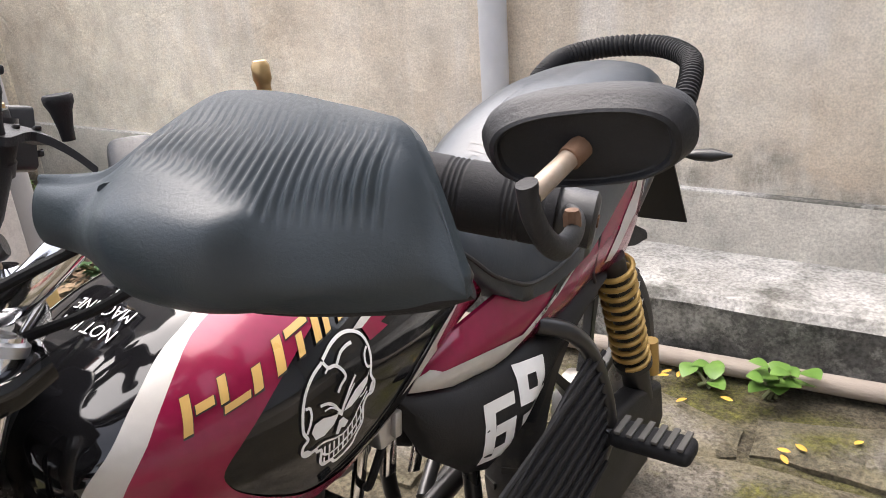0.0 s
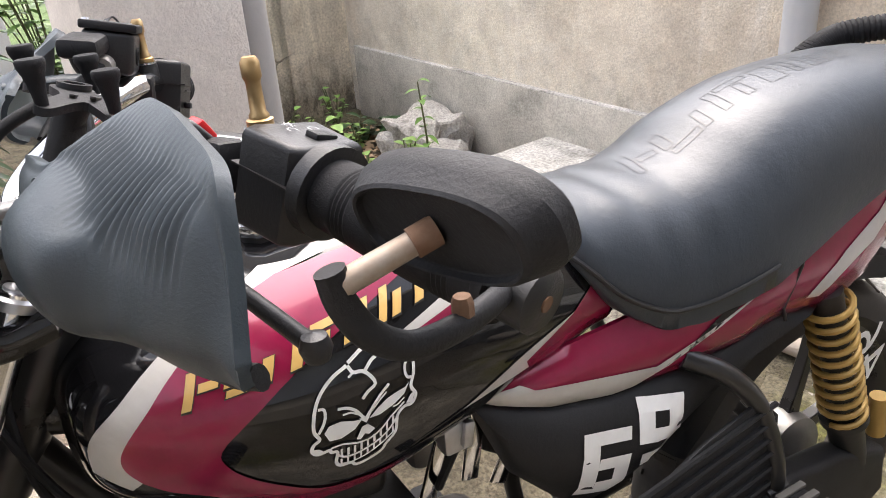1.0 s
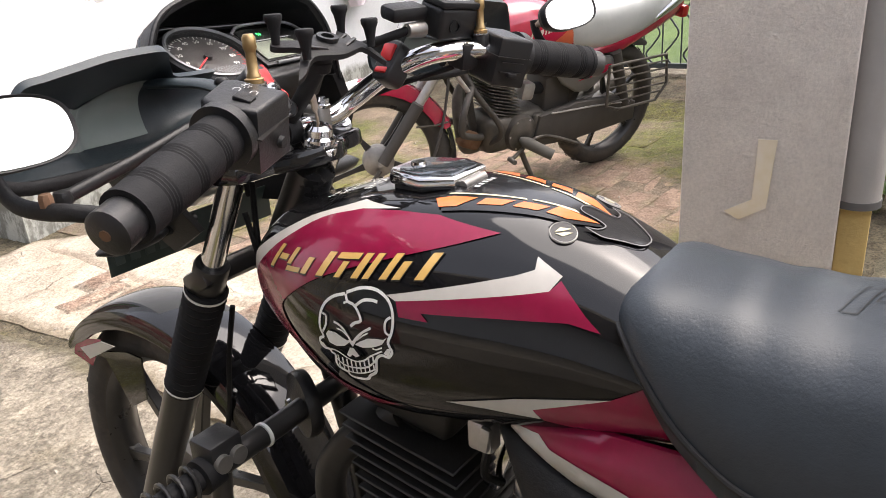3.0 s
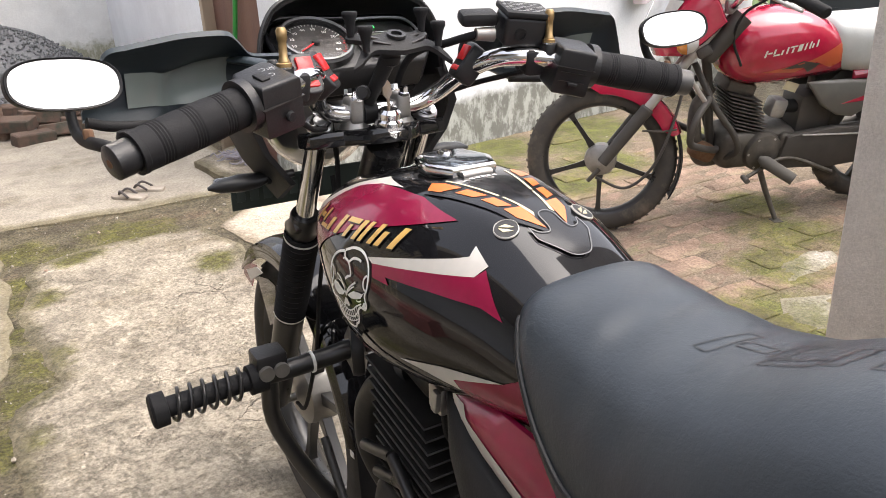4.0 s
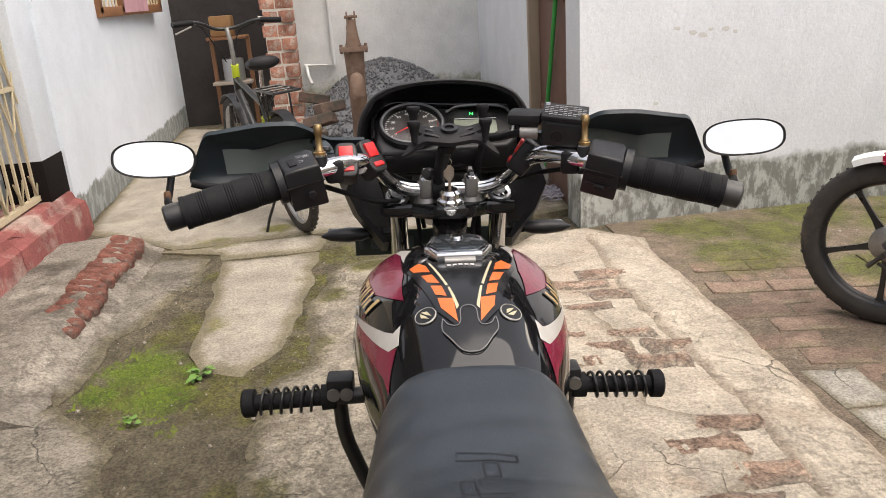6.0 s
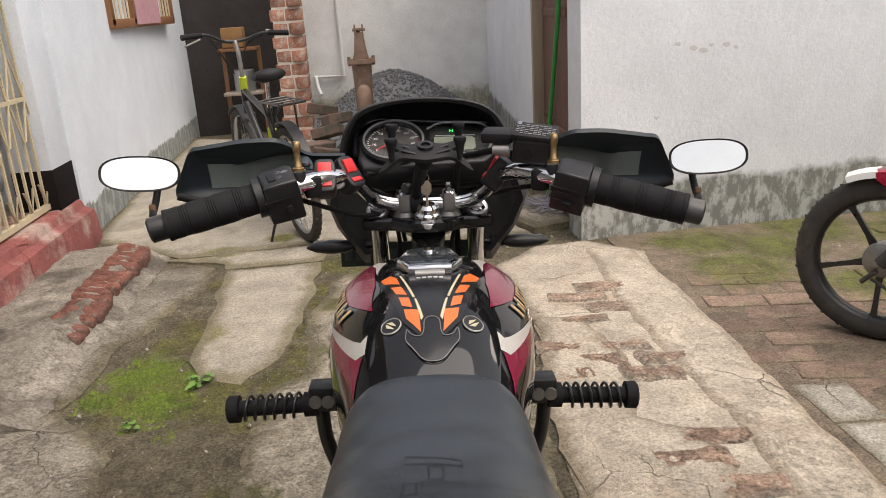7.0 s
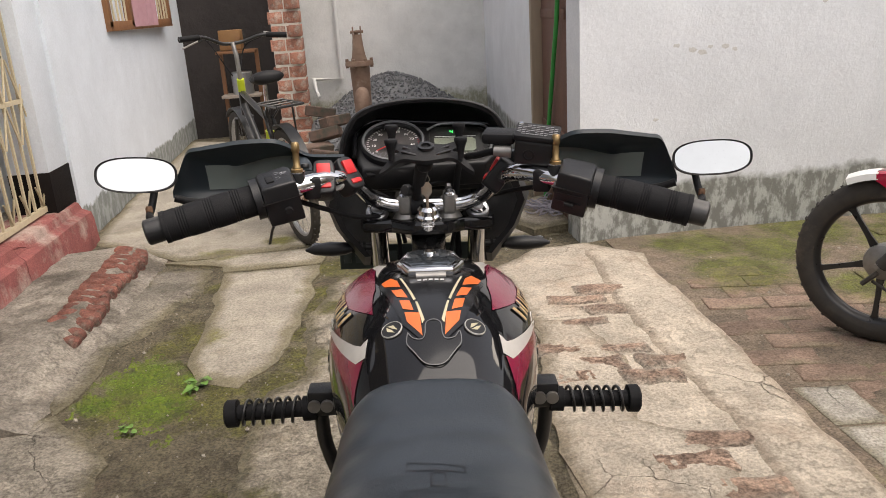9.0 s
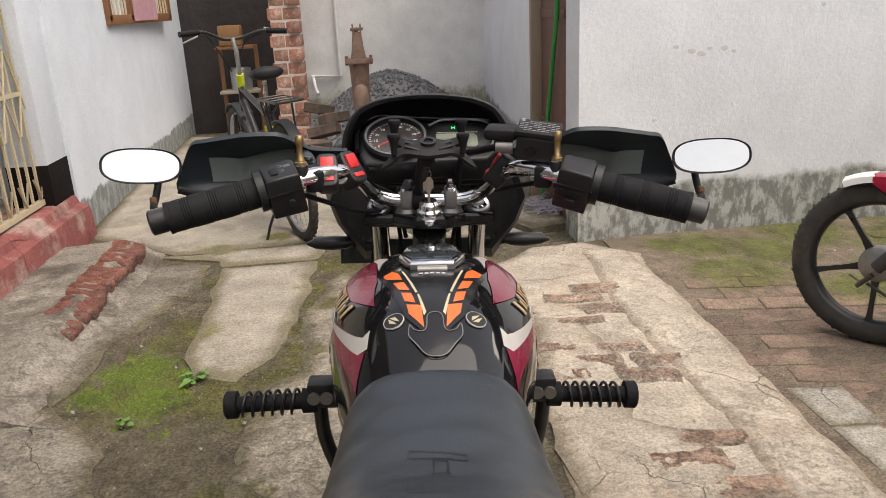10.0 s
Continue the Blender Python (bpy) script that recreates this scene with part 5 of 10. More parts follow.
for s in (-1, 1):
    leg = part("fork_leg", tube([fork_at(s, 0.557), fork_at(s, 0.31)], [0.0265, 0.0255], 20), FRAME_BLACK, bike, "black lower fork slider")
    part("stanchion", tube([fork_at(s, 0.935), fork_at(s, 0.6)], 0.0155, 20), CHROME, leg, "chrome upper fork tube")
    n = 15
    pr = []
    for i in range(n * 4 + 1):
        w = 0.738 - 0.183 * i / (n * 4)
        pr.append((w, 0.0268 + 0.0022 * math.sin(i / 4 * 2 * math.pi)))
    gai = part("fork_gaiter", tube([fork_at(s, w) for w, r in pr], [r for w, r in pr], 24), RUBBER, leg, "ribbed black rubber fork gaiter")
    for w in (0.732, 0.562):
        part("cable_tie", tube([fork_at(s, w + 0.0015), fork_at(s, w - 0.0015)], 0.0288, 24), WHITE_PRINT, gai)
    part("yoke_clamp", tube([fork_at(s, 0.776), fork_at(s, 0.773), fork_at(s, 0.742), fork_at(s, 0.738)], [0.0215, 0.0232, 0.0232, 0.0215], 24), FRAME_BLACK, leg, "black lower yoke clamp")
    part("clamp_bolt", lathe([(0.0, 0.007), (0.009, 0.007), (0.010, 0.004), (0.016, 0.003), (0.0185, 0.001), (0.019, -0.006), (0.0, -0.006)], axis(fork_at(s, 0.93), -FD), 28), ALLOY, leg, "chrome hexagonal fork cap")

part("top_yoke", plate([(-0.112, 0.02), (-0.108, 0.036), (-0.085, 0.042), (-0.06, 0.034), (-0.03, 0.02), (0.03, 0.02), (0.06, 0.034), (0.085, 0.042), (0.108, 0.036), (0.112, 0.02), (0.106, -0.008), (0.085, -0.016), (0.06, -0.018), (0.036, -0.046), (0.016, -0.056), (-0.016, -0.056), (-0.036, -0.046), (-0.06, -0.018), (-0.085, -0.016), (-0.106, -0.008)], 0.022, pose(0, 0.0, 0.898, -8), bevel=0.004), BLACK_GLOSS, bike, "glossy black top fork yoke")
part("lower_yoke", box((0, 0.112, 0.754), (0.215, 0.05, 0.030), (-29, 0, 0), 0.008), FRAME_BLACK, bike)
part("head_tube", tube([(0, -0.02, 0.895), (0, 0.075, 0.74)], 0.028, 20), FRAME_BLACK, bike)
lock = part("ignition_lock", lathe([(0.0, 0.022), (0.012, 0.022), (0.0165, 0.017), (0.0165, 0.009), (0.020, 0.006), (0.020, -0.004), (0.023, -0.005), (0.023, -0.018), (0.0, -0.018)], axis((0, -0.034, 0.928), (0, -0.15, 1)), 24), CHROME, bike, "chrome ignition lock")
part("hex_nut", lathe([(0.0, 0.006), (0.022, 0.006), (0.022, -0.010), (0.0, -0.010)], axis((0, -0.034, 0.922), (0, -0.15, 1)), 6), CHROME, lock)
part("key", plate([(-0.002, 0), (0.002, 0), (0.0025, 0.018), (0.009, 0.024), (0.009, 0.036), (0.004, 0.042), (-0.004, 0.042), (-0.009, 0.036), (-0.009, 0.024), (-0.0025, 0.018)], 0.0022, pose(0, -0.036, 0.945, 84, 0, 25), bevel=0.0004), WORN_METAL, lock, "worn steel key in the lock")
ringb = tube([(math.cos(a) * 0.011, 0, math.sin(a) * 0.011) for a in (2 * math.pi * k / 20 for k in range(21))], 0.0009, 6)
ringb.transform(pose(-0.006, -0.028, 0.988, 20, 10, 30))
part("key_ring", ringb, CHROME, lock)


def alloy_wheel(parent, c, tyre_w, spokes=6, radius=0.30, name="front_wheel", rim_mat=None, phase=0.3):
    """Tyre, rim, hub and cast spokes, turned about the u axis."""
    m = Matrix.Translation(c) @ pose(0, 0, 0, 0, 90, 0)
    w = tyre_w / 2
    prof = []
    for k in range(25):
        a = math.pi * (k / 24) - math.pi / 2
        prof.append((radius - 0.055 + 0.055 * max(0.0, math.cos(a)) ** 0.7, w * math.sin(a)))
    prof = [(radius - 0.07, -w * 0.75)] + prof + [(radius - 0.07, w * 0.75)]
    tb = lathe(prof, m, 64)
    wh = part("tyre", tb, TYRE_M, parent, "dusty black tyre")
    wh.name = name
    for k in range(28):
        for q in (-1, 1):
            a = 2 * math.pi * (k + 0.25 * q) / 28
            t = box((0, 0, 0), (0.004, w * 0.62, 0.010), (0, 0, q * 28), 0.0)
            t.transform(m @ Matrix.Rotation(a, 4, "Z") @ pose(radius - 0.0024, 0, q * w * 0.40, 90, 0, 0))
            part("tread_block", t, TYRE_M, wh)
    rm = rim_mat or FRAME_BLACK
    rb = lathe([(radius - 0.058, -w * 0.78), (radius - 0.062, -w * 0.82), (radius - 0.072, -w * 0.74), (radius - 0.085, -w * 0.3), (radius - 0.088, 0), (radius - 0.085, w * 0.3), (radius - 0.072, w * 0.74), (radius - 0.062, w * 0.82), (radius - 0.058, w * 0.78),
                (radius - 0.07, w * 0.5), (radius - 0.07, -w * 0.5)], m, 64)
    part("rim", rb, rm, wh, "black cast rim")
    part("hub", lathe([(0.0, -0.045), (0.03, -0.045), (0.062, -0.03), (0.066, 0.0), (0.062, 0.03), (0.03, 0.045), (0.0, 0.045)], m, 40), DULL_ALLOY, wh, "dusty drum brake hub")
    for k in range(spokes):
        a = 2 * math.pi * (k + phase) / spokes
        rings = []
        for r, hw, ht in ((0.055, 0.016, 0.012), (0.10, 0.010, 0.011), (0.16, 0.009, 0.010), (radius - 0.095, 0.011, 0.011), (radius - 0.08, 0.019, 0.012)):
            rings.append([V((r, -hw, -ht)), V((r, hw, -ht)), V((r, hw * 0.8, ht)), V((r, -hw * 0.8, ht))])
        sb = loft(rings)
        bmesh.ops.bevel(sb, geom=sb.edges[:], offset=0.002, segments=1, affect="EDGES")
        sb.transform(m @ Matrix.Rotation(a, 4, "Z"))
        part("spoke", sb, rm, wh)
    part("axle", tube([c + V((-0.1, 0, 0)), c + V((0.1, 0, 0))], 0.009, 10), DULL_ALLOY, wh)
    return wh


fw = alloy_wheel(bike, FA, 0.082)
alloy_wheel(bike, V((0, -0.955, 0.30)), 0.098, name="rear_wheel")
for k in range(6):
    a = radians(150 + k * 5)
    part("sidewall_mark", box((-0.0405, 0.355 + 0.272 * math.cos(a), 0.30 + 0.272 * math.sin(a)), (0.001, 0.012, 0.016), (math.degrees(a) - 90, 0, 0)), WHITE_PRINT, fw)


def fender(c, r, a0, a1, w, skirt, mat1, name, parent, n=40, lift=0.012, thick=0.002):
    """A mudguard round a wheel: a curved strip with side skirts."""
    rings = []
    for i in range(n + 1):
        a = radians(a0 + (a1 - a0) * i / n)
        e = min(1.0, 6.0 * min(i, n - i) / n + 0.45)
        ca, sa = math.cos(a), math.sin(a)
        sec = [(-w, -skirt * e), (-w * 0.99, -skirt * 0.5 * e), (-w * 0.92, 0.002), (-w * 0.7, lift * 0.6), (-w * 0.35, lift * 0.95), (0, lift), (w * 0.35, lift * 0.95), (w * 0.7, lift * 0.6), (w * 0.92, 0.002), (w * 0.99, -skirt * 0.5 * e), (w, -skirt * e)]
        out = [V((u, c.y + (r + h) * ca, c.z + (r + h) * sa)) for u, h in sec]
        inn = [V((u * 0.96, c.y + (r + h - thick) * ca, c.z + (r + h - thick) * sa)) for u, h in sec[::-1]]
        rings.append(out + inn)
    return part(name, loft(rings), mat1, parent, angle=50)


ff = fender(FA, 0.322, 42, 168, 0.062, 0.028, BLACK_GLOSS, "front_mudguard", bike)
tagged(ff, "glossy black front mudguard with crimson flash")
for s in (-1, 1):
    for col, o, pl in ((CRIMSON, 0.0, [(0.575, 0.50), (0.555, 0.535), (0.47, 0.555), (0.52, 0.49)]), (SILVER, 0.0008, [(0.545, 0.52), (0.47, 0.552), (0.43, 0.553), (0.52, 0.505)])):
        b = plate(pl, 0.001 + o, Matrix(((0, 0, s, s * (0.0605 + o)), (1, 0, 0, 0), (0, 1, 0, 0), (0, 0, 0, 1))))
        part("flash", b, col, ff)
    part("side_flap", plate([(0.575, 0.505), (0.40, 0.55), (0.36, 0.55), (0.37, 0.47), (0.42, 0.44), (0.47, 0.52)], 0.003, Matrix(((0, 0, s, s * 0.0585), (1, 0, 0, 0), (0, 1, 0, 0), (0, 0, 0, 1)))), BLACK_GLOSS, ff)
    part("fender_stay", box((s * 0.068, 0.24, 0.50), (0.012, 0.02, 0.14), (29, 0, 0), 0.004), FRAME_BLACK, ff)
part("mud_flap", plate([(-0.055, 0), (0.055, 0), (0.06, -0.13), (-0.06, -0.13)], 0.004, pose(0, 0.034, 0.40, 80, 0, 0), bevel=0.001), RUBBER, ff)

# ---- handlebar ----
hb = part("handlebar", tube([(-0.36, -0.206, 0.974), (-0.235, -0.166, 1.001), (-0.185, -0.15, 1.013), (-0.135, -0.112, 1.015), (-0.112, -0.06, 0.994), (-0.092, -0.012, 0.960), (-0.06, 0.0, 0.943), (0, 0.0, 0.941), (0.06, 0.0, 0.943), (0.092, -0.012, 0.960), (0.112, -0.06, 0.994), (0.135, -0.112, 1.015), (0.185, -0.15, 1.013), (0.235, -0.166, 1.001), (0.36, -0.206, 0.974)], 0.0125, 20, smooth=6), CHROME, bike, "chrome tubular handlebar")
for s in (-1, 1):
    cl = part("bar_clamp", lathe([(0.0, 0.0), (0.024, 0.0), (0.022, 0.006), (0.016, 0.016), (0.0145, 0.04), (0.0, 0.04)], pose(s * 0.036, 0.002, 0.914), 24), DULL_ALLOY, bike, "cast alloy handlebar clamp")
    part("clamp_cap", box((s * 0.036, 0.0, 0.946), (0.021, 0.034, 0.036), (0, 0, 0), 0.006, 3), DULL_ALLOY, cl)
    for d in (-0.013, 0.014):
        part("clamp_bolt", lathe([(0, 0.010), (0.006, 0.010), (0.0065, 0.003), (0.0085, 0.002), (0.0085, -0.002), (0, -0.002)], axis((s * 0.036, d, 0.963), (0, d * 12, 1)), 6), CHROME, cl)
GA, GB = V((0.236, -0.1665, 1.001)), V((0.361, -0.2065, 0.974))


def mir(p, s):
    return V((p[0] * s, p[1], p[2]))


for s in (-1, 1):
    gd = (GB - GA)
    pts, rs = [], []
    n = 200
    for i in range(n + 1):
        t = i / n
        r = 0.0215 + 0.0015 * math.sin(math.pi * t)
        for c in (0.24, 0.52, 0.80):
            if abs(t - c) < 0.05:
                r -= 0.0005 - 0.0005 * math.cos((t - c + 0.05) / 0.1 * 8 * math.pi)
        if t > 0.95:
            r = 0.0225
        if t < 0.05:
            r = 0.026
        pts.append(mir(GA + gd * t, s))
        rs.append(r)
    gr = part("grip", tube(pts, rs, 24), RUBBER, hb, "ribbed black rubber grip")
    e0, e1 = mir(GB, s), mir(GB + gd.normalized() * 0.024, s)
    part("bar_end", tube([e0, e0 + (e1 - e0) * 0.1, e0 + (e1 - e0) * 0.9, e1], [0.0172, 0.0178, 0.0178, 0.0145], 24), BAR_END if s > 0 else BLACK_PLASTIC, gr, "worn bar end weight")
    part("end_screw", tube([e1, e1 + (e1 - e0) * 0.04], 0.0045, 8), RUST, gr)
    # bar-end mirror
    mr = part("mirror_arm", tube([mir(p, s) for p in ((0.366, -0.206, 0.976), (0.385, -0.182, 0.981), (0.394, -0.158, 0.981), (0.399, -0.133, 0.984), (0.400, -0.116, 0.996), (0.399, -0.107, 1.012), (0.399, -0.104, 1.027))], 0.0052, 12, smooth=6, flat=1.3), MATT_BLACK, hb, "black bar-end mirror bracket")
    part("mirror_stem", tube([mir((0.399, -0.108, 1.020), s), mir((0.407, -0.146, 1.034), s)], [0.0055, 0.005], 12), WORN_METAL, mr, "rusty pale mirror stem")
    part("rust_ring", tube([mir((0.405, -0.136, 1.0303), s), mir((0.407, -0.146, 1.034), s)], 0.0064, 12), RUST, mr)
    part("stem_bolt", lathe([(0, 0.006), (0.004, 0.006), (0.0052, 0.003), (0.0052, -0.003), (0, -0.005)], axis(mir((0.392, -0.163, 0.988), s), (0, 0, 1)), 8), RUST, mr)
    fm = axis(mir((0.4043, -0.1575, 1.0375), s), (s * -0.28, -1.0, 0.31))
    ux = (V((1, 0, 0)) - V(fm.col[2][:3]) * fm.col[2][0]).normalized()
    uz = V(fm.col[2][:3])
    uy = uz.cross(ux)
    fm = Matrix(((ux.x, uy.x, uz.x, fm[0][3]), (ux.y, uy.y, uz.y, fm[1][3]), (ux.z, uy.z, uz.z, fm[2][3]), (0, 0, 0, 1)))
    el = ellipse(0.0540, 0.0250, 48, 2.6)
    shell = loft([[V((x * k, y * k, h)) for x, y in el] for k, h in ((0.3, -0.0125), (0.74, -0.0125), (0.77, -0.013), (0.79, -0.0160), (0.82, -0.0165), (0.87, -0.0150), (0.97, -0.006), (1.0, -0.003), (1.0, 0.005), (0.985, 0.006), (0.94, 0.005), (0.94, 0.0015))])
    shell.transform(fm)
    hs = part("mirror_shell", shell, MATT_BLACK, mr, "oval black mirror housing", angle=24)
    part("mirror_glass", plate([(x * 0.935, y * 0.915) for x, y in el], 0.002, fm @ pose(0, 0, 0.0025)), MIRROR, hs, "oval mirror glass", angle=20)

# switch housings
for s in (-1, 1):
    ang = -s * math.degrees(math.atan2(0.04, 0.125))
    tilt = s * math.degrees(math.atan2(0.027, 0.131))
    m = pose(s * 0.209, -0.160, 1.004, 12, tilt, ang)
    sw = part("switch_housing", plate([(-0.024, -0.026), (0.024, -0.03), (0.026, 0.02), (0.02, 0.03), (-0.02, 0.028), (-0.026, 0.02)], 0.062, m @ pose(0, 0, -0.034), bevel=0.005, seg=3), BLACK_PLASTIC, hb, "black handlebar switch housing")
    part("housing_seam", box((0, 0, 0), (0.055, 0.0615, 0.0012), (0, 0, 0)), DARK_PRINT, sw).matrix_basis = m @ pose(0, 0, 0.004)
    part("switch_collar", tube([mir(GA + (GA - GB) * 0.02, s), mir(GA + (GA - GB) * -0.06, s)], 0.029, 28), BLACK_PLASTIC, sw)
    fr = m @ pose(0, 0, 0.0285)
    if s < 0:
        part("dip_switch", box((0, 0, 0), (0.011, 0.017, 0.005), (6, 0, 0), 0.0012), MATT_BLACK, sw).matrix_basis = fr @ pose(-0.008, -0.006, 0)
        for k, y in ((0, 0.004), (1, -0.012)):
            part("lamp_icon", band([(0.0, y), (0.004, y), (0.006, y + 0.003), (0.004, y + 0.006), (0.0, y + 0.006)], 0.0009), GREY_PRINT, sw).matrix_basis = fr @ pose(0.001, 0, 0.0012)
        part("sun_icon", lathe([(0.0018, 0), (0.0026, 0.0003), (0.0026, 0)], None, 12), GREY_PRINT, sw).matrix_basis = fr @ pose(0.013, 0.003, 0.001)
        for k in range(8):
            part("sun_ray", box((0, 0, 0), (0.0018, 0.0006, 0.0004)), GREY_PRINT, sw).matrix_basis = fr @ pose(0.013, 0.003, 0.0011) @ Matrix.Rotation(k * math.pi / 4, 4, "Z") @ pose(0.0042, 0, 0)
        part("horn_button", lathe([(0, 0.004), (0.005, 0.004), (0.006, 0), (0, 0)], None, 16), MATT_BLACK, sw).matrix_basis = m @ pose(0.004, -0.031, -0.012, 90)
    else:
        for y in (-0.008, 0.004):
            part("panel_groove", box((0, 0, 0), (0.036, 0.001, 0.002)), DARK_PRINT, sw).matrix_basis = m @ pose(-0.002, -0.0305, y - 0.006, 90)
        part("start_button", box((0, 0, 0), (0.014, 0.007, 0.006), bevel=0.0015), MATT_BLACK, sw).matrix_basis = m @ pose(0.0, -0.031, -0.017)
    part("lever_bracket", box((0, 0, 0), (0.026, 0.036, 0.034), bevel=0.006), MATT_BLACK, hb).matrix_basis = pose(s * 0.168, -0.132, 1.010, 10, 0, ang)
    lev = part("lever", tube([mir((0.175, -0.095, 1.000), s), mir((0.21, -0.080, 0.992), s), mir((0.28, -0.092, 0.980), s), mir((0.345, -0.106, 0.972), s), mir((0.352, -0.108, 0.971), s)], [0.006, 0.005, 0.0045, 0.0045, 0.006], 12, flat=1.3), BLACK_PLASTIC, hb, "black hand lever")
    part("lever_tip", lathe([(0, 0.008), (0.006, 0.006), (0.008, 0), (0.006, -0.006), (0, -0.008)], pose(s * 0.353, -0.108, 0.971), 16), BLACK_PLASTIC, lev)
    part("pivot_bolt", lathe([(0, 0.004), (0.006, 0.004), (0.006, -0.004), (0, -0.004)], pose(s * 0.176, -0.1, 1.014), 6), CHROME, lev)
    # brass mirror-mount valve
    vb = V((s * 0.183, -0.150, 1.03))
    vp = part("brass_plug", lathe([(0, 0.046), (0.0042, 0.046), (0.0060, 0.043), (0.0060, 0.034), (0.0050, 0.032), (0.0046, 0.030), (0.0050, 0.013), (0.0064, 0.011), (0.0064, 0.009), (0.0085, 0.008), (0.0085, 0.002), (0.0, 0.002)], Matrix.Translation(vb), 16), BRASS, hb, "brass plug in the mirror mount")
    part("plug_collar", lathe([(0, 0.004), (0.0095, 0.004), (0.0105, 0.0), (0.0105, -0.02), (0, -0.02)], Matrix.Translation(vb), 20), BLACK_PLASTIC, vp)
    for k in range(1):
        part("silver_ring", lathe([(0.0095, 0.0045), (0.0105, 0.0045), (0.0105, 0.0025), (0.0095, 0.0025)], Matrix.Translation(vb), 20), CHROME, vp)

# clip-on switches with red buttons
for u, v, w, yaw in ((-0.150, -0.118, 1.014, 6), (-0.120, -0.088, 1.012, 52), (0.110, -0.066, 1.004, -100)):
    m = pose(u, v, w, 52, 0, yaw)
    sp = part("red_switch", plate(ellipse(0.0165, 0.027, 28, 4.0), 0.030, m @ pose(0, 0, -0.017), bevel=0.003, seg=3), BLACK_PLASTIC, hb, "clip-on black switch with red rocker")
    part("rocker", box((0, 0, 0), (0.020, 0.022, 0.006), bevel=0.0015), RED_PLASTIC, sp, "red rocker").matrix_basis = m @ pose(0, 0.0085, 0.0135, 7, 0, 0)
    part("rocker", box((0, 0, 0), (0.020, 0.008, 0.005), bevel=0.0015), RED_PLASTIC, sp, "red rocker").matrix_basis = m @ pose(0, -0.015, 0.0125, -10, 0, 0)
part("band_clip", tube([(-0.136, -0.108, 1.010), (-0.130, -0.09, 1.006)], 0.0145, 16), WHITE_PRINT, hb)

# brake fluid reservoir
rm = pose(0.160, -0.118, 1.052, 14, 6, -14)
rs = part("fluid_reservoir", box((0, 0, 0), (0.060, 0.046, 0.040), bevel=0.006, seg=3), BLACK_PLASTIC, hb, "black brake fluid reservoir")
rs.matrix_basis = rm
lid = part("reservoir_lid", box((0, 0, 0.023), (0.064, 0.05, 0.008), bevel=0.002), MATT_BLACK, rs, "black lid with grey printed lines")
for k in range(6):
    for j in range(9):
        if (k * 5 + j * 3) % 7:
            part("print_line", box((-0.026 + j * 0.0065, -0.016 + k * 0.0062, 0.0274), (0.0052, 0.0011, 0.0004)), GREY_PRINT, lid)
for x, y in ((-0.026, 0.019), (0.026, -0.019)):
    part("lid_screw", lathe([(0, 0.0285), (0.0035, 0.0285), (0.004, 0.027), (0, 0.027)], pose(x, y, 0), 12), CHROME, lid)
part("sight_ring", lathe([(0.006, 0.0), (0.0085, 0.001), (0.0085, 0.0025), (0.006, 0.0025)], pose(-0.008, -0.0225, -0.002, 90), 20), MATT_BLACK, rs)
part("banjo_union", tube([(0.125, -0.105, 1.045), (0.100, -0.10, 1.046)], [0.010, 0.008], 12), DULL_ALLOY, hb)
part("brake_hose", tube([(0.104, -0.10, 1.046), (0.08, -0.07, 1.035), (0.055, 0.0, 1.01), (0.05, 0.05, 0.93), (0.055, 0.08, 0.80)], 0.0055, 10, smooth=8), RUBBER, hb)
part("lever_cover", box((0.11, -0.09, 1.066), (0.05, 0.035, 0.018), (10, 0, -20), 0.006), MATT_BLACK, hb)
for pts in ([(-0.165, -0.10, 1.0), (-0.13, -0.03, 0.985), (-0.06, 0.04, 0.94), (-0.04, 0.06, 0.86)], [(0.165, -0.12, 0.995), (0.12, -0.03, 0.965), (0.06, 0.05, 0.92), (0.03, 0.05, 0.80)], [(-0.19, -0.14, 0.99), (-0.12, -0.05, 0.94), (-0.055, 0.03, 0.9), (-0.05, 0.04, 0.75), (-0.05, -0.02, 0.68)],
            [(-0.10, 0.02, 0.99), (-0.06, 0.06, 0.98), (0.0, 0.05, 0.965), (0.07, 0.06, 0.98)], [(-0.05, 0.06, 0.84), (-0.055, 0.02, 0.73), (-0.06, -0.05, 0.66), (-0.05, -0.1, 0.64)], [(-0.055, 0.11, 0.70), (-0.06, 0.13, 0.62), (-0.065, 0.155, 0.5), (-0.07, 0.22, 0.36), (-0.06, 0.3, 0.32)]):
    part("control_cable", tube(pts, 0.0038, 8, smooth=8), RUBBER, hb)


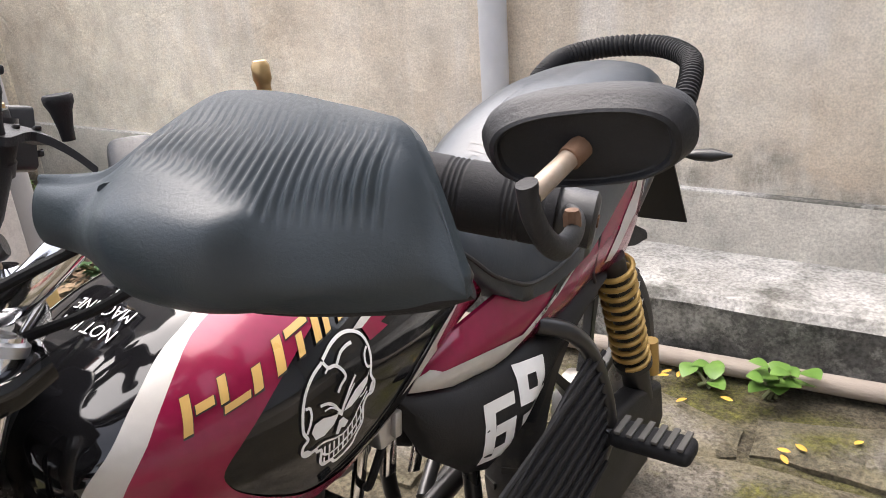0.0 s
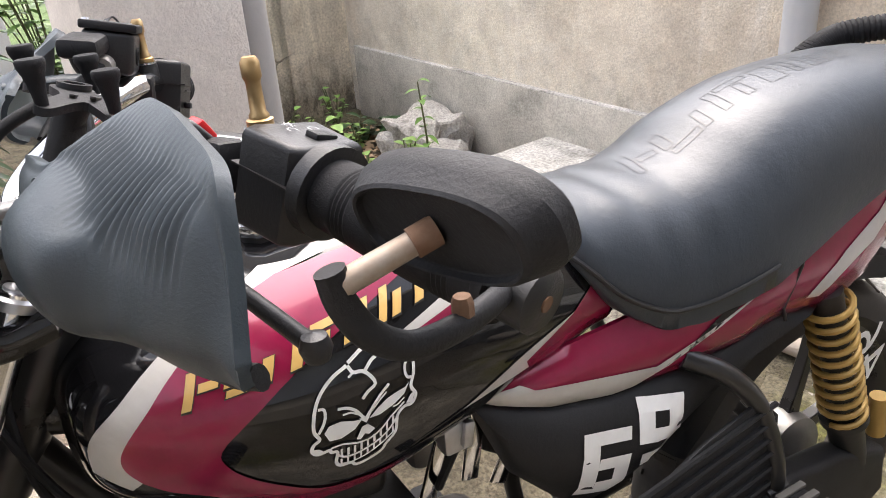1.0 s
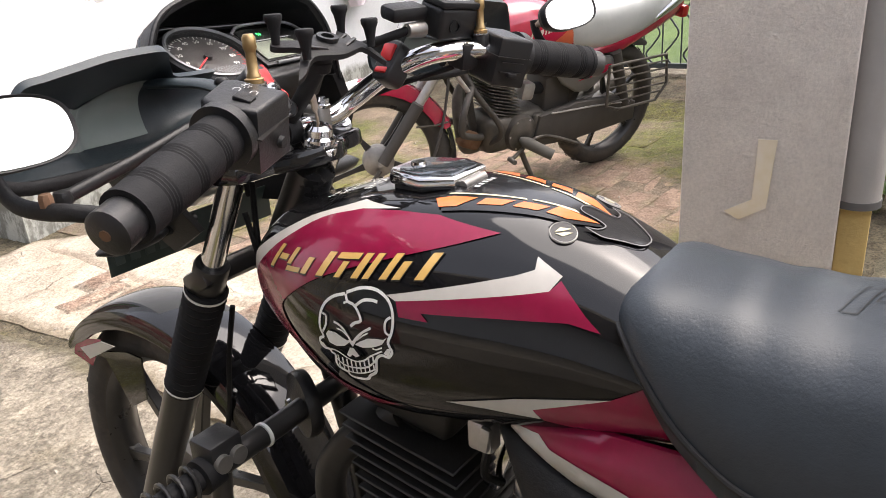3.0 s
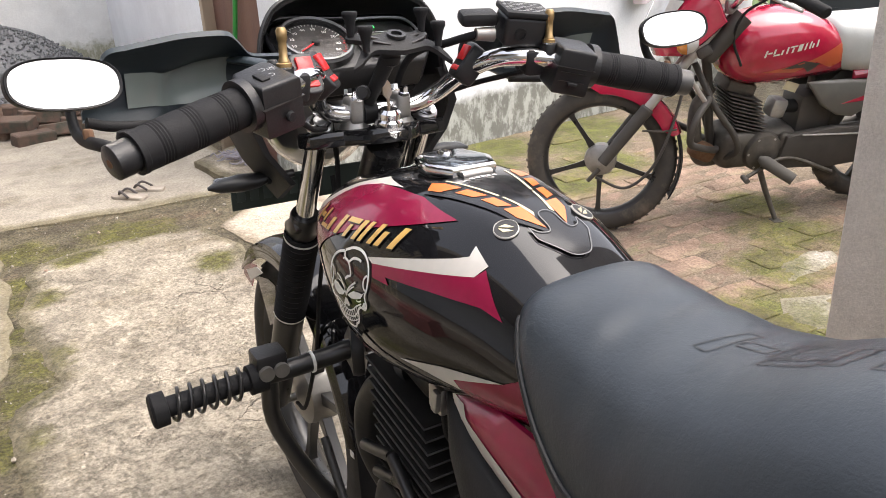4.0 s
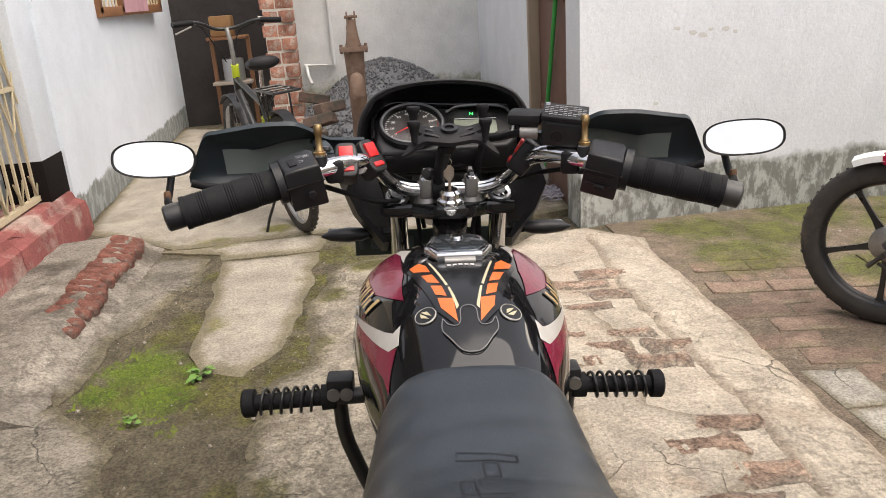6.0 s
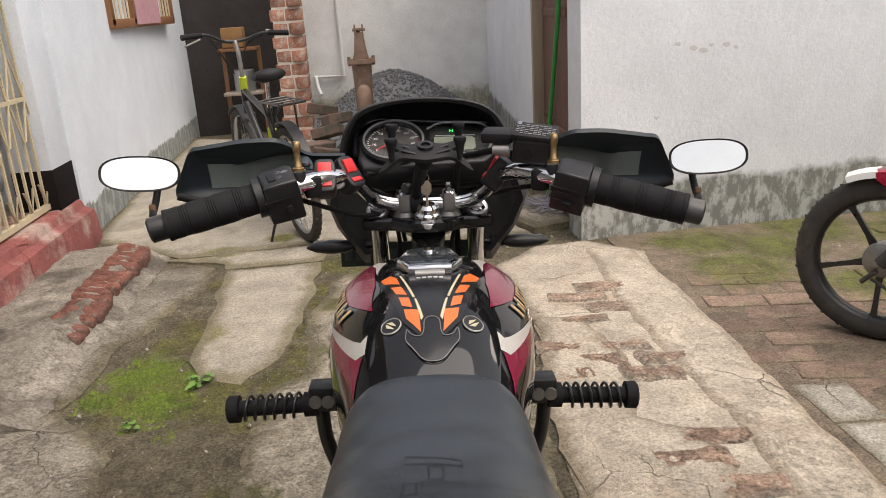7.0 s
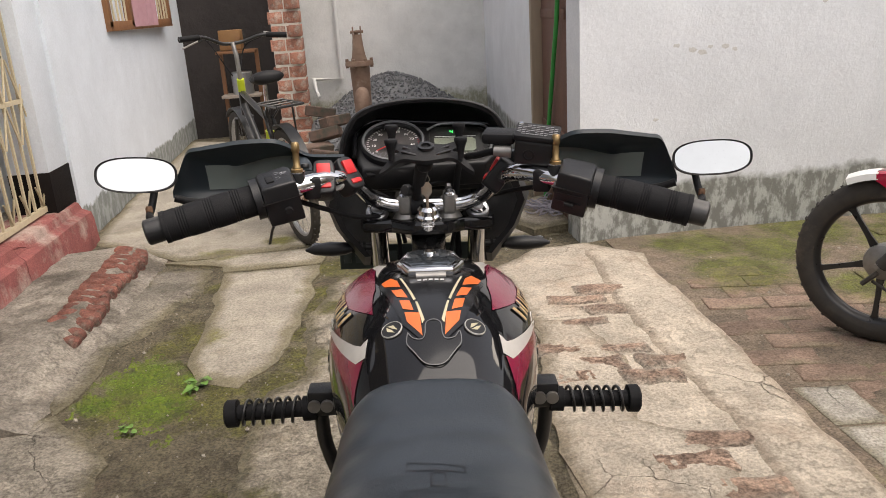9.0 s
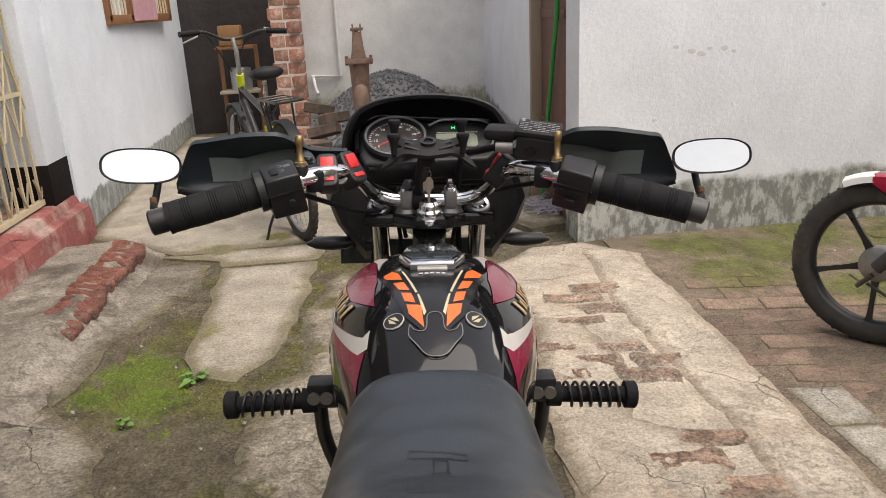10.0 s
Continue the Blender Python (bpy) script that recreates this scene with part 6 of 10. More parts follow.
# ---- hand guards ----
GUARD_ST = [  # u, then six points (v, w) from the top edge over the face to the lower edge
    (0.128, ((-0.022, 1.032), (-0.015, 1.024), (-0.011, 1.014), (-0.010, 1.004), (-0.013, 0.994), (-0.022, 0.988))),
    (0.165, ((-0.028, 1.034), (-0.016, 1.026), (-0.010, 1.014), (-0.009, 1.003), (-0.014, 0.991), (-0.026, 0.985))),
    (0.185, ((-0.034, 1.038), (-0.022, 1.031), (-0.008, 1.016), (-0.005, 1.002), (-0.013, 0.984), (-0.030, 0.977))),
    (0.203, ((-0.056, 1.054), (-0.032, 1.043), (-0.005, 1.022), (0.000, 1.002), (-0.010, 0.978), (-0.034, 0.969))),
    (0.222, ((-0.081, 1.068), (-0.036, 1.044), (-0.004, 1.026), (0.003, 1.002), (-0.009, 0.976), (-0.036, 0.966))),
    (0.250, ((-0.085, 1.070), (-0.037, 1.040), (-0.006, 1.025), (0.001, 1.001), (-0.010, 0.976), (-0.038, 0.965))),
    (0.276, ((-0.085, 1.069), (-0.038, 1.033), (-0.014, 1.021), (-0.008, 1.000), (-0.015, 0.978), (-0.040, 0.966))),
    (0.292, ((-0.085, 1.067), (-0.046, 1.034), (-0.032, 1.016), (-0.026, 0.998), (-0.027, 0.981), (-0.042, 0.967))),
    (0.305, ((-0.085, 1.065), (-0.054, 1.038), (-0.042, 1.018), (-0.036, 1.000), (-0.035, 0.984), (-0.046, 0.968))),
    (0.332, ((-0.085, 1.061), (-0.060, 1.040), (-0.050, 1.019), (-0.045, 1.001), (-0.044, 0.986), (-0.053, 0.971))),
    (0.354, ((-0.081, 1.055), (-0.068, 1.039), (-0.060, 1.020), (-0.055, 1.003), (-0.054, 0.989), (-0.060, 0.974))),
    (0.370, ((-0.075, 1.026), (-0.070, 1.015), (-0.066, 1.006), (-0.063, 0.998), (-0.062, 0.990), (-0.064, 0.979))),
    (0.386, ((-0.067, 0.992), (-0.066, 0.990), (-0.066, 0.988), (-0.066, 0.986), (-0.066, 0.984), (-0.067, 0.982)))]


def guard(s):
    """A flared shell before the grip: ribbed sloping panel over a swollen boss, with a thick rim and lining."""
    us = [p.x for p in smooth_path([(u, 0, 0) for u, pr in GUARD_ST], 30)]
    cols = [smooth_path([(pr[k][0], pr[k][1], 0) for u, pr in GUARD_ST], 30) for k in range(6)]
    rings = []
    for i, u in enumerate(us):
        prof = smooth_path([(c[i].x, c[i].y, 0) for c in cols], 5)
        n = len(prof) - 1
        low = float(np.interp(u, (0.2, 0.25, 0.285, 0.30, 0.36), (0.19, 0.2, 0.24, 0.42, 0.5)))
        outer, plain = [], []
        for k, p in enumerate(prof):
            f = k / n
            a = max(0.0, min(1.0, (f - 0.07) / 0.03, (low - f) / (0.03 if u < 0.295 else 0.2), (u - 0.196) / 0.008, (0.352 - u) / 0.008))
            wave = 0.0013 * a * math.sin((u - 0.196) / 0.0058 * 2 * math.pi)
            ridge = -0.0024 * math.exp(-((f - low) / 0.02) ** 2) * max(0.0, min(1.0, (u - 0.200) / 0.02, (0.292 - u) / 0.03))
            rim = 0.0018 if f < 0.065 else 0.0
            plain.append(V((s * u, p.x, p.y)))
            outer.append(V((s * u, p.x + (wave + ridge + rim) * 0.7, p.y + (wave + ridge + rim) * 0.7)))
        inner = [V((p.x, p.y - 0.005, p.z + (1.005 - p.z) * 0.06)) for p in plain[::-1]]
        rings.append(outer + inner)
    g = part("hand_guard", loft(rings), GUARD_GREY, hb, "slate grey plastic hand guard with ribbed face", angle=60)
    rows = [[p + V((0, -0.0022, 0)) for p in ring[len(ring) // 2:][::-1][7:20]] for ring, u in zip(rings, us) if 0.208 < u < 0.336]
    part("guard_lining", loft(rows, closed=False), GUARD_IN, g, "smooth greenish grey lining panel", angle=60)
    part("lower_lip", tube([mir((0.20, -0.038, 0.972), s), mir((0.27, -0.046, 0.967), s), mir((0.35, -0.066, 0.974), s), mir((0.383, -0.075, 0.984), s)], 0.004, 10, smooth=5, flat=1.5), MATT_BLACK, g)
    part("guard_arm", tube([mir((0.20, -0.022, 1.030), s), mir((0.185, -0.075, 1.030), s), mir((0.178, -0.108, 1.024), s)], 0.012, 12, smooth=4, flat=0.4), GUARD_GREY, g, "grey mounting arm")
    part("arm_bolt", lathe([(0, 0.005), (0.005, 0.005), (0.007, 0.002), (0.007, 0.0), (0, 0)], pose(s * 0.179, -0.1, 1.031), 16), FRAME_BLACK, g)


guard(-1)
guard(1)

# ---- instruments and cowl ----
DM = Matrix.Translation((0, 0.078, 1.028)) @ pose(0, 0, 0, 29, 0, 0)
pod = part("instrument_pod", plate([(-0.115, -0.035), (-0.105, -0.06), (0.1, -0.05), (0.118, -0.03), (0.118, 0.03), (0.1, 0.048), (0.02, 0.052), (-0.02, 0.056), (-0.07, 0.064), (-0.1, 0.055), (-0.116, 0.03)], 0.05, DM @ pose(0, 0, -0.052), bevel=0.006, seg=3), BLACK_PLASTIC, bike, "black instrument pod with round speedometer")
part("dial_face", lathe([(0, 0.002), (0.05, 0.002), (0.05, 0.0), (0, 0.0)], DM @ pose(-0.054, 0, 0.0), 48), DIAL, pod, "dark grey speedometer face")
part("dial_bezel", lathe([(0.047, 0.002), (0.0485, 0.010), (0.0505, 0.012), (0.055, 0.008), (0.055, -0.004), (0.047, -0.004)], DM @ pose(-0.054, 0, 0.0), 64), BLACK_PLASTIC, pod, "black bezel ring with silver edge")
part("bezel_edge", lathe([(0.0484, 0.0112), (0.0500, 0.0136), (0.0524, 0.0126), (0.0504, 0.0098)], DM @ pose(-0.054, 0, 0.0), 64), BEZEL_GREY, pod)
for k in range(37):
    a = radians(215 - k * 250 / 36)
    ln = 0.0055 if k % 4 == 0 else 0.003
    part("tick", box((0, 0, 0), (ln, 0.0005 if k % 4 else 0.0009, 0.0005)), WHITE_PRINT if k < 29 else RED_PLASTIC, pod).matrix_basis = DM @ pose(-0.054, 0, 0.0026) @ Matrix.Rotation(a, 4, "Z") @ pose(0.045 - ln / 2, 0, 0)
for k, s in enumerate(("0", "10", "20", "30", "40", "50", "60", "70", "80", "90")):
    a = radians(215 - k * 250 / 9)
    b = text_bm(s, 0.0078)
    part("numeral", b, WHITE_PRINT, pod, smooth=False).matrix_basis = DM @ pose(-0.054 + 0.0335 * math.cos(a), 0.0335 * math.sin(a), 0.0026)
part("needle", plate([(-0.006, -0.001), (0.034, -0.0006), (0.034, 0.0006), (-0.006, 0.001)], 0.001, DM @ pose(-0.054, 0, 0.004) @ Matrix.Rotation(radians(215), 4, "Z")), RED_PLASTIC, pod, "red needle at rest")
part("needle_cap", lathe([(0, 0.006), (0.005, 0.006), (0.006, 0.002), (0, 0.002)], DM @ pose(-0.054, 0, 0.0), 20), BLACK_PLASTIC, pod)
part("screen_frame", plate([(0.008, -0.036), (0.09, -0.034), (0.108, -0.02), (0.108, 0.024), (0.09, 0.04), (0.03, 0.043), (0.008, 0.034)], 0.004, DM @ pose(0, 0, -0.001), bevel=0.001), MATT_BLACK, pod)
part("screen", plate([(0.016, -0.026), (0.08, -0.026), (0.086, -0.02), (0.086, 0.004), (0.08, 0.010), (0.016, 0.010)], 0.001, DM @ pose(0, 0, 0.0034)), LCD, pod, "grey-green liquid crystal screen")
part("screen_line", box((0, 0, 0), (0.07, 0.0012, 0.0006)), GREY_PRINT, pod).matrix_basis = DM @ pose(0.052, 0.014, 0.0036)
b = text_bm("N", 0.009)
part("neutral_lamp", b, GREEN_LED, pod, "lit green neutral letter", smooth=False).matrix_basis = DM @ pose(0.046, 0.026, 0.0042)
rimb = [(-0.118, -0.03), (-0.118, 0.03), (-0.1, 0.058), (-0.07, 0.067), (-0.02, 0.06), (0.02, 0.056), (0.1, 0.052), (0.122, 0.032), (0.12, -0.03)]
part("pod_rim", tube([DM @ V((x, y, 0.002)) for x, y in rimb], 0.0045, 10, smooth=5), BLACK_GLOSS, pod)
part("screen_rim", tube([DM @ V((x, y, 0.007)) for x, y in ((0.004, 0.030), (0.03, 0.045), (0.09, 0.043), (0.110, 0.026), (0.111, -0.02), (0.092, -0.037), (0.02, -0.039))], 0.0022, 8, smooth=4), BEZEL_GREY, pod)
gl = part("cover_glass", plate([(0.008, -0.036), (0.09, -0.034), (0.108, -0.02), (0.108, 0.024), (0.09, 0.04), (0.03, 0.043), (0.008, 0.034)], 0.001, DM @ pose(0, 0, 0.008)), GLASS, pod, "clear cover")
gl.visible_shadow = False
gl = part("cover_glass", lathe([(0, 0.0105), (0.050, 0.0095), (0.050, 0.0085), (0, 0.0095)], DM @ pose(-0.054, 0, 0), 40), GLASS, pod, "clear cover")
gl.visible_shadow = False


def hood():
    """The wind visor behind the instruments and the cowl below it."""
    rings = []
    prof = [(-0.155, 0.975), (-0.150, 1.015), (-0.142, 1.048), (-0.122, 1.078), (-0.09, 1.093), (-0.045, 1.100), (0, 1.102), (0.045, 1.100), (0.09, 1.093), (0.122, 1.078), (0.142, 1.048), (0.150, 1.015), (0.155, 0.975)]
    rows = []
    for k in range(9):
        t = k / 8
        row = []
        for x, w in prof:
            f = 1 - (x / 0.155) ** 2
            row.append(V((x * 0.95 * (1 - 0.25 * t), 0.062 + 0.02 * f + t * (0.16 + 0.02 * f), 0.975 + (w - 0.975) * (1 - 0.55 * t * t) - 0.11 * t * t)))
        rows.append(row)
    ring2 = []
    for row in rows:
        inner = [V((p.x * 0.975, p.y + 0.003, p.z - 0.004)) for p in row][::-1]
        ring2.append(row + inner)
    return loft(ring2)


cowl = part("wind_visor", hood(), BLACK_PLASTIC, bike, "black wind visor round the instruments", angle=50)
part("visor_edge", tube([(x * 0.95, y, z) for x, y, z in ((-0.156, 0.062, 0.975), (-0.151, 0.063, 1.015), (-0.143, 0.066, 1.049), (-0.122, 0.072, 1.079), (-0.09, 0.077, 1.094), (-0.045, 0.081, 1.101), (0, 0.082, 1.103), (0.045, 0.081, 1.101), (0.09, 0.077, 1.094), (0.122, 0.072, 1.079), (0.143, 0.066, 1.049), (0.151, 0.063, 1.015), (0.156, 0.062, 0.975))], 0.003, 8, smooth=4), BLACK_PLASTIC, cowl)
for s in (-1, 1):
    cb = loft([[mir(p, s) for p in ring] for ring in (
        [(0.150, 0.06, 0.985), (0.160, 0.14, 0.985), (0.120, 0.24, 0.99), (0.110, 0.24, 0.985), (0.148, 0.14, 0.98), (0.138, 0.065, 0.98)],
        [(0.168, 0.058, 0.93), (0.186, 0.13, 0.925), (0.135, 0.25, 0.93), (0.122, 0.25, 0.93), (0.172, 0.13, 0.925), (0.156, 0.062, 0.93)],
        [(0.150, 0.06, 0.885), (0.165, 0.12, 0.87), (0.115, 0.23, 0.86), (0.105, 0.23, 0.86), (0.152, 0.12, 0.87), (0.14, 0.064, 0.885)],
        [(0.112, 0.07, 0.832), (0.118, 0.12, 0.80), (0.09, 0.2, 0.80), (0.082, 0.2, 0.80), (0.108, 0.12, 0.80), (0.102, 0.074, 0.832)])])
    part("cowl_cheek", cb, MATT_BLACK, cowl, "black headlamp cowl cheek", angle=50)
    sgd = part("indicator", tube([mir(p, s) for p in ((0.095, 0.10, 0.842), (0.13, 0.105, 0.840), (0.150, 0.107, 0.838), (0.175, 0.109, 0.837), (0.205, 0.111, 0.836), (0.222, 0.112, 0.835))], [0.008, 0.008, 0.015, 0.0175, 0.013, 0.003], 16, flat=0.75), BLACK_PLASTIC, bike, "slim black front indicator")
    for k in range(3):
        part("stalk_rib", tube([mir((0.112 + k * 0.01, 0.103, 0.841), s), mir((0.117 + k * 0.01, 0.103, 0.841), s)], 0.0105, 14), RUBBER, sgd)
    part("lens", box((s * 0.182, 0.117, 0.836), (0.06, 0.018, 0.02), (0, 0, 4 * s), 0.006), SMOKE, sgd)
part("headlamp", lathe([(0.0, -0.05), (0.06, -0.05), (0.085, -0.02), (0.092, 0.02), (0.09, 0.03), (0.05, 0.042), (0, 0.046)], axis((0, 0.225, 0.90), (0, 1, -0.1)), 36), mat("headlamp_glass", (0.6, 0.6, 0.6), rough=0.08, metal=0.6), cowl, "round clear headlamp")
part("cowl_bridge", box((0, 0.115, 0.955), (0.22, 0.07, 0.03), (-10, 0, 0), 0.01), MATT_BLACK, cowl)
npl = part("number_plate", plate([(-0.17, 0.770), (0.10, 0.770), (0.10, 0.818), (-0.17, 0.818)], 0.003, Matrix(((1, 0, 0, 0), (0, 0, -1, 0.19), (0, 1, 0, 0), (0, 0, 0, 1))), bevel=0.001), mat("dark_green_plate", (0.03, 0.045, 0.04), rough=0.5), bike, "small dark front plate with embossed bars")
for k in range(5):
    part("plate_bar", box((-0.155 + k * 0.022, 0.186, 0.794), (0.014, 0.002, 0.022), bevel=0.0008), mat("plate_emboss", (0.06, 0.08, 0.075), rough=0.4), npl)

# ---- phone holder ----
PH = pose(0.0, -0.064, 1.042, 18, 0, 0)
ph = part("phone_holder", tube([(-0.017, -0.006, 0.955), (-0.012, -0.035, 0.990), (-0.004, -0.056, 1.026), (0, -0.060, 1.036)], [0.009, 0.010, 0.012, 0.015], 16), MATT_BLACK, bike, "black sprung phone holder with rubber posts")
part("holder_clamp", tube([(-0.026, 0.0, 0.942), (-0.006, 0.0, 0.942)], 0.018, 20), MATT_BLACK, ph)
part("clamp_knob", lathe([(0, 0.010), (0.008, 0.010), (0.010, 0.006), (0.010, 0.0), (0, 0)], axis((-0.03, -0.022, 0.972), (-0.6, -0.8, 0.2)), 12), BLACK_PLASTIC, ph)
part("ball_joint", lathe([(0, 0.014), (0.010, 0.010), (0.014, 0), (0.010, -0.010), (0, -0.014)], pose(-0.003, -0.054, 1.020), 20), MATT_BLACK, ph)
body = [(-0.072, -0.032), (-0.050, -0.010), (-0.040, -0.002), (-0.058, 0.020), (-0.056, 0.030), (-0.046, 0.028), (-0.026, 0.012), (0, 0.017), (0.026, 0.012), (0.046, 0.028), (0.056, 0.030), (0.058, 0.020), (0.040, -0.002), (0.050, -0.010), (0.072, -0.032),
        (0.060, -0.030), (0.040, -0.020), (0.020, -0.024), (0, -0.027), (-0.020, -0.024), (-0.040, -0.020), (-0.060, -0.030)]
hbm = sliced([(p.x, p.y) for p in smooth_path([(x, y, 0) for x, y in body + body[:1]], 3)[:-1]], 0.012)
for q in hbm.verts:
    q.co.z = 0.006 - 2.6 * q.co.x ** 2 - 3.0 * max(0.0, -q.co.y - 0.008) ** 1.5
top = [e for e in hbm.edges if len(e.link_faces) == 1]
r = bmesh.ops.extrude_face_region(hbm, geom=hbm.faces[:])
bmesh.ops.translate(hbm, verts=[q for q in r["geom"] if isinstance(q, bmesh.types.BMVert)], vec=(0, 0, -0.006))
hbm.transform(PH)
part("holder_plate", hbm, MATT_BLACK, ph, "curved spider plate", angle=35)
for s in (-1, 1):
    for q, y in ((1, 0.025), (-1, -0.022)):
        base = PH @ V((s * 0.052, y, -0.002))
        part("rubber_post", lathe([(0, 0.0), (0.0045, 0.0), (0.0050, 0.008), (0.0072, 0.020), (0.0098, 0.026), (0.0100, 0.030), (0.009, 0.0315), (0, 0.032)], Matrix.Translation(base), 18), RUBBER, ph, "tapered black rubber post")
    for y, ln in ((0.002, 0.020), (-0.012, 0.024)):
        part("plate_slot", box((s * 0.026, y, 0.0052 - 2.6 * 0.026 ** 2), (ln, 0.0045, 0.003), (0, -s * 7, s * 18), 0.001), DARK_PRINT, ph).matrix_basis = PH
part("holder_ring", lathe([(0.0075, 0.0), (0.0125, 0.0), (0.0125, 0.004), (0.0075, 0.004)], PH @ pose(0, 0, 0.006), 24), BLACK_PLASTIC, ph)

# ---- frame, engine and guards ----
fr = part("frame", tube([(0, 0.05, 0.78), (0, 0.0, 0.66), (0, -0.04, 0.50), (0, -0.06, 0.34), (0, -0.12, 0.26), (0, -0.4, 0.24), (0, -0.52, 0.32)], 0.019, 16, smooth=6), FRAME_BLACK, bike, "black tubular frame")
part("backbone", tube([(0, 0.03, 0.80), (0, -0.25, 0.70), (0, -0.5, 0.66)], 0.024, 14), FRAME_BLACK, fr)
for s in (-1, 1):
    part("seat_rail", tube([(s * 0.05, -0.45, 0.67), (s * 0.095, -0.62, 0.66), (s * 0.1, -0.88, 0.66), (s * 0.085, -1.12, 0.74)], 0.011, 12, smooth=5), FRAME_BLACK, fr)
    part("rear_downtube", tube([(s * 0.06, -0.5, 0.66), (s * 0.075, -0.48, 0.45), (s * 0.07, -0.5, 0.3)], 0.012, 12, smooth=4), FRAME_BLACK, fr)
    part("swingarm", tube([(s * 0.075, -0.5, 0.31), (s * 0.09, -0.75, 0.305), (s * 0.092, -0.99, 0.30)], 0.017, 12, flat=1.3), FRAME_BLACK, bike, "black swingarm")
    # rear shock absorber
    st, sb = V((s * 0.108, -0.868, 0.655)), V((s * 0.112, -0.972, 0.335))
    sh = part("shock_absorber", tube([st, st + (sb - st) * 0.72, st + (sb - st) * 0.74, sb], [0.020, 0.020, 0.026, 0.024], 20), ENGINE_BLACK, bike, "gold-sprung rear shock absorber")
    d = (sb - st)
    dn = d.normalized()
    a1 = dn.cross(V((1, 0, 0))).normalized()
    a2 = dn.cross(a1)
    coil = []
    turns = 10.5
    for i in range(int(turns * 16) + 1):
        t = i / (turns * 16)
        a = t * turns * 2 * math.pi
        coil.append(st + d * (0.06 + 0.64 * t) + (a1 * math.cos(a) + a2 * math.sin(a)) * 0.0295)
    part("coil_spring", tube(coil, 0.0048, 8), SPRING_GOLD, sh, "gold painted coil spring")
    part("spring_seat", tube([st + d * 0.70, st + d * 0.73], 0.034, 24), ENGINE_BLACK, sh)
    part("gas_canister", tube([sb + V((s * 0.0, -0.055, 0.09)), sb + V((0, -0.06, 0.02))], 0.014, 14), SPRING_GOLD, sh)
    part("shock_eye", tube([sb + V((-0.02, 0, -0.02)), sb + V((0.02, 0, -0.02))], 0.017, 16), DULL_ALLOY, sh)

eng = part("crankcase", box((0, -0.26, 0.345), (0.20, 0.32, 0.20), (0, 0, 0), 0.045, 4), ENGINE_BLACK, bike, "black single-cylinder engine")
for s in (-1, 1):
    part("engine_cover", lathe([(0, 0.03), (0.06, 0.03), (0.082, 0.02), (0.09, 0.0), (0.09, -0.02), (0, -0.02)], axis((s * 0.105, -0.31, 0.34), (s, 0, 0)), 40), ENGINE_BLACK, eng, "black round crankcase cover")
    for k in range(6):
        a = k * math.pi / 3
        part("cover_bolt", lathe([(0, 0.008), (0.006, 0.008), (0.006, 0), (0, 0)], axis((s * 0.125, -0.31 + 0.078 * math.cos(a), 0.34 + 0.078 * math.sin(a)), (s, 0, 0)), 6), DULL_ALLOY, eng)
cy = part("cylinder", tube([(0, -0.22, 0.42), (0, -0.185, 0.64)], 0.055, 24), ENGINE_BLACK, eng, "finned black cylinder")
for k in range(11):
    t = k / 10
    part("cooling_fin", box((0, -0.218 + 0.032 * t, 0.44 + 0.17 * t), (0.176, 0.17, 0.004), (9, 0, 0), 0.0015, 1), ENGINE_BLACK, cy)
part("cylinder_head", box((0, -0.18, 0.645), (0.13, 0.14, 0.05), (9, 0, 0), 0.014, 3), ENGINE_BLACK, cy)
part("exhaust_header", tube([(-0.045, -0.17, 0.618), (-0.06, -0.10, 0.57), (-0.065, -0.052, 0.50), (-0.06, -0.055, 0.42), (-0.02, -0.1, 0.33), (0.07, -0.16, 0.24), (0.12, -0.35, 0.22), (0.14, -0.7, 0.25), (0.15, -1.0, 0.29)], 0.021, 16, smooth=7), ENGINE_BLACK, eng, "matt black exhaust pipe")
part("carburettor", box((0.0, -0.325, 0.63), (0.06, 0.07, 0.09), (0, 0, 0), 0.014), DULL_ALLOY, eng, "grey carburettor")
part("fuel_tap", box((-0.086, -0.312, 0.668), (0.022, 0.03, 0.036), (0, 0, 0), 0.005), ALLOY, bike, "pale metal fuel tap")
part("tap_lever", box((-0.10, -0.322, 0.672), (0.008, 0.012, 0.03), (10, 0, 0), 0.003), ALLOY, bike)
part("intake_hose", tube([(-0.03, -0.36, 0.63), (-0.05, -0.41, 0.60), (-0.04, -0.46, 0.60)], 0.024, 14, smooth=4), RUBBER, eng)
part("fuel_hose", tube([(-0.085, -0.315, 0.65), (-0.07, -0.30, 0.60), (-0.05, -0.31, 0.58)], 0.005, 8, smooth=4), RUBBER, eng)
for k, (a, b) in enumerate((((-0.05, -0.34, 0.70), (-0.075, -0.36, 0.56)), ((-0.03, -0.29, 0.69), (-0.07, -0.33, 0.54)), ((-0.06, -0.38, 0.68), (-0.09, -0.40, 0.55)))):
    part("chrome_bracket", box(tuple((V(a) + V(b)) / 2), (0.006, 0.02, 0.1), (12 + 8 * k, 0, 0), 0.002), CHROME, eng)
part("gear_rod", tube([(-0.115, -0.22, 0.33), (-0.135, -0.10, 0.40), (-0.13, -0.03, 0.46)], 0.007, 10), ENGINE_BLACK, eng)
for p, q in (((-0.09, -0.09, 0.47), (-0.1, -0.2, 0.52)), ((-0.085, -0.12, 0.44), (-0.1, -0.24, 0.50)), ((-0.1, -0.2, 0.52), (-0.115, -0.35, 0.46))):
    part("engine_stay", tube([p, q], 0.009, 10), FRAME_BLACK, eng)
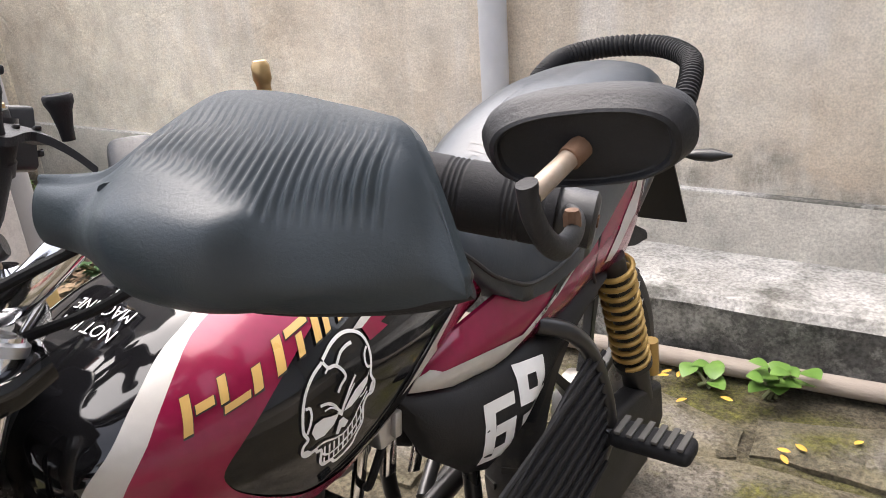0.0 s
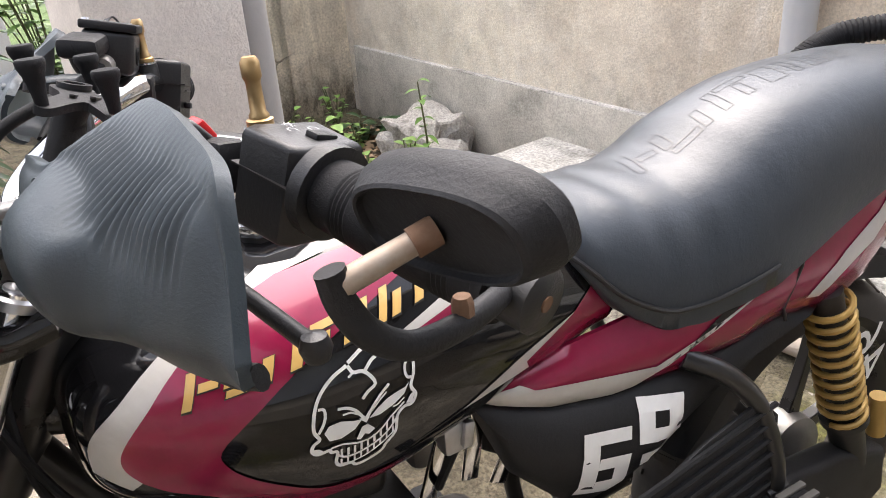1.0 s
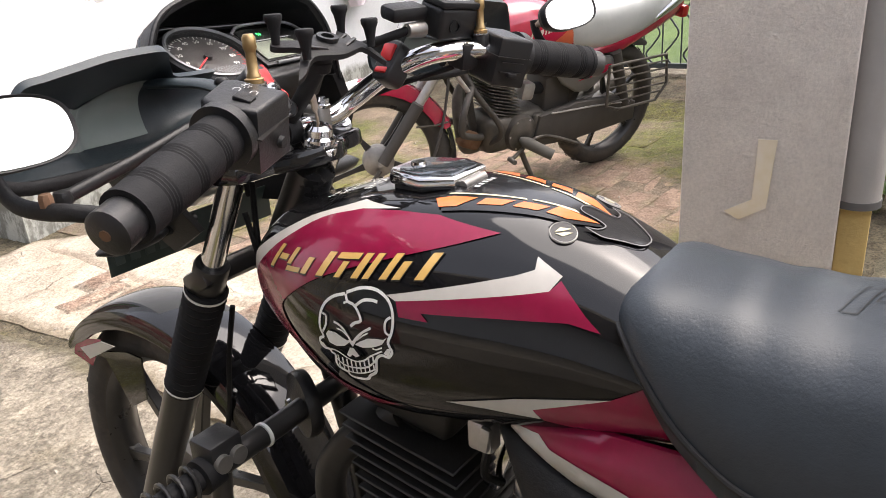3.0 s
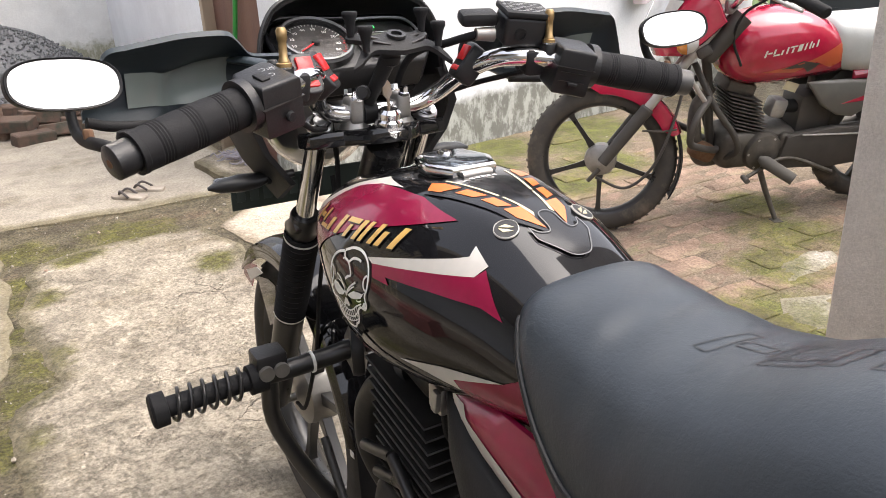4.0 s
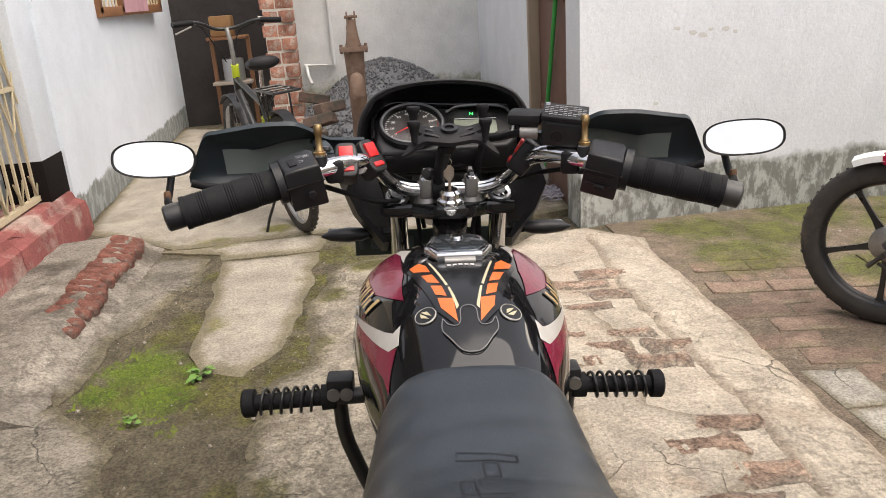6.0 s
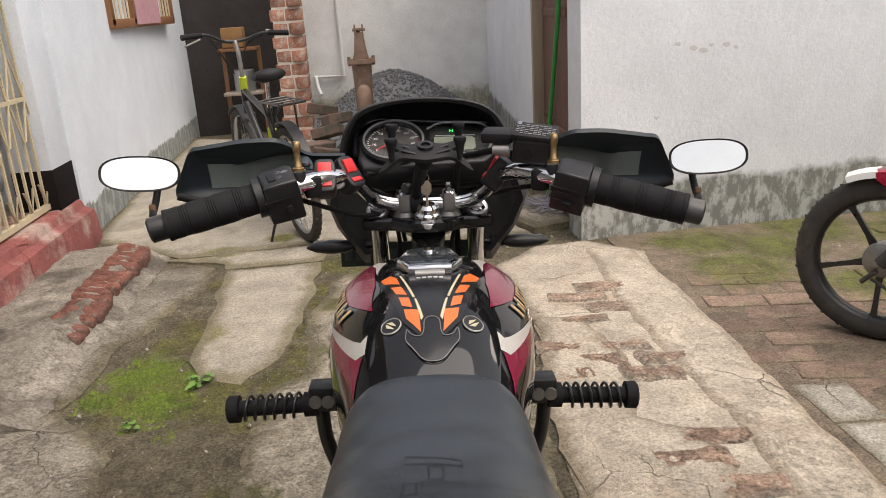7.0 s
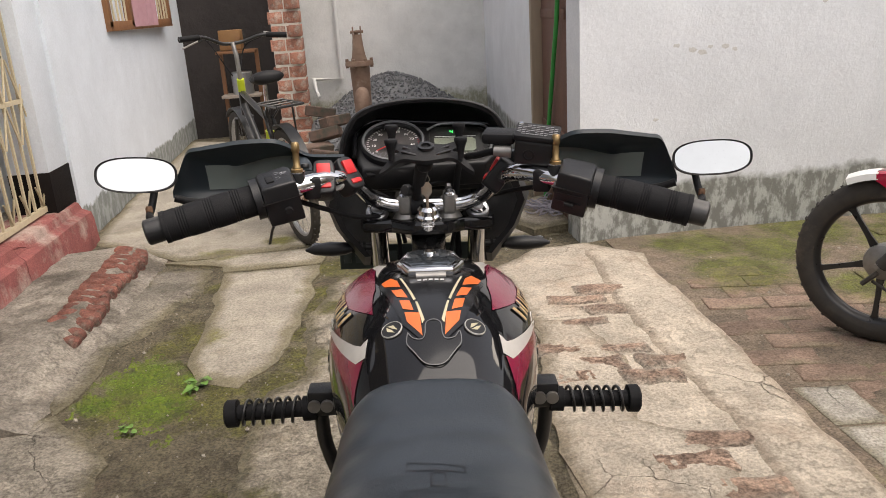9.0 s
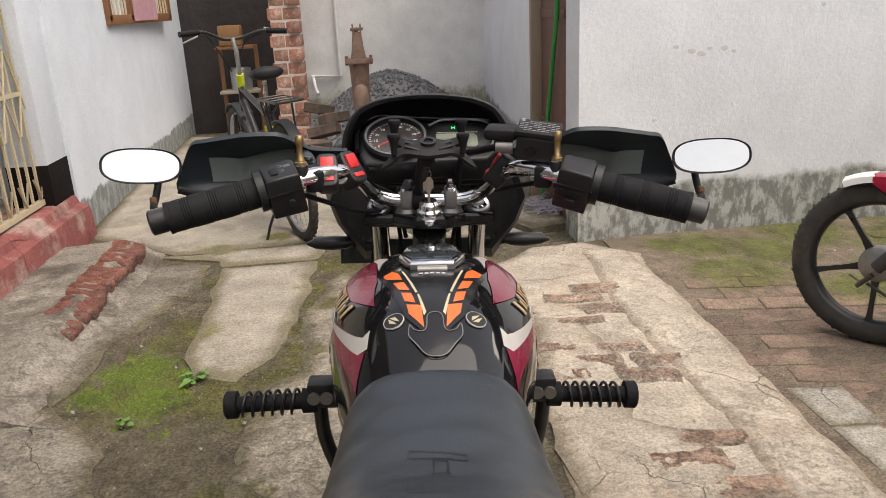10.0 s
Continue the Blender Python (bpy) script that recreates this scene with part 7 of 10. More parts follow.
horn = part("horn", lathe([(0, 0.02), (0.018, 0.022), (0.03, 0.016), (0.044, 0.012), (0.046, 0.004), (0.044, -0.006), (0.02, -0.012), (0, -0.014)], axis((-0.055, -0.012, 0.588), (-0.8, 0.35, 0.0)), 32), BLACK_PLASTIC, bike, "round black horn")
part("horn_centre", lathe([(0, 0.026), (0.012, 0.026), (0.014, 0.02), (0, 0.02)], axis((-0.055, -0.012, 0.588), (-0.8, 0.35, 0.0)), 20), CHROME, horn)

# leg guard with sprung highway pegs
lg = part("leg_guard", tube([(-0.21, -0.012, 0.583), (-0.12, -0.02, 0.590), (-0.06, -0.03, 0.600), (0.06, -0.03, 0.600), (0.12, -0.02, 0.590), (0.21, -0.012, 0.583)], 0.0145, 16, smooth=5), FRAME_BLACK, bike, "black leg guard bar with sprung pegs")
for s in (-1, 1):
    part("guard_tube", tube([(s * 0.20, -0.012, 0.58), (s * 0.19, 0.0, 0.48), (s * 0.12, -0.04, 0.34), (s * 0.04, -0.08, 0.29)], 0.013, 14, smooth=5), FRAME_BLACK, lg)
    a, b = V((s * 0.205, -0.010, 0.583)), V((s * 0.365, -0.012, 0.578))
    pg = part("peg", tube([a, a + (b - a) * 0.15, a + (b - a) * 0.16, a + (b - a) * 0.86, a + (b - a) * 0.87, b - (b - a) * 0.02, b], [0.022, 0.022, 0.0145, 0.0145, 0.024, 0.0245, 0.021], 22), RUBBER, lg, "black rubber peg with coil spring")
    co = []
    for i in range(6 * 16 + 1):
        t = i / (6 * 16)
        an = t * 12 * math.pi
        co.append(a + (b - a) * (0.2 + 0.64 * t) + V((0, math.cos(an), math.sin(an))) * 0.0215)
    part("peg_spring", tube(co, 0.0028, 8), FRAME_BLACK, pg)
    part("peg_clamp", box((s * 0.196, -0.006, 0.604), (0.046, 0.042, 0.034), (0, 0, 0), 0.005), BLACK_PLASTIC, lg, "square black peg clamp")
    for q in (-1, 1):
        part("clamp_disc", tube([(s * 0.196 + q * 0.011, -0.034, 0.596), (s * 0.196 + q * 0.011, -0.026, 0.596)], 0.011, 20), DULL_ALLOY, lg)
    part("tie", tube([(s * 0.134, -0.019, 0.589), (s * 0.138, -0.019, 0.589)], 0.0165, 16), WHITE_PRINT, lg)
    part("foot_peg", box((s * 0.2, -0.42, 0.30), (0.11, 0.045, 0.03), (0, 0, 0), 0.01), RUBBER, bike, "rubber rider footrest")
    part("foot_peg_bar", tube([(s * 0.06, -0.42, 0.28), (s * 0.16, -0.42, 0.29)], 0.010, 10), FRAME_BLACK, bike)

# ---- side panels ----
COWL_TOP = [(-0.328, 0.707), (-0.389, 0.716), (-0.46, 0.724), (-0.53, 0.732), (-0.62, 0.736), (-0.72, 0.740), (-0.80, 0.752), (-0.90, 0.778), (-1.0, 0.804), (-1.09, 0.816), (-1.14, 0.812)]
COWL_LOW = [(-0.330, 0.700), (-0.36, 0.682), (-0.42, 0.658), (-0.50, 0.642), (-0.587, 0.640), (-0.68, 0.644), (-0.76, 0.652), (-0.86, 0.636), (-0.95, 0.640), (-1.03, 0.672), (-1.10, 0.705)]


def along(poly, t):
    ks = [i / (len(poly) - 1) for i in range(len(poly))]
    return float(np.interp(t, ks, [p[0] for p in poly])), float(np.interp(t, ks, [p[1] for p in poly]))


for s in (-1, 1):
    rings = []
    for i in range(41):
        t = i / 40
        a, b = along(COWL_TOP, t), along(COWL_LOW, t)
        wid = np.interp(t, (0, 0.15, 0.5, 0.75, 1), (0.085, 0.105, 0.127, 0.120, 0.07))
        ring = []
        for k, du in ((0, -0.010), (0.25, 0.0), (0.5, 0.004), (0.75, 0.002), (0.92, -0.005), (1, -0.014)):
            v, w = a[0] + (b[0] - a[0]) * k, a[1] + (b[1] - a[1]) * k
            ring.append(V((s * (wid + du), v, w)))
        ring += [V((p.x - s * 0.006, p.y, p.z)) for p in ring[::-1]]
        rings.append(ring)
    sc_bm = loft(rings)
    sc_bm.normal_update()
    sc_tree = BVHTree.FromBMesh(sc_bm)
    sc = part("tail_cowl", sc_bm, CRIMSON, bike, "crimson side and tail cowl with silver flash", angle=50)
    side_decal("silver_flash", [(-0.338, 0.700), (-0.385, 0.703), (-0.400, 0.695), (-0.556, 0.668), (-0.720, 0.714), (-0.528, 0.648), (-0.493, 0.645), (-0.42, 0.664), (-0.345, 0.692)], SILVER, 0.0008, sc, (s,), sc_tree)
    side_decal("black_flash", [(-0.70, 0.728), (-0.74, 0.730), (-0.60, 0.672), (-0.57, 0.664)], BLACK_GLOSS, 0.0008, sc, (s,), sc_tree)
    side_decal("white_flash", [(-0.80, 0.672), (-0.83, 0.664), (-0.90, 0.70), (-1.0, 0.745), (-1.09, 0.80), (-1.06, 0.795), (-0.97, 0.765), (-0.87, 0.715)], SILVER, 0.0008, sc, (s,), sc_tree)
    for k in range(3):
        side_decal("grey_mark", [(-1.0 - 0.02 * k, 0.732 + 0.012 * k), (-1.014 - 0.02 * k, 0.737 + 0.012 * k), (-1.012 - 0.02 * k, 0.716 + 0.012 * k), (-0.998 - 0.02 * k, 0.711 + 0.012 * k)], GREY_PRINT, 0.0010, sc, (s,), sc_tree, 0.02)
    part("cowl_seam", tube([V((s * 0.126, v, w)) for v, w in ((-0.79, 0.752), (-0.785, 0.72), (-0.758, 0.672), (-0.764, 0.654))], 0.0025, 8), DARK_PRINT, sc)
    # black lower panel
    rings = []
    for i in range(25):
        t = i / 24
        top = along(COWL_LOW[:8], t)
        low = along([(-0.345, 0.672), (-0.375, 0.590), (-0.43, 0.535), (-0.47, 0.515), (-0.52, 0.53), (-0.60, 0.575), (-0.72, 0.622)], t)
        wid = np.interp(t, (0, 0.3, 0.6, 1), (0.088, 0.120, 0.128, 0.112))
        ring = []
        for k, du in ((-0.03, -0.016), (0.03, -0.006), (0.2, 0.003), (0.5, 0.007), (0.8, 0.0), (1, -0.018)):
            ring.append(V((s * (wid + du), top[0] + (low[0] - top[0]) * k, top[1] + (low[1] - top[1]) * k)))
        ring += [V((p.x - s * 0.005, p.y, p.z)) for p in ring[::-1]]
        rings.append(ring)
    pb = loft(rings)
    pb.normal_update()
    pt = BVHTree.FromBMesh(pb)
    pn = part("side_panel", pb, MATT_BLACK, bike, "matt black side panel with white number", angle=50)
    # six and nine in slanted squared strokes
    def stroke(x0, x1, y0, y1, ox, oy, s=s):
        def q(x, y):
            return (ox - 0.064 * x - 0.010 * (y - 0.5), oy + 0.082 * y - 0.014 * x)
        side_decal("numeral_stroke", [q(x0, y0), q(x1, y0), q(x1, y1), q(x0, y1)], WHITE_PRINT, 0.0010, pn, (s,), pt, 0.02)
    for ox, oy, strokes in ((-0.443, 0.545, ((0, 0.34, 0, 1), (0.34, 1, 0.80, 1), (0.34, 1, 0.42, 0.60), (0.34, 1, 0, 0.22), (0.68, 1, 0.22, 0.42))),
                            (-0.521, 0.556, ((0.66, 1, 0.0, 1), (0, 0.66, 0.80, 1), (0, 0.66, 0.36, 0.56), (0, 0.34, 0.56, 0.80), (0.1, 0.66, 0, 0.2)))):
        for a in strokes:
            stroke(*a, ox, oy)

# ---- tail ----
rail = part("grab_rail", tube([(-0.128, -1.01, 0.80), (-0.15, -1.035, 0.816), (-0.15, -1.105, 0.875), (-0.118, -1.185, 0.915), (-0.05, -1.230, 0.927), (0.05, -1.230, 0.927), (0.118, -1.185, 0.915), (0.15, -1.105, 0.875), (0.15, -1.035, 0.816), (0.128, -1.01, 0.80)], 0.0125, 14, smooth=8), FRAME_BLACK, bike, "grab rail wrapped in black cord")
rp = smooth_path([(-0.15, -1.075, 0.855), (-0.14, -1.145, 0.895), (-0.118, -1.185, 0.915), (-0.05, -1.230, 0.927), (0.05, -1.230, 0.927), (0.118, -1.185, 0.915), (0.14, -1.145, 0.895), (0.15, -1.075, 0.855)], 20)
co = []
for i in range(len(rp) * 6):
    f = i / 6
    j = min(int(f), len(rp) - 2)
    p = rp[j] + (rp[j + 1] - rp[j]) * (f - j)
    t = (rp[j + 1] - rp[j]).normalized()
    n1 = t.cross(V((0, 0, 1))).normalized()
    n2 = t.cross(n1)
    a = f * 3.2
    co.append(p + (n1 * math.cos(a) + n2 * math.sin(a)) * 0.0165)
part("cord_wrap", tube(co, 0.0045, 6), RUBBER, rail, "black braided cord wound round the rail")
part("tail_lamp", box((0, -1.185, 0.77), (0.14, 0.05, 0.07), (-12, 0, 0), 0.018, 3), RED_LENS, bike, "red tail lamp")
part("tail_cover", box((0, -1.12, 0.80), (0.19, 0.14, 0.05), (6, 0, 0), 0.02, 3), BLACK_PLASTIC, bike)
rf = fender(V((0, -0.955, 0.30)), 0.345, 28, 120, 0.07, 0.03, MATT_BLACK, "rear_mudguard", bike)
for s in (-1, 1):
    tb = text_bm("46", 0.105)
    tb.transform(Matrix(((0, 0, s, s * 0.0745), (0.30, -0.95, 0, -1.045), (0.95, 0.30, 0, 0.475), (0, 0, 0, 1))))
    part("number", tb, WHITE_PRINT, rf, "white racing number", smooth=False)
part("plate_holder", plate([(-0.07, 0), (0.07, 0), (0.08, -0.16), (-0.08, -0.16)], 0.004, pose(0, -1.26, 0.70, 68, 0, 0)), MATT_BLACK, rf)
for s in (-1, 1):
    part("rear_indicator", tube([(s * 0.05, -1.22, 0.72), (s * 0.10, -1.24, 0.72), (s * 0.12, -1.245, 0.72), (s * 0.15, -1.25, 0.72), (s * 0.185, -1.255, 0.72)], [0.007, 0.007, 0.015, 0.017, 0.004], 14, flat=0.75), BLACK_PLASTIC, bike, "slim black rear indicator")

# ribbed clothing guard, pillion footrest and hanger
cg = part("clothing_guard", plate([(-0.42, 0.50), (-0.50, 0.525), (-0.60, 0.565), (-0.69, 0.585), (-0.725, 0.55), (-0.73, 0.40), (-0.66, 0.33), (-0.5, 0.30), (-0.40, 0.33)], 0.006, Matrix(((0, 0, 1, -0.158), (1, 0, 0, 0), (0, 1, 0, 0), (0, 0, 0, 1))), bevel=0.002), MATT_BLACK, bike, "black ribbed clothing guard beside the rear wheel")
for k in range(9):
    z = 0.335 + k * 0.024
    part("guard_rib", tube([(-0.160, -0.43 + 0.002 * k, z + 0.0), (-0.160, -0.715, z + 0.045)], 0.004, 6), MATT_BLACK, cg)
for s in (-1, 1):
    hg = part("footrest_hanger", tube([(s * 0.115, -0.60, 0.66), (s * 0.145, -0.645, 0.632), (s * 0.152, -0.70, 0.56), (s * 0.155, -0.735, 0.44), (s * 0.14, -0.70, 0.36), (s * 0.10, -0.58, 0.31)], 0.0125, 14, smooth=6), FRAME_BLACK, bike, "black pillion footrest hanger")
    pf = part("pillion_footrest", box((s * 0.225, -0.735, 0.424), (0.125, 0.052, 0.030), (0, 0, 0), 0.012, 3), RUBBER, hg, "worn ribbed rubber pillion footrest")
    for k in range(6):
        part("tread_rib", box((s * (0.178 + k * 0.019), -0.735, 0.4405), (0.010, 0.05, 0.006), (0, 0, 0), 0.002), WORN_RUBBER, pf)
    part("footrest_pivot", lathe([(0, 0.02), (0.017, 0.018), (0.02, 0), (0.017, -0.018), (0, -0.02)], axis((s * 0.152, -0.735, 0.42), (0, 1, 0)), 16), FRAME_BLACK, hg)
part("chain_case", plate([(-0.42, 0.24), (-0.44, 0.40), (-0.6, 0.42), (-0.92, 0.38), (-1.03, 0.34), (-1.04, 0.26), (-0.95, 0.21), (-0.6, 0.22)], 0.045, Matrix(((0, 0, 1, -0.135), (1, 0, 0, 0), (0, 1, 0, 0), (0, 0, 0, 1))), bevel=0.012, seg=3), MATT_BLACK, bike, "black chain case")
part("side_stand", tube([(-0.08, -0.33, 0.25), (-0.16, -0.28, 0.12), (-0.22, -0.26, 0.005)], 0.011, 12), FRAME_BLACK, bike, "black side stand")

# ================= the second motorcycle =================
RED_LACQUER = mat("red_lacquer", (0.36, 0.010, 0.040), (0.30, 0.008, 0.033), scale=50, rough=0.2, coat=0.8, rvar=0.06)
DUST_BLACK = mat("dusty_black", (0.035, 0.032, 0.029), (0.05, 0.045, 0.04), scale=14, rough=0.65, bump=0.0006)
DUST_METAL = mat("dusty_engine_metal", (0.115, 0.105, 0.092), (0.06, 0.055, 0.048), scale=22, rough=0.6, metal=0.5, bump=0.0012)
PALE_METAL = mat("dull_fork_metal", (0.40, 0.39, 0.37), (0.30, 0.29, 0.275), scale=30, rough=0.45, metal=0.5, bump=0.0004)
GREY_SEAT = mat("grey_leatherette", (0.40, 0.415, 0.405), (0.33, 0.345, 0.34), scale=12, rough=0.38, bump=0.001, bscale=200)
GREY_PANEL = mat("grey_side_panel", (0.115, 0.115, 0.108), (0.09, 0.09, 0.085), scale=14, rough=0.4)
CLEAR_LENS = mat("headlamp_lens", (0.50, 0.50, 0.49), (0.40, 0.40, 0.40), scale=40, rough=0.12, metal=0.2, coat=0.8)
VISOR_BLACK = mat("visor_black", (0.022, 0.022, 0.024), (0.017, 0.017, 0.018), scale=30, rough=0.4)
BIKE2 = pose(2.04, 1.05, 0.012, 0, -10, 64.5) @ Matrix.Scale(0.98, 4)
b2 = tagged(empty("motorcycle", BIKE2), "dusty red motorcycle with grey seat leaning on its stand", "motorcycle")
HUB2 = V((0, 0.355, 0.30))
STEER = Matrix.Translation(HUB2) @ Matrix.Rotation(radians(-27), 4, V((0, -0.49, 0.87))) @ Matrix.Translation(-HUB2)


def steered(ob):
    """Turn a part with the front fork."""
    ob.matrix_basis = STEER @ ob.matrix_basis
    return ob


def ring_body(sts, n=20, p=2.6):
    """A body over stations (v, top, half width, bottom), with rounded cross-sections."""
    rings = []
    for v, zt, hw, zb in dense4(sts, 4):
        zc, hz = (zt + zb) / 2, (zt - zb) / 2
        rings.append([V((x, v, zc + y)) for x, y in ellipse(hw, hz, n, p)])
    return loft(rings)


def side_plate(poly, u, thick, s, bevel=0.0, dv=0.0):
    """A plate in the (v, w) plane at half width u of side s."""
    return plate([(v + dv, w) for v, w in poly], thick, Matrix(((0, 0, s, s * u), (1, 0, 0, 0), (0, 1, 0, 0), (0, 0, 0, 1))), bevel=bevel)


steered(alloy_wheel(b2, HUB2, 0.08, 5, phase=0.0))
alloy_wheel(b2, V((0, -0.89, 0.30)), 0.09, 5, name="rear_wheel")
f2 = fender(HUB2, 0.318, 80, 158, 0.058, 0.05, RED_LACQUER, "front_mudguard", b2)
tagged(steered(f2), "glossy red front mudguard")
part("mud_flap", loft([[V((u, 0.355 + r * math.cos(radians(a)), 0.30 + r * math.sin(radians(a)))) for u, r in ((-0.05, 0.312), (0, 0.322), (0.05, 0.312), (0.05, 0.308), (0, 0.318), (-0.05, 0.308))] for a in range(154, 214, 6)]), RUBBER, f2, "black mud flap")
part("white_tip", loft([[V((u, 0.355 + r * math.cos(radians(a)), 0.30 + r * math.sin(radians(a)))) for u, r in ((-0.058, 0.30), (-0.053, 0.322), (0, 0.334), (0.053, 0.322), (0.058, 0.30), (0.05, 0.30), (0, 0.33), (-0.05, 0.30))] for a in (62, 68, 74, 81)]), WHITE_PRINT, f2, "white painted mudguard tip")
part("fender_stay", tube([(-0.064, 0.20, 0.43), (-0.066, 0.12, 0.43), (-0.064, 0.07, 0.44)], 0.004, 8), DUST_METAL, f2)
for s in (-1, 1):
    a, b = V((s * 0.08, 0.345, 0.30)), V((s * 0.08, -0.05, 0.845))
    lg2 = steered(part("fork_leg", tube([a, a + (b - a) * 0.40, a + (b - a) * 0.41], [0.023, 0.026, 0.02], 16), DUST_BLACK, b2, "black fork slider"))
    part("stanchion", tube([a + (b - a) * 0.38, b], 0.0185, 14), PALE_METAL, lg2, "dull grey fork tube")
    part("fork_shroud", tube([V((s * 0.05, -0.01, 0.705)), V((s * 0.05, -0.02, 0.72)), V((s * 0.05, -0.13, 0.86))], [0.030, 0.036, 0.036], 18), DUST_BLACK, lg2, "black fork shroud")
    ind = steered(part("indicator", lathe([(0, -0.040), (0.022, -0.036), (0.038, -0.018), (0.044, 0.004), (0.0, 0.004)], axis((s * 0.165, 0.065, 0.772), (0, 1, -0.1)), 24), CLEAR_LENS, b2, "round grey indicator with amber lens"))
    part("lens", lathe([(0.0, 0.005), (0.044, 0.005), (0.040, 0.024), (0.026, 0.038), (0, 0.042)], axis((s * 0.165, 0.065, 0.772), (0, 1, -0.1)), 24), AMBER, ind, "amber lens")
    part("stalk", tube([(s * 0.06, 0.04, 0.74), (s * 0.13, 0.05, 0.765)], 0.011, 10), DUST_BLACK, ind)
steered(part("brake_cable", tube([(-0.06, 0.37, 0.235), (-0.075, 0.25, 0.20), (-0.075, 0.15, 0.29), (-0.07, 0.09, 0.45), (-0.06, 0.04, 0.70)], 0.006, 8, smooth=6), DUST_BLACK, b2))
steered(part("brake_arm", tube([(-0.065, 0.355, 0.27), (-0.07, 0.40, 0.22)], 0.009, 8), DUST_METAL, b2))
steered(part("lower_yoke", box((0, 0.0, 0.735), (0.21, 0.055, 0.04), (-29, 0, 0), 0.01), DUST_BLACK, b2))


# headlamp cowl
def side_loft(poly, secs, c=(-0.02, 0.86)):
    """A body spanned across u by one side profile (v, w), shrunk by k and pushed forward by d at each station."""
    rings = []
    for u, k, d in [(-u, k, d) for u, k, d in secs[::-1]] + [q for q in secs if q[0] > 0]:
        rings.append([V((u, c[0] + (v - c[0]) * k + (d if v > c[0] else 0), c[1] + (w - c[1]) * k)) for v, w in poly])
    return loft(rings)


COWL_SECS = [(0.0, 1.0, 0.045), (0.05, 1.0, 0.035), (0.085, 0.99, 0.015), (0.108, 0.97, 0.0), (0.118, 0.9, -0.004), (0.122, 0.7, -0.008)]
cw2 = steered(part("headlamp_cowl", side_loft([(0.165, 0.795), (0.125, 0.86), (0.085, 0.912), (0.02, 0.965), (-0.045, 1.01), (-0.062, 0.985), (-0.03, 0.93), (-0.075, 0.84), (0.01, 0.758), (0.08, 0.714), (0.135, 0.716), (0.152, 0.75)], COWL_SECS, (0.04, 0.85)), RED_LACQUER, b2, "red headlamp cowl with dark visor", angle=35))
part("headlamp", side_loft([(0.186, 0.806), (0.165, 0.865), (0.142, 0.924), (0.085, 0.916), (0.125, 0.865), (0.166, 0.804)], [(0.0, 1.0, 0.05), (0.05, 1.0, 0.038), (0.085, 0.99, 0.018), (0.106, 0.97, 0.002), (0.113, 0.9, -0.002)], (0.12, 0.86)), CLEAR_LENS, cw2, "clear headlamp glass", angle=35)
part("visor", side_loft([(0.144, 0.928), (0.06, 0.998), (-0.022, 1.085), (-0.05, 1.092), (-0.072, 1.042), (-0.048, 1.008), (0.02, 0.968), (0.085, 0.916)], [(0.0, 1.0, 0.04), (0.05, 1.0, 0.03), (0.085, 0.98, 0.012), (0.105, 0.94, 0.0), (0.112, 0.85, -0.004)], (0.02, 1.0)), VISOR_BLACK, cw2, "dark tinted visor", angle=35)
for s in (-1, 1):
    for v, w in ((0.045, 0.855), (0.075, 0.955), (-0.03, 1.035), (-0.02, 0.945)):
        part("cowl_screw", lathe([(0, 0.004), (0.007, 0.003), (0.009, 0), (0, 0)], axis((s * (0.116 if w < 0.95 else 0.108), v, w), (s, 0.1, 0.1)), 12), PALE_METAL, cw2)
part("meter", box((0, -0.055, 0.965), (0.18, 0.05, 0.08), (50, 0, 0), 0.015), BLACK_PLASTIC, cw2, "black twin-dial meter")
for s in (-1, 1):
    part("meter_rim", lathe([(0.030, 0.0), (0.038, 0.0), (0.038, 0.012), (0.030, 0.012)], axis((s * 0.045, -0.074, 0.985), (0, -0.77, 0.64)), 24), PALE_METAL, cw2)
hb2 = steered(part("handlebar", tube([(-0.36, -0.335, 0.885), (-0.26, -0.27, 0.925), (-0.18, -0.20, 0.955), (-0.12, -0.13, 0.945), (-0.06, -0.09, 0.895), (0.06, -0.09, 0.895), (0.12, -0.13, 0.945), (0.18, -0.20, 0.955), (0.26, -0.27, 0.925), (0.36, -0.335, 0.885)], 0.012, 12, smooth=5), CHROME, b2, "chrome handlebar"))
for s in (-1, 1):
    part("grip", tube([(s * 0.24, -0.255, 0.933), (s * 0.25, -0.262, 0.929), (s * 0.365, -0.338, 0.883), (s * 0.37, -0.341, 0.881)], [0.024, 0.02, 0.021, 0.016], 16), RUBBER, hb2, "black rubber grip")
    part("switch", box((s * 0.205, -0.225, 0.952), (0.055, 0.05, 0.055), (0, 0, -s * 32), 0.012), BLACK_PLASTIC, hb2)
    part("lever", tube([(s * 0.18, -0.17, 0.95), (s * 0.24, -0.19, 0.925), (s * 0.35, -0.27, 0.885)], [0.008, 0.006, 0.005], 10), PALE_METAL, hb2)
    part("bar_clamp", box((s * 0.035, -0.088, 0.89), (0.03, 0.04, 0.05), (0, 0, 0), 0.008), PALE_METAL, hb2)
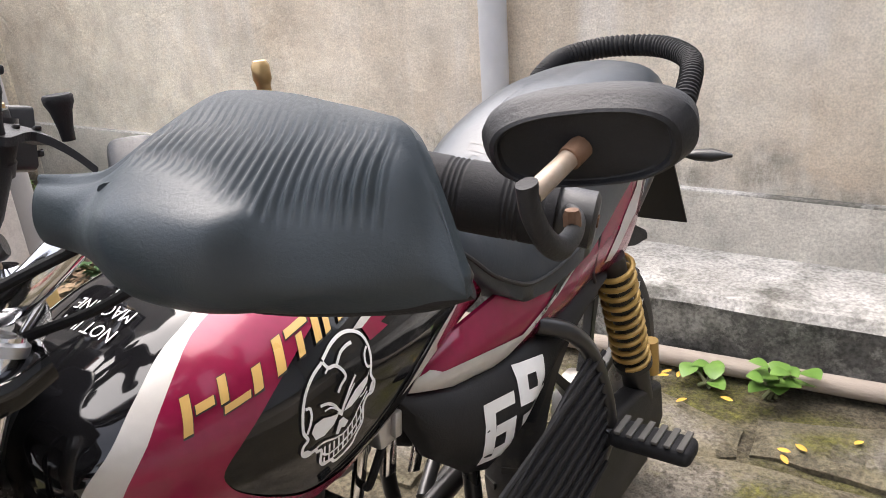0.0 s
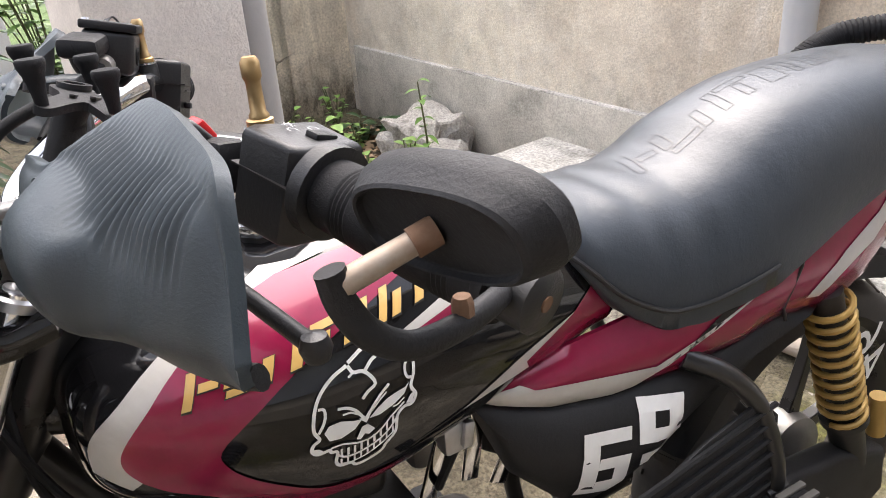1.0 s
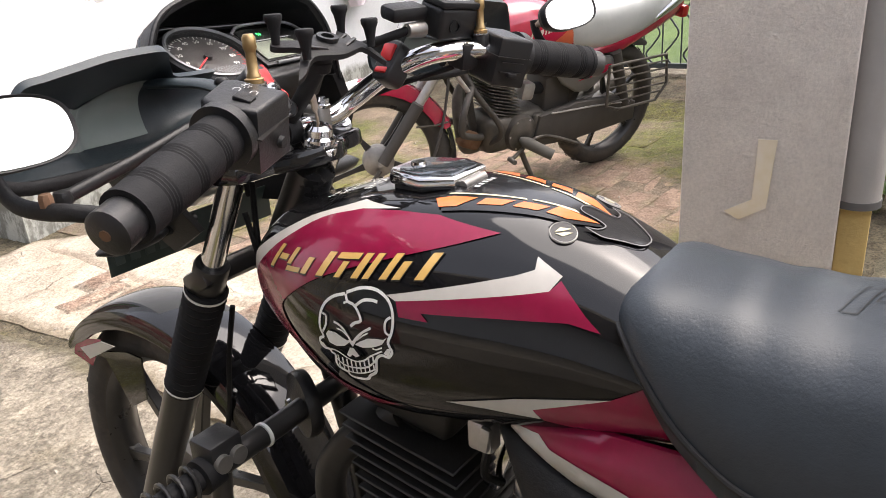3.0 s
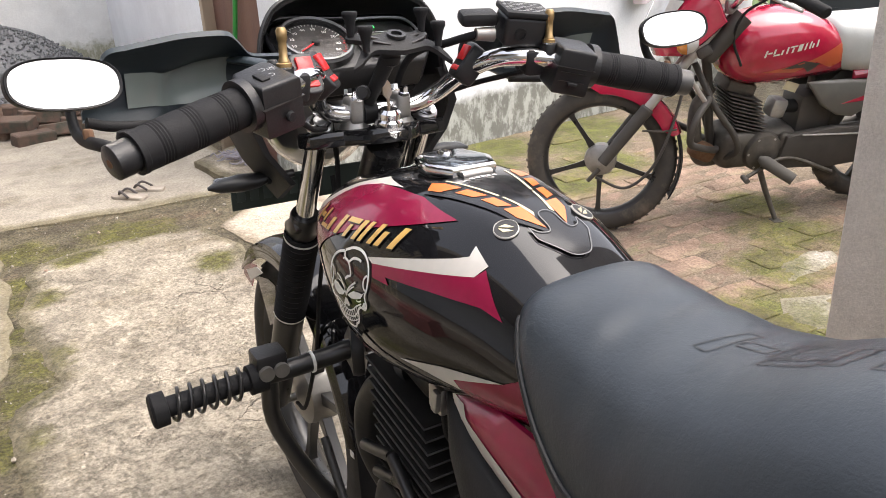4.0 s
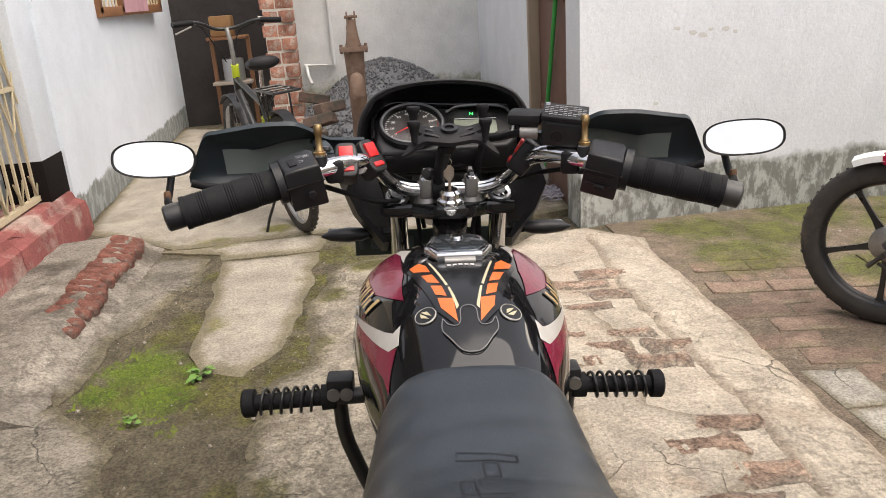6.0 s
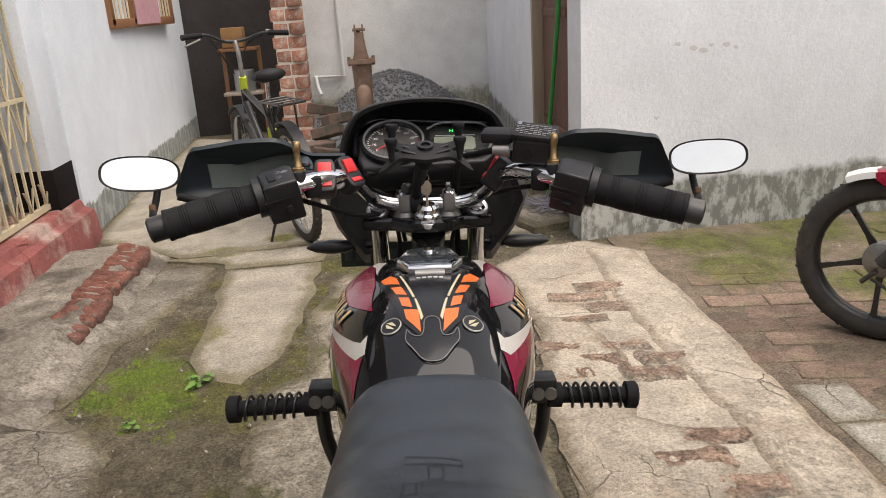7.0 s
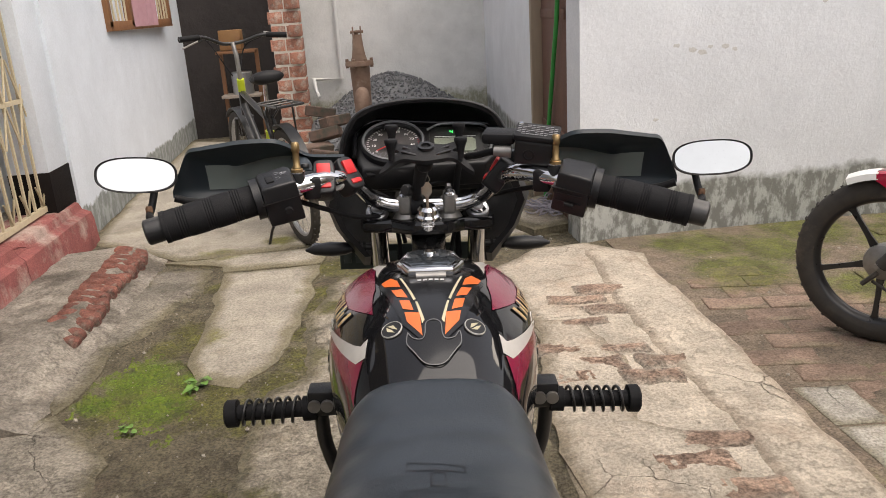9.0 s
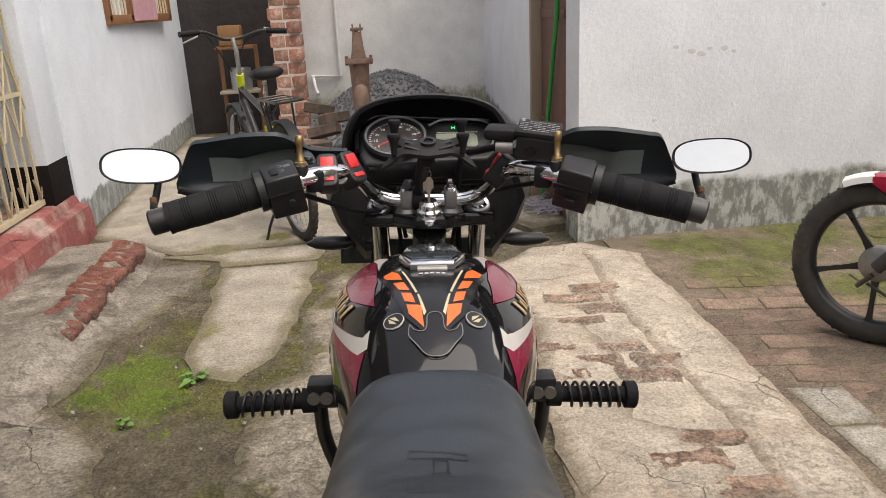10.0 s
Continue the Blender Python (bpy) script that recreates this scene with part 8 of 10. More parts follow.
for pts in ([(-0.17, -0.19, 0.94), (-0.13, -0.02, 0.96), (-0.06, 0.03, 0.90), (-0.03, 0.0, 0.76)], [(0.16, -0.18, 0.94), (0.06, 0.0, 1.0), (-0.03, -0.02, 0.92), (-0.05, -0.06, 0.75)], [(-0.14, -0.15, 0.95), (-0.10, -0.05, 1.0), (-0.02, -0.02, 0.97), (0.04, -0.04, 0.8)], [(-0.18, -0.2, 0.93), (-0.13, -0.12, 0.87), (-0.07, -0.10, 0.78), (-0.04, -0.14, 0.68)]):
    part("cable", tube(pts, 0.005, 6, smooth=6), RUBBER, hb2)
TANK2 = ring_body([(-0.075, 0.745, 0.03, 0.70), (-0.09, 0.80, 0.085, 0.645), (-0.14, 0.845, 0.120, 0.605), (-0.22, 0.868, 0.138, 0.587), (-0.32, 0.872, 0.142, 0.588), (-0.42, 0.856, 0.134, 0.596), (-0.50, 0.818, 0.118, 0.602), (-0.57, 0.76, 0.096, 0.608), (-0.63, 0.69, 0.065, 0.614)], 32)
TANK2.normal_update()
T2_BVH = BVHTree.FromBMesh(TANK2)
tk2 = part("fuel_tank", TANK2, RED_LACQUER, b2, "glossy red fuel tank with silver marks", angle=60)
part("tank_cap", lathe([(0, 0.012), (0.036, 0.012), (0.042, 0.006), (0.044, 0), (0, 0)], axis((0, -0.36, 0.867), (0, -0.12, 1)), 28), PALE_METAL, tk2)
FLAME = mat("orange_flash", (0.42, 0.09, 0.03), (0.36, 0.05, 0.03), rough=0.3, coat=0.5)
for s in (-1, 1):
    for k, shp in enumerate(MARK_SHAPES):
        v0, w0 = -0.195 - k * 0.031, 0.722 + k * 0.0042
        for x0, x1, y0, y1 in shp:
            side_decal("silver_mark", [(v0 - 0.029 * q - 0.006 * r, w0 + 0.004 * q + 0.026 * r) for q, r in ((x0, y0), (x1, y0), (x1, y1), (x0, y1))], SILVER, 0.0012, tk2, (s,), T2_BVH, 0.02)
    side_decal("orange_flash", [(-0.20, 0.662), (-0.40, 0.70), (-0.54, 0.755), (-0.60, 0.70), (-0.50, 0.655), (-0.42, 0.69), (-0.34, 0.655)], FLAME, 0.0008, tk2, (s,), T2_BVH, 0.02)
    side_decal("dark_flash", [(-0.28, 0.672), (-0.37, 0.672), (-0.40, 0.648), (-0.44, 0.682), (-0.36, 0.70)], DUST_BLACK, 0.0012, tk2, (s,), T2_BVH, 0.02)
    pan = [(-0.42, 0.60), (-0.50, 0.603), (-0.60, 0.60), (-0.78, 0.585), (-0.82, 0.565), (-0.79, 0.52), (-0.65, 0.44), (-0.58, 0.452), (-0.50, 0.50)]
    sp2 = part("side_panel", side_plate(pan, 0.095, 0.028, s, 0.012), GREY_PANEL, b2, "grey side panel with red flash", angle=50)
    part("panel_flash", side_plate([(-0.585, 0.503), (-0.75, 0.552), (-0.78, 0.55), (-0.745, 0.518), (-0.66, 0.508)], 0.1225, 0.002, s), RED_LACQUER, sp2)
    part("tail_cowl", loft([[V((s * u, v, w)) for u, w in pl] for v, pl in ((-0.62, ((0.09, 0.63), (0.115, 0.615), (0.10, 0.595))), (-0.85, ((0.11, 0.68), (0.13, 0.645), (0.11, 0.60))), (-1.1, ((0.09, 0.74), (0.10, 0.70), (0.08, 0.66))), (-1.3, ((0.03, 0.76), (0.035, 0.73), (0.03, 0.70))))]), RED_LACQUER, b2, "red tail cowl", angle=50)
    part("rear_shock", tube([(s * 0.115, -0.80, 0.60), (s * 0.12, -0.90, 0.33)], 0.026, 12), DUST_BLACK, b2)
    part("swingarm", tube([(s * 0.08, -0.46, 0.30), (s * 0.09, -0.92, 0.30)], 0.018, 10), DUST_BLACK, b2)
    part("foot_peg", tube([(s * 0.13, -0.27, 0.30), (s * 0.15, -0.29, 0.29), (s * 0.24, -0.37, 0.245)], [0.012, 0.026, 0.024], 14), WORN_RUBBER, b2, "worn rubber footrest")
part("seat", ring_body([(-0.50, 0.79, 0.07, 0.70), (-0.525, 0.822, 0.10, 0.655), (-0.58, 0.826, 0.118, 0.62), (-0.72, 0.824, 0.134, 0.605), (-0.88, 0.832, 0.138, 0.625), (-1.05, 0.852, 0.128, 0.68), (-1.22, 0.858, 0.10, 0.74), (-1.30, 0.835, 0.06, 0.77)], 28, 3), GREY_SEAT, b2, "long pale grey dual seat", angle=60)
part("grab_rail", tube([(-0.12, -1.02, 0.72), (-0.145, -1.12, 0.80), (-0.12, -1.28, 0.875), (0, -1.36, 0.90), (0.12, -1.28, 0.875), (0.145, -1.12, 0.80), (0.12, -1.02, 0.72)], 0.013, 10, smooth=6), CHROME, b2, "chrome grab rail")
part("tail_lamp", box((0, -1.30, 0.70), (0.12, 0.05, 0.06), bevel=0.015), RED_LENS, b2)
fender(V((0, -0.89, 0.30)), 0.335, 20, 120, 0.065, 0.03, DUST_BLACK, "rear_mudguard", b2)
e2 = part("engine", box((0, -0.29, 0.315), (0.19, 0.33, 0.17), bevel=0.045, seg=3), DUST_METAL, b2, "dusty grey engine")
part("engine_cover", lathe([(0, 0.034), (0.045, 0.034), (0.055, 0.028), (0.076, 0.024), (0.084, 0.006), (0.084, -0.01), (0, -0.01)], axis((-0.09, -0.30, 0.31), (-1, 0, 0)), 32), DUST_METAL, e2, "dusty round crankcase cover")
part("clutch_cover", lathe([(0, 0.03), (0.06, 0.03), (0.075, 0.02), (0.08, 0), (0, 0)], axis((0.09, -0.33, 0.32), (1, 0, 0)), 28), DUST_METAL, e2)
part("sprocket_cover", box((-0.10, -0.41, 0.325), (0.035, 0.12, 0.12), (12, 0, 0), 0.025, 3), DUST_METAL, e2)
for k in range(6):
    a = k * math.pi / 3
    part("cover_bolt", lathe([(0, 0.006), (0.006, 0.006), (0.006, 0), (0, 0)], axis((-0.11, -0.30 + 0.068 * math.cos(a), 0.31 + 0.068 * math.sin(a)), (-1, 0, 0)), 6), PALE_METAL, e2)
part("cylinder", tube([(0, -0.25, 0.38), (0, -0.185, 0.58)], 0.055, 18), DUST_METAL, e2)
for k in range(10):
    part("cooling_fin", box((0, -0.245 + 0.006 * k, 0.395 + 0.0165 * k), (0.165, 0.15, 0.005), (17, 0, 0), 0.0015, 1), DUST_METAL, e2)
part("cylinder_head", box((0, -0.18, 0.575), (0.12, 0.13, 0.05), (17, 0, 0), 0.014, 2), DUST_METAL, e2)
part("carburettor", box((-0.03, -0.36, 0.475), (0.07, 0.07, 0.08), (10, 0, 0), 0.016, 2), PALE_METAL, e2, "pale grey carburettor")
part("air_box", box((0, -0.52, 0.43), (0.15, 0.16, 0.20), (0, 0, 0), 0.03, 2), DUST_BLACK, b2, "black air box")
part("intake_hose", tube([(-0.03, -0.39, 0.475), (-0.03, -0.46, 0.47)], 0.028, 14), RUBBER, e2)
part("battery_sticker", box((-0.078, -0.375, 0.575), (0.004, 0.06, 0.035), (20, 0, 0)), CREAM_PRINT, e2)
part("frame", tube([(0, -0.02, 0.74), (0, -0.06, 0.60), (0, -0.10, 0.40), (0, -0.15, 0.25), (0, -0.3, 0.22), (0, -0.5, 0.26), (0, -0.52, 0.60)], 0.018, 12, smooth=5), DUST_BLACK, b2)
part("backbone", tube([(0, -0.02, 0.76), (0, -0.3, 0.63), (0, -0.9, 0.62)], 0.02, 10), DUST_BLACK, b2)
for s in (-1, 1):
    lgd = part("leg_guard", tube([(s * 0.03, -0.03, 0.60), (s * 0.10, -0.02, 0.565), (s * 0.155, 0.04, 0.525), (s * 0.17, 0.065, 0.47), (s * 0.165, 0.06, 0.41), (s * 0.14, 0.0, 0.375), (s * 0.10, -0.08, 0.34), (s * 0.05, -0.12, 0.32)], 0.014, 12, smooth=6), DUST_BLACK, b2, "black looped leg guard")
    part("guard_brace", tube([(s * 0.04, 0.03, 0.69), (s * 0.11, -0.04, 0.54), (s * 0.14, -0.13, 0.42), (s * 0.13, -0.165, 0.34), (s * 0.07, -0.15, 0.28)], 0.0125, 12, smooth=6), DUST_BLACK, lgd)
    part("chrome_brace", tube([(s * 0.09, 0.09, 0.68), (s * 0.12, 0.0, 0.555)], 0.0095, 10), PALE_METAL, lgd, "pale metal brace")
part("exhaust", tube([(0.03, -0.10, 0.555), (0.0, -0.03, 0.50), (-0.03, -0.02, 0.40), (-0.02, -0.05, 0.31), (0.05, -0.13, 0.23), (0.12, -0.3, 0.21), (0.15, -0.7, 0.25), (0.16, -1.15, 0.33)], [0.021, 0.045], 14, smooth=5), DUST_METAL, b2, "dusty exhaust pipe")
part("pipe_heel", box((-0.045, -0.06, 0.315), (0.075, 0.11, 0.075), (25, 0, 0), 0.026, 3), RUST, b2, "rusty pipe clamp")
part("gear_lever", tube([(-0.17, -0.20, 0.235), (-0.15, -0.25, 0.245), (-0.13, -0.36, 0.285), (-0.13, -0.45, 0.275), (-0.15, -0.60, 0.215)], 0.0085, 10, smooth=4), DUST_METAL, b2, "rusty heel and toe gear lever")
part("lever_pad", tube([(-0.155, -0.20, 0.235), (-0.20, -0.195, 0.235)], 0.011, 10), WORN_RUBBER, b2)
part("side_stand", tube([(-0.08, -0.30, 0.26), (-0.13, -0.33, 0.15), (-0.185, -0.37, 0.035)], [0.014, 0.010], 10), DUST_METAL, b2, "side stand taking the weight")
part("stand_foot", box((-0.19, -0.372, 0.028), (0.05, 0.04, 0.008), (0, 10, 0), bevel=0.002), DUST_METAL, b2)
part("chain_case", side_plate([(-0.35, 0.24), (-0.38, 0.38), (-0.60, 0.405), (-0.85, 0.385), (-0.97, 0.34), (-0.97, 0.25), (-0.6, 0.225)], 0.085, 0.045, -1, 0.012), DUST_BLACK, b2, "black chain case")
part("case_edge", tube([(-0.132, -0.44, 0.385), (-0.132, -0.7, 0.37), (-0.132, -0.92, 0.35)], 0.004, 6), PALE_METAL, b2)
bsk = part("wire_guard", tube([(-0.17, -0.72, 0.56), (-0.18, -0.72, 0.38), (-0.18, -0.80, 0.35), (-0.18, -1.04, 0.35), (-0.18, -1.10, 0.42), (-0.17, -1.08, 0.56), (-0.17, -0.72, 0.56)], 0.007, 8), DUST_METAL, b2, "wire clothing guard")
for k in range(5):
    part("guard_wire", tube([(-0.178, -0.72, 0.39 + k * 0.036), (-0.178, -1.09, 0.39 + k * 0.036)], 0.004, 6), DUST_METAL, bsk)

# ================= bicycle =================
NEON = mat("neon_yellow", (0.55, 0.65, 0.03), (0.48, 0.58, 0.03), scale=20, rough=0.4)
cyc = tagged(empty("bicycle", pose(-0.455, 3.04, 0, 0, -4, 22)), "black and neon yellow bicycle on its kickstand", "bicycle")


def spoked_wheel(c, R, parent, name):
    m = Matrix.Translation(c) @ pose(0, 0, 0, 0, 90, 0)
    w = part(name, lathe([(R - 0.05, -0.016), (R - 0.03, -0.025), (R - 0.008, -0.02), (R, -0.006), (R, 0.006), (R - 0.008, 0.02), (R - 0.03, 0.025), (R - 0.05, 0.016)], m, 48), TYRE_M, parent, "knobbly black bicycle tyre")
    for k in range(40):
        for q in (-1, 1):
            t = box((R, 0, q * 0.012), (0.008, 0.016, 0.010))
            t.transform(m @ Matrix.Rotation(2 * math.pi * (k + q * 0.25) / 40, 4, "Z"))
            part("knob", t, TYRE_M, w)
    part("rim", lathe([(R - 0.05, -0.014), (R - 0.062, -0.010), (R - 0.066, 0), (R - 0.062, 0.010), (R - 0.05, 0.014), (R - 0.046, 0)], m, 48), ALLOY, w, "silver rim")
    for k in range(28):
        a = 2 * math.pi * k / 28
        part("spoke", tube([m @ V((0.018 * math.cos(a + 0.5), 0.018 * math.sin(a + 0.5), 0.02 * (-1) ** k)), m @ V(((R - 0.06) * math.cos(a), (R - 0.06) * math.sin(a), 0))], 0.0013, 5), DULL_ALLOY, w)
    part("hub", tube([c + V((-0.04, 0, 0)), c + V((0.04, 0, 0))], 0.018, 12), DULL_ALLOY, w)
    return w


spoked_wheel(V((0, 0, 0.33)), 0.33, cyc, "rear_wheel")
spoked_wheel(V((0, 1.05, 0.33)), 0.33, cyc, "front_wheel")
cf = part("cycle_frame", tube([(0, 0.40, 0.30), (0, 0.26, 0.74)], 0.017, 12), FRAME_BLACK, cyc, "black cycle frame with neon bands")
dt = part("down_tube", tube([(0, 0.40, 0.30), (0, 0.80, 0.72)], 0.022, 12), FRAME_BLACK, cf)
part("yellow_band", tube([(0, 0.335, 0.505), (0, 0.30, 0.615)], 0.026, 12), NEON, cf, "neon yellow painted band")
part("yellow_band", tube([(0, 0.43, 0.332), (0, 0.52, 0.426)], 0.0228, 12), NEON, dt, "neon yellow painted band")
part("yellow_band", tube([(0, 0.545, 0.452), (0, 0.58, 0.489)], 0.0228, 12), NEON, dt, "neon yellow painted band")
part("top_tube", tube([(0, 0.28, 0.68), (0, 0.78, 0.80)], 0.018, 12), FRAME_BLACK, cf)
part("head_tube", tube([(0, 0.83, 0.66), (0, 0.765, 0.86)], 0.022, 12), FRAME_BLACK, cf)
part("yellow_band", tube([(0, 0.782, 0.81), (0, 0.758, 0.885)], 0.0235, 12), NEON, cf, "neon yellow painted band")
for s in (-1, 1):
    part("chain_stay", tube([(s * 0.05, 0, 0.33), (s * 0.03, 0.40, 0.30)], 0.010, 8), NEON, cf)
    part("seat_stay", tube([(s * 0.05, 0, 0.33), (s * 0.02, 0.27, 0.70)], 0.009, 8), FRAME_BLACK, cf)
    part("fork_blade", tube([(s * 0.05, 1.05, 0.33), (s * 0.05, 0.87, 0.64)], 0.013, 8), FRAME_BLACK, cf)
    part("rack_strut", tube([(s * 0.06, 0.0, 0.34), (s * 0.07, 0.0, 0.795)], 0.006, 6), FRAME_BLACK, cf)
    part("rack_strut", tube([(s * 0.065, 0.14, 0.79), (s * 0.02, 0.27, 0.68)], 0.006, 6), FRAME_BLACK, cf)
    part("grip", tube([(s * 0.20, 0.72, 1.143 - s * 0.02), (s * 0.32, 0.69, 1.135 - s * 0.03)], 0.017, 12), RUBBER, cf)
    part("brake_lever", tube([(s * 0.2, 0.76, 1.14), (s * 0.3, 0.76, 1.11)], 0.006, 6), DULL_ALLOY, cf)
part("stem", tube([(0, 0.765, 0.86), (0, 0.735, 1.03), (0, 0.765, 1.10)], 0.014, 10), DULL_ALLOY, cf)
part("bars", tube([(-0.32, 0.69, 1.165), (-0.18, 0.725, 1.16), (-0.06, 0.77, 1.105), (0.06, 0.77, 1.10), (0.18, 0.725, 1.125), (0.32, 0.69, 1.105)], 0.011, 10, smooth=5), FRAME_BLACK, cf)
part("saddle", loft([[V((x, v, z + y)) for x, y in ellipse(hw, hz, 18)] for v, hw, hz, z in ((0.08, 0.02, 0.02, 0.925), (0.10, 0.085, 0.035, 0.93), (0.16, 0.095, 0.038, 0.925), (0.24, 0.06, 0.03, 0.92), (0.34, 0.03, 0.022, 0.918), (0.37, 0.012, 0.012, 0.914))]), MATT_BLACK, cyc, "padded black saddle", angle=60)
part("seat_post", tube([(0, 0.26, 0.74), (0, 0.20, 0.91)], 0.013, 10), CHROME, cf)
rk = part("carrier", tube([(-0.07, -0.20, 0.80), (-0.07, 0.18, 0.79), (0.07, 0.18, 0.79), (0.07, -0.20, 0.80), (-0.07, -0.20, 0.80)], 0.007, 8), FRAME_BLACK, cyc, "black rear carrier")
for v in (-0.15, -0.05, 0.05, 0.15):
    part("carrier_rod", tube([(-0.07, v, 0.797), (0.07, v, 0.797)], 0.005, 6), FRAME_BLACK, rk)
part("mudguard", loft([[V((u, 0.355 * math.cos(radians(a)), 0.33 + 0.355 * math.sin(radians(a)))) for u in (-0.03, -0.02, 0, 0.02, 0.03)] + [V((u, 0.350 * math.cos(radians(a)), 0.33 + 0.350 * math.sin(radians(a)))) for u in (0.03, 0.02, 0, -0.02, -0.03)] for a in range(60, 175, 8)]), BLACK_PLASTIC, cyc)
part("front_mudguard", loft([[V((u, 1.05 + 0.355 * math.cos(radians(a)), 0.33 + 0.355 * math.sin(radians(a)))) for u in (-0.03, 0, 0.03)] + [V((u, 1.05 + 0.350 * math.cos(radians(a)), 0.33 + 0.350 * math.sin(radians(a)))) for u in (0.03, 0, -0.03)] for a in range(50, 200, 10)]), BLACK_PLASTIC, cyc)
part("kickstand", tube([(-0.05, 0.02, 0.33), (-0.16, 0.06, 0.10), (-0.2, 0.07, -0.008)], 0.008, 8), FRAME_BLACK, cyc)
cr = part("crank", lathe([(0, 0.004), (0.09, 0.004), (0.09, -0.004), (0, -0.004)], axis((0.05, 0.40, 0.30), (1, 0, 0)), 32), DUST_BLACK, cyc)
for s in (-1, 1):
    part("crank_arm", tube([(s * 0.06, 0.40, 0.30), (s * 0.075, 0.40 - s * 0.12, 0.30 - s * 0.12)], 0.011, 8), DUST_METAL, cr)
    part("pedal", box((s * 0.12, 0.40 - s * 0.12, 0.30 - s * 0.12), (0.09, 0.07, 0.025), bevel=0.004), RUST, cr)
for pts in ([(-0.2, 0.75, 1.14), (-0.12, 0.88, 1.12), (-0.02, 0.86, 0.9)], [(0.2, 0.75, 1.12), (0.1, 0.9, 1.06), (0.02, 0.86, 0.88)]):
    part("brake_cable", tube(pts, 0.004, 6, smooth=6), RUBBER, cyc)

# ================= back corner: pump, rubble, gravel, pillar =================
RUSTY_PUMP = mat("rusty_cast_iron", (0.17, 0.105, 0.075), (0.25, 0.17, 0.125), scale=16, rough=0.8, metal=0.2, bump=0.003, bscale=60, c3=(0.33, 0.27, 0.22), s3=5, k3=0.58)
pump = tagged(empty("hand_pump", pose(-0.06, 5.0, 0)), "rusty cast-iron hand pump standing among rubble", "pump")
part("pump_barrel", lathe([(0.0, 0.0), (0.085, 0.0), (0.085, 0.06), (0.068, 0.08), (0.064, 0.3), (0.068, 0.5), (0.072, 0.66), (0.078, 0.82), (0.0, 0.82)], None, 28), RUSTY_PUMP, pump)
part("flange", lathe([(0, 0.86), (0.105, 0.86), (0.11, 0.85), (0.11, 0.825), (0.0, 0.825)], None, 28), RUSTY_PUMP, pump)
for k in range(6):
    a = k * math.pi / 3
    part("flange_bolt", lathe([(0, 0.88), (0.013, 0.88), (0.013, 0.81), (0, 0.81)], pose(0.095 * math.cos(a), 0.095 * math.sin(a), 0), 6), RUSTY_PUMP, pump)
part("spout", tube([(0, -0.05, 0.60), (0, -0.14, 0.62), (0, -0.19, 0.57), (0, -0.20, 0.50)], [0.05, 0.055, 0.055, 0.06], 18, smooth=4), RUSTY_PUMP, pump)
part("pump_head", loft([[V((x, y, z)) for x, y in ellipse(a, b, 16)] for z, a, b in ((0.86, 0.06, 0.06), (0.95, 0.045, 0.045), (1.02, 0.038, 0.03), (1.06, 0.03, 0.025))]), RUSTY_PUMP, pump)
for s in (-1, 1):
    part("fork_ear", plate([(-0.03, 0), (0.03, 0), (0.022, 0.12), (-0.012, 0.14)], 0.012, Matrix(((0, 0, 1, s * 0.03 - 0.006), (1, 0, 0, 0), (0, 1, 0, 0.98), (0, 0, 0, 1))), bevel=0.002), RUSTY_PUMP, pump)
part("pivot_pin", tube([(-0.05, 0, 1.08), (0.05, 0, 1.08)], 0.012, 10), RUSTY_PUMP, pump)
part("handle_stub", tube([(0.0, 0.0, 1.08), (-0.02, 0.1, 1.03), (-0.03, 0.3, 0.98)], 0.015, 10), RUSTY_PUMP, pump)

DARK_BRICK = mat("dark_damp_brick", (0.15, 0.095, 0.072), (0.10, 0.072, 0.056), scale=18, rough=0.95, bump=0.006, bscale=40, c3=(0.06, 0.065, 0.05), s3=6, k3=0.52, vary=0.3)
rb = box((0, 0, 0), (0.25, 0.125, 0.085), bevel=0.008, seg=1)
rough_up(rb, 0.005, 14)
BRICK_MESH = finish(rb, "rubble_brick", DARK_BRICK, angle=30)
random.seed(4)
heap = [(-0.42, 4.6, 0.04, 20), (-0.30, 4.45, 0.04, -35), (-0.44, 4.75, 0.12, 60), (-0.36, 4.6, 0.20, 10), (-0.28, 4.7, 0.12, -20), (-0.46, 4.95, 0.20, 25), (-0.38, 5.05, 0.30, -15), (-0.30, 5.2, 0.38, 40), (-0.42, 5.3, 0.45, 5), (-0.5, 5.1, 0.06, 70),
        (0.12, 4.7, 0.04, 15), (0.3, 4.8, 0.05, -25), (0.22, 4.95, 0.13, 5), (0.45, 4.9, 0.05, 35), (0.42, 5.05, 0.14, -10), (0.62, 5.0, 0.05, 12), (0.58, 5.15, 0.14, 48), (0.75, 5.1, 0.05, -30), (0.72, 5.3, 0.15, 8), (0.88, 5.3, 0.08, 60), (0.35, 5.25, 0.24, 22), (0.55, 5.35, 0.25, -18), (0.8, 5.5, 0.2, 30), (0.05, 4.85, 0.12, -40)]
random.seed(61)
for lay in range(5):
    for k in range(10 - 2 * lay):
        heap.append((0.42 + random.uniform(-0.36, 0.40) * (1 - 0.18 * lay), 5.25 + random.uniform(-0.25, 0.25), 0.05 + lay * 0.082, random.uniform(-50, 50)))
for x, y, z, a in heap:
    o = new("rubble_brick", BRICK_MESH)
    o.matrix_world = pose(x, y, z, random.uniform(-18, 18), random.uniform(-14, 14), a)
    tagged(o, "damp dark loose brick in the rubble heap", "brick", "bricks of the rubble heap")

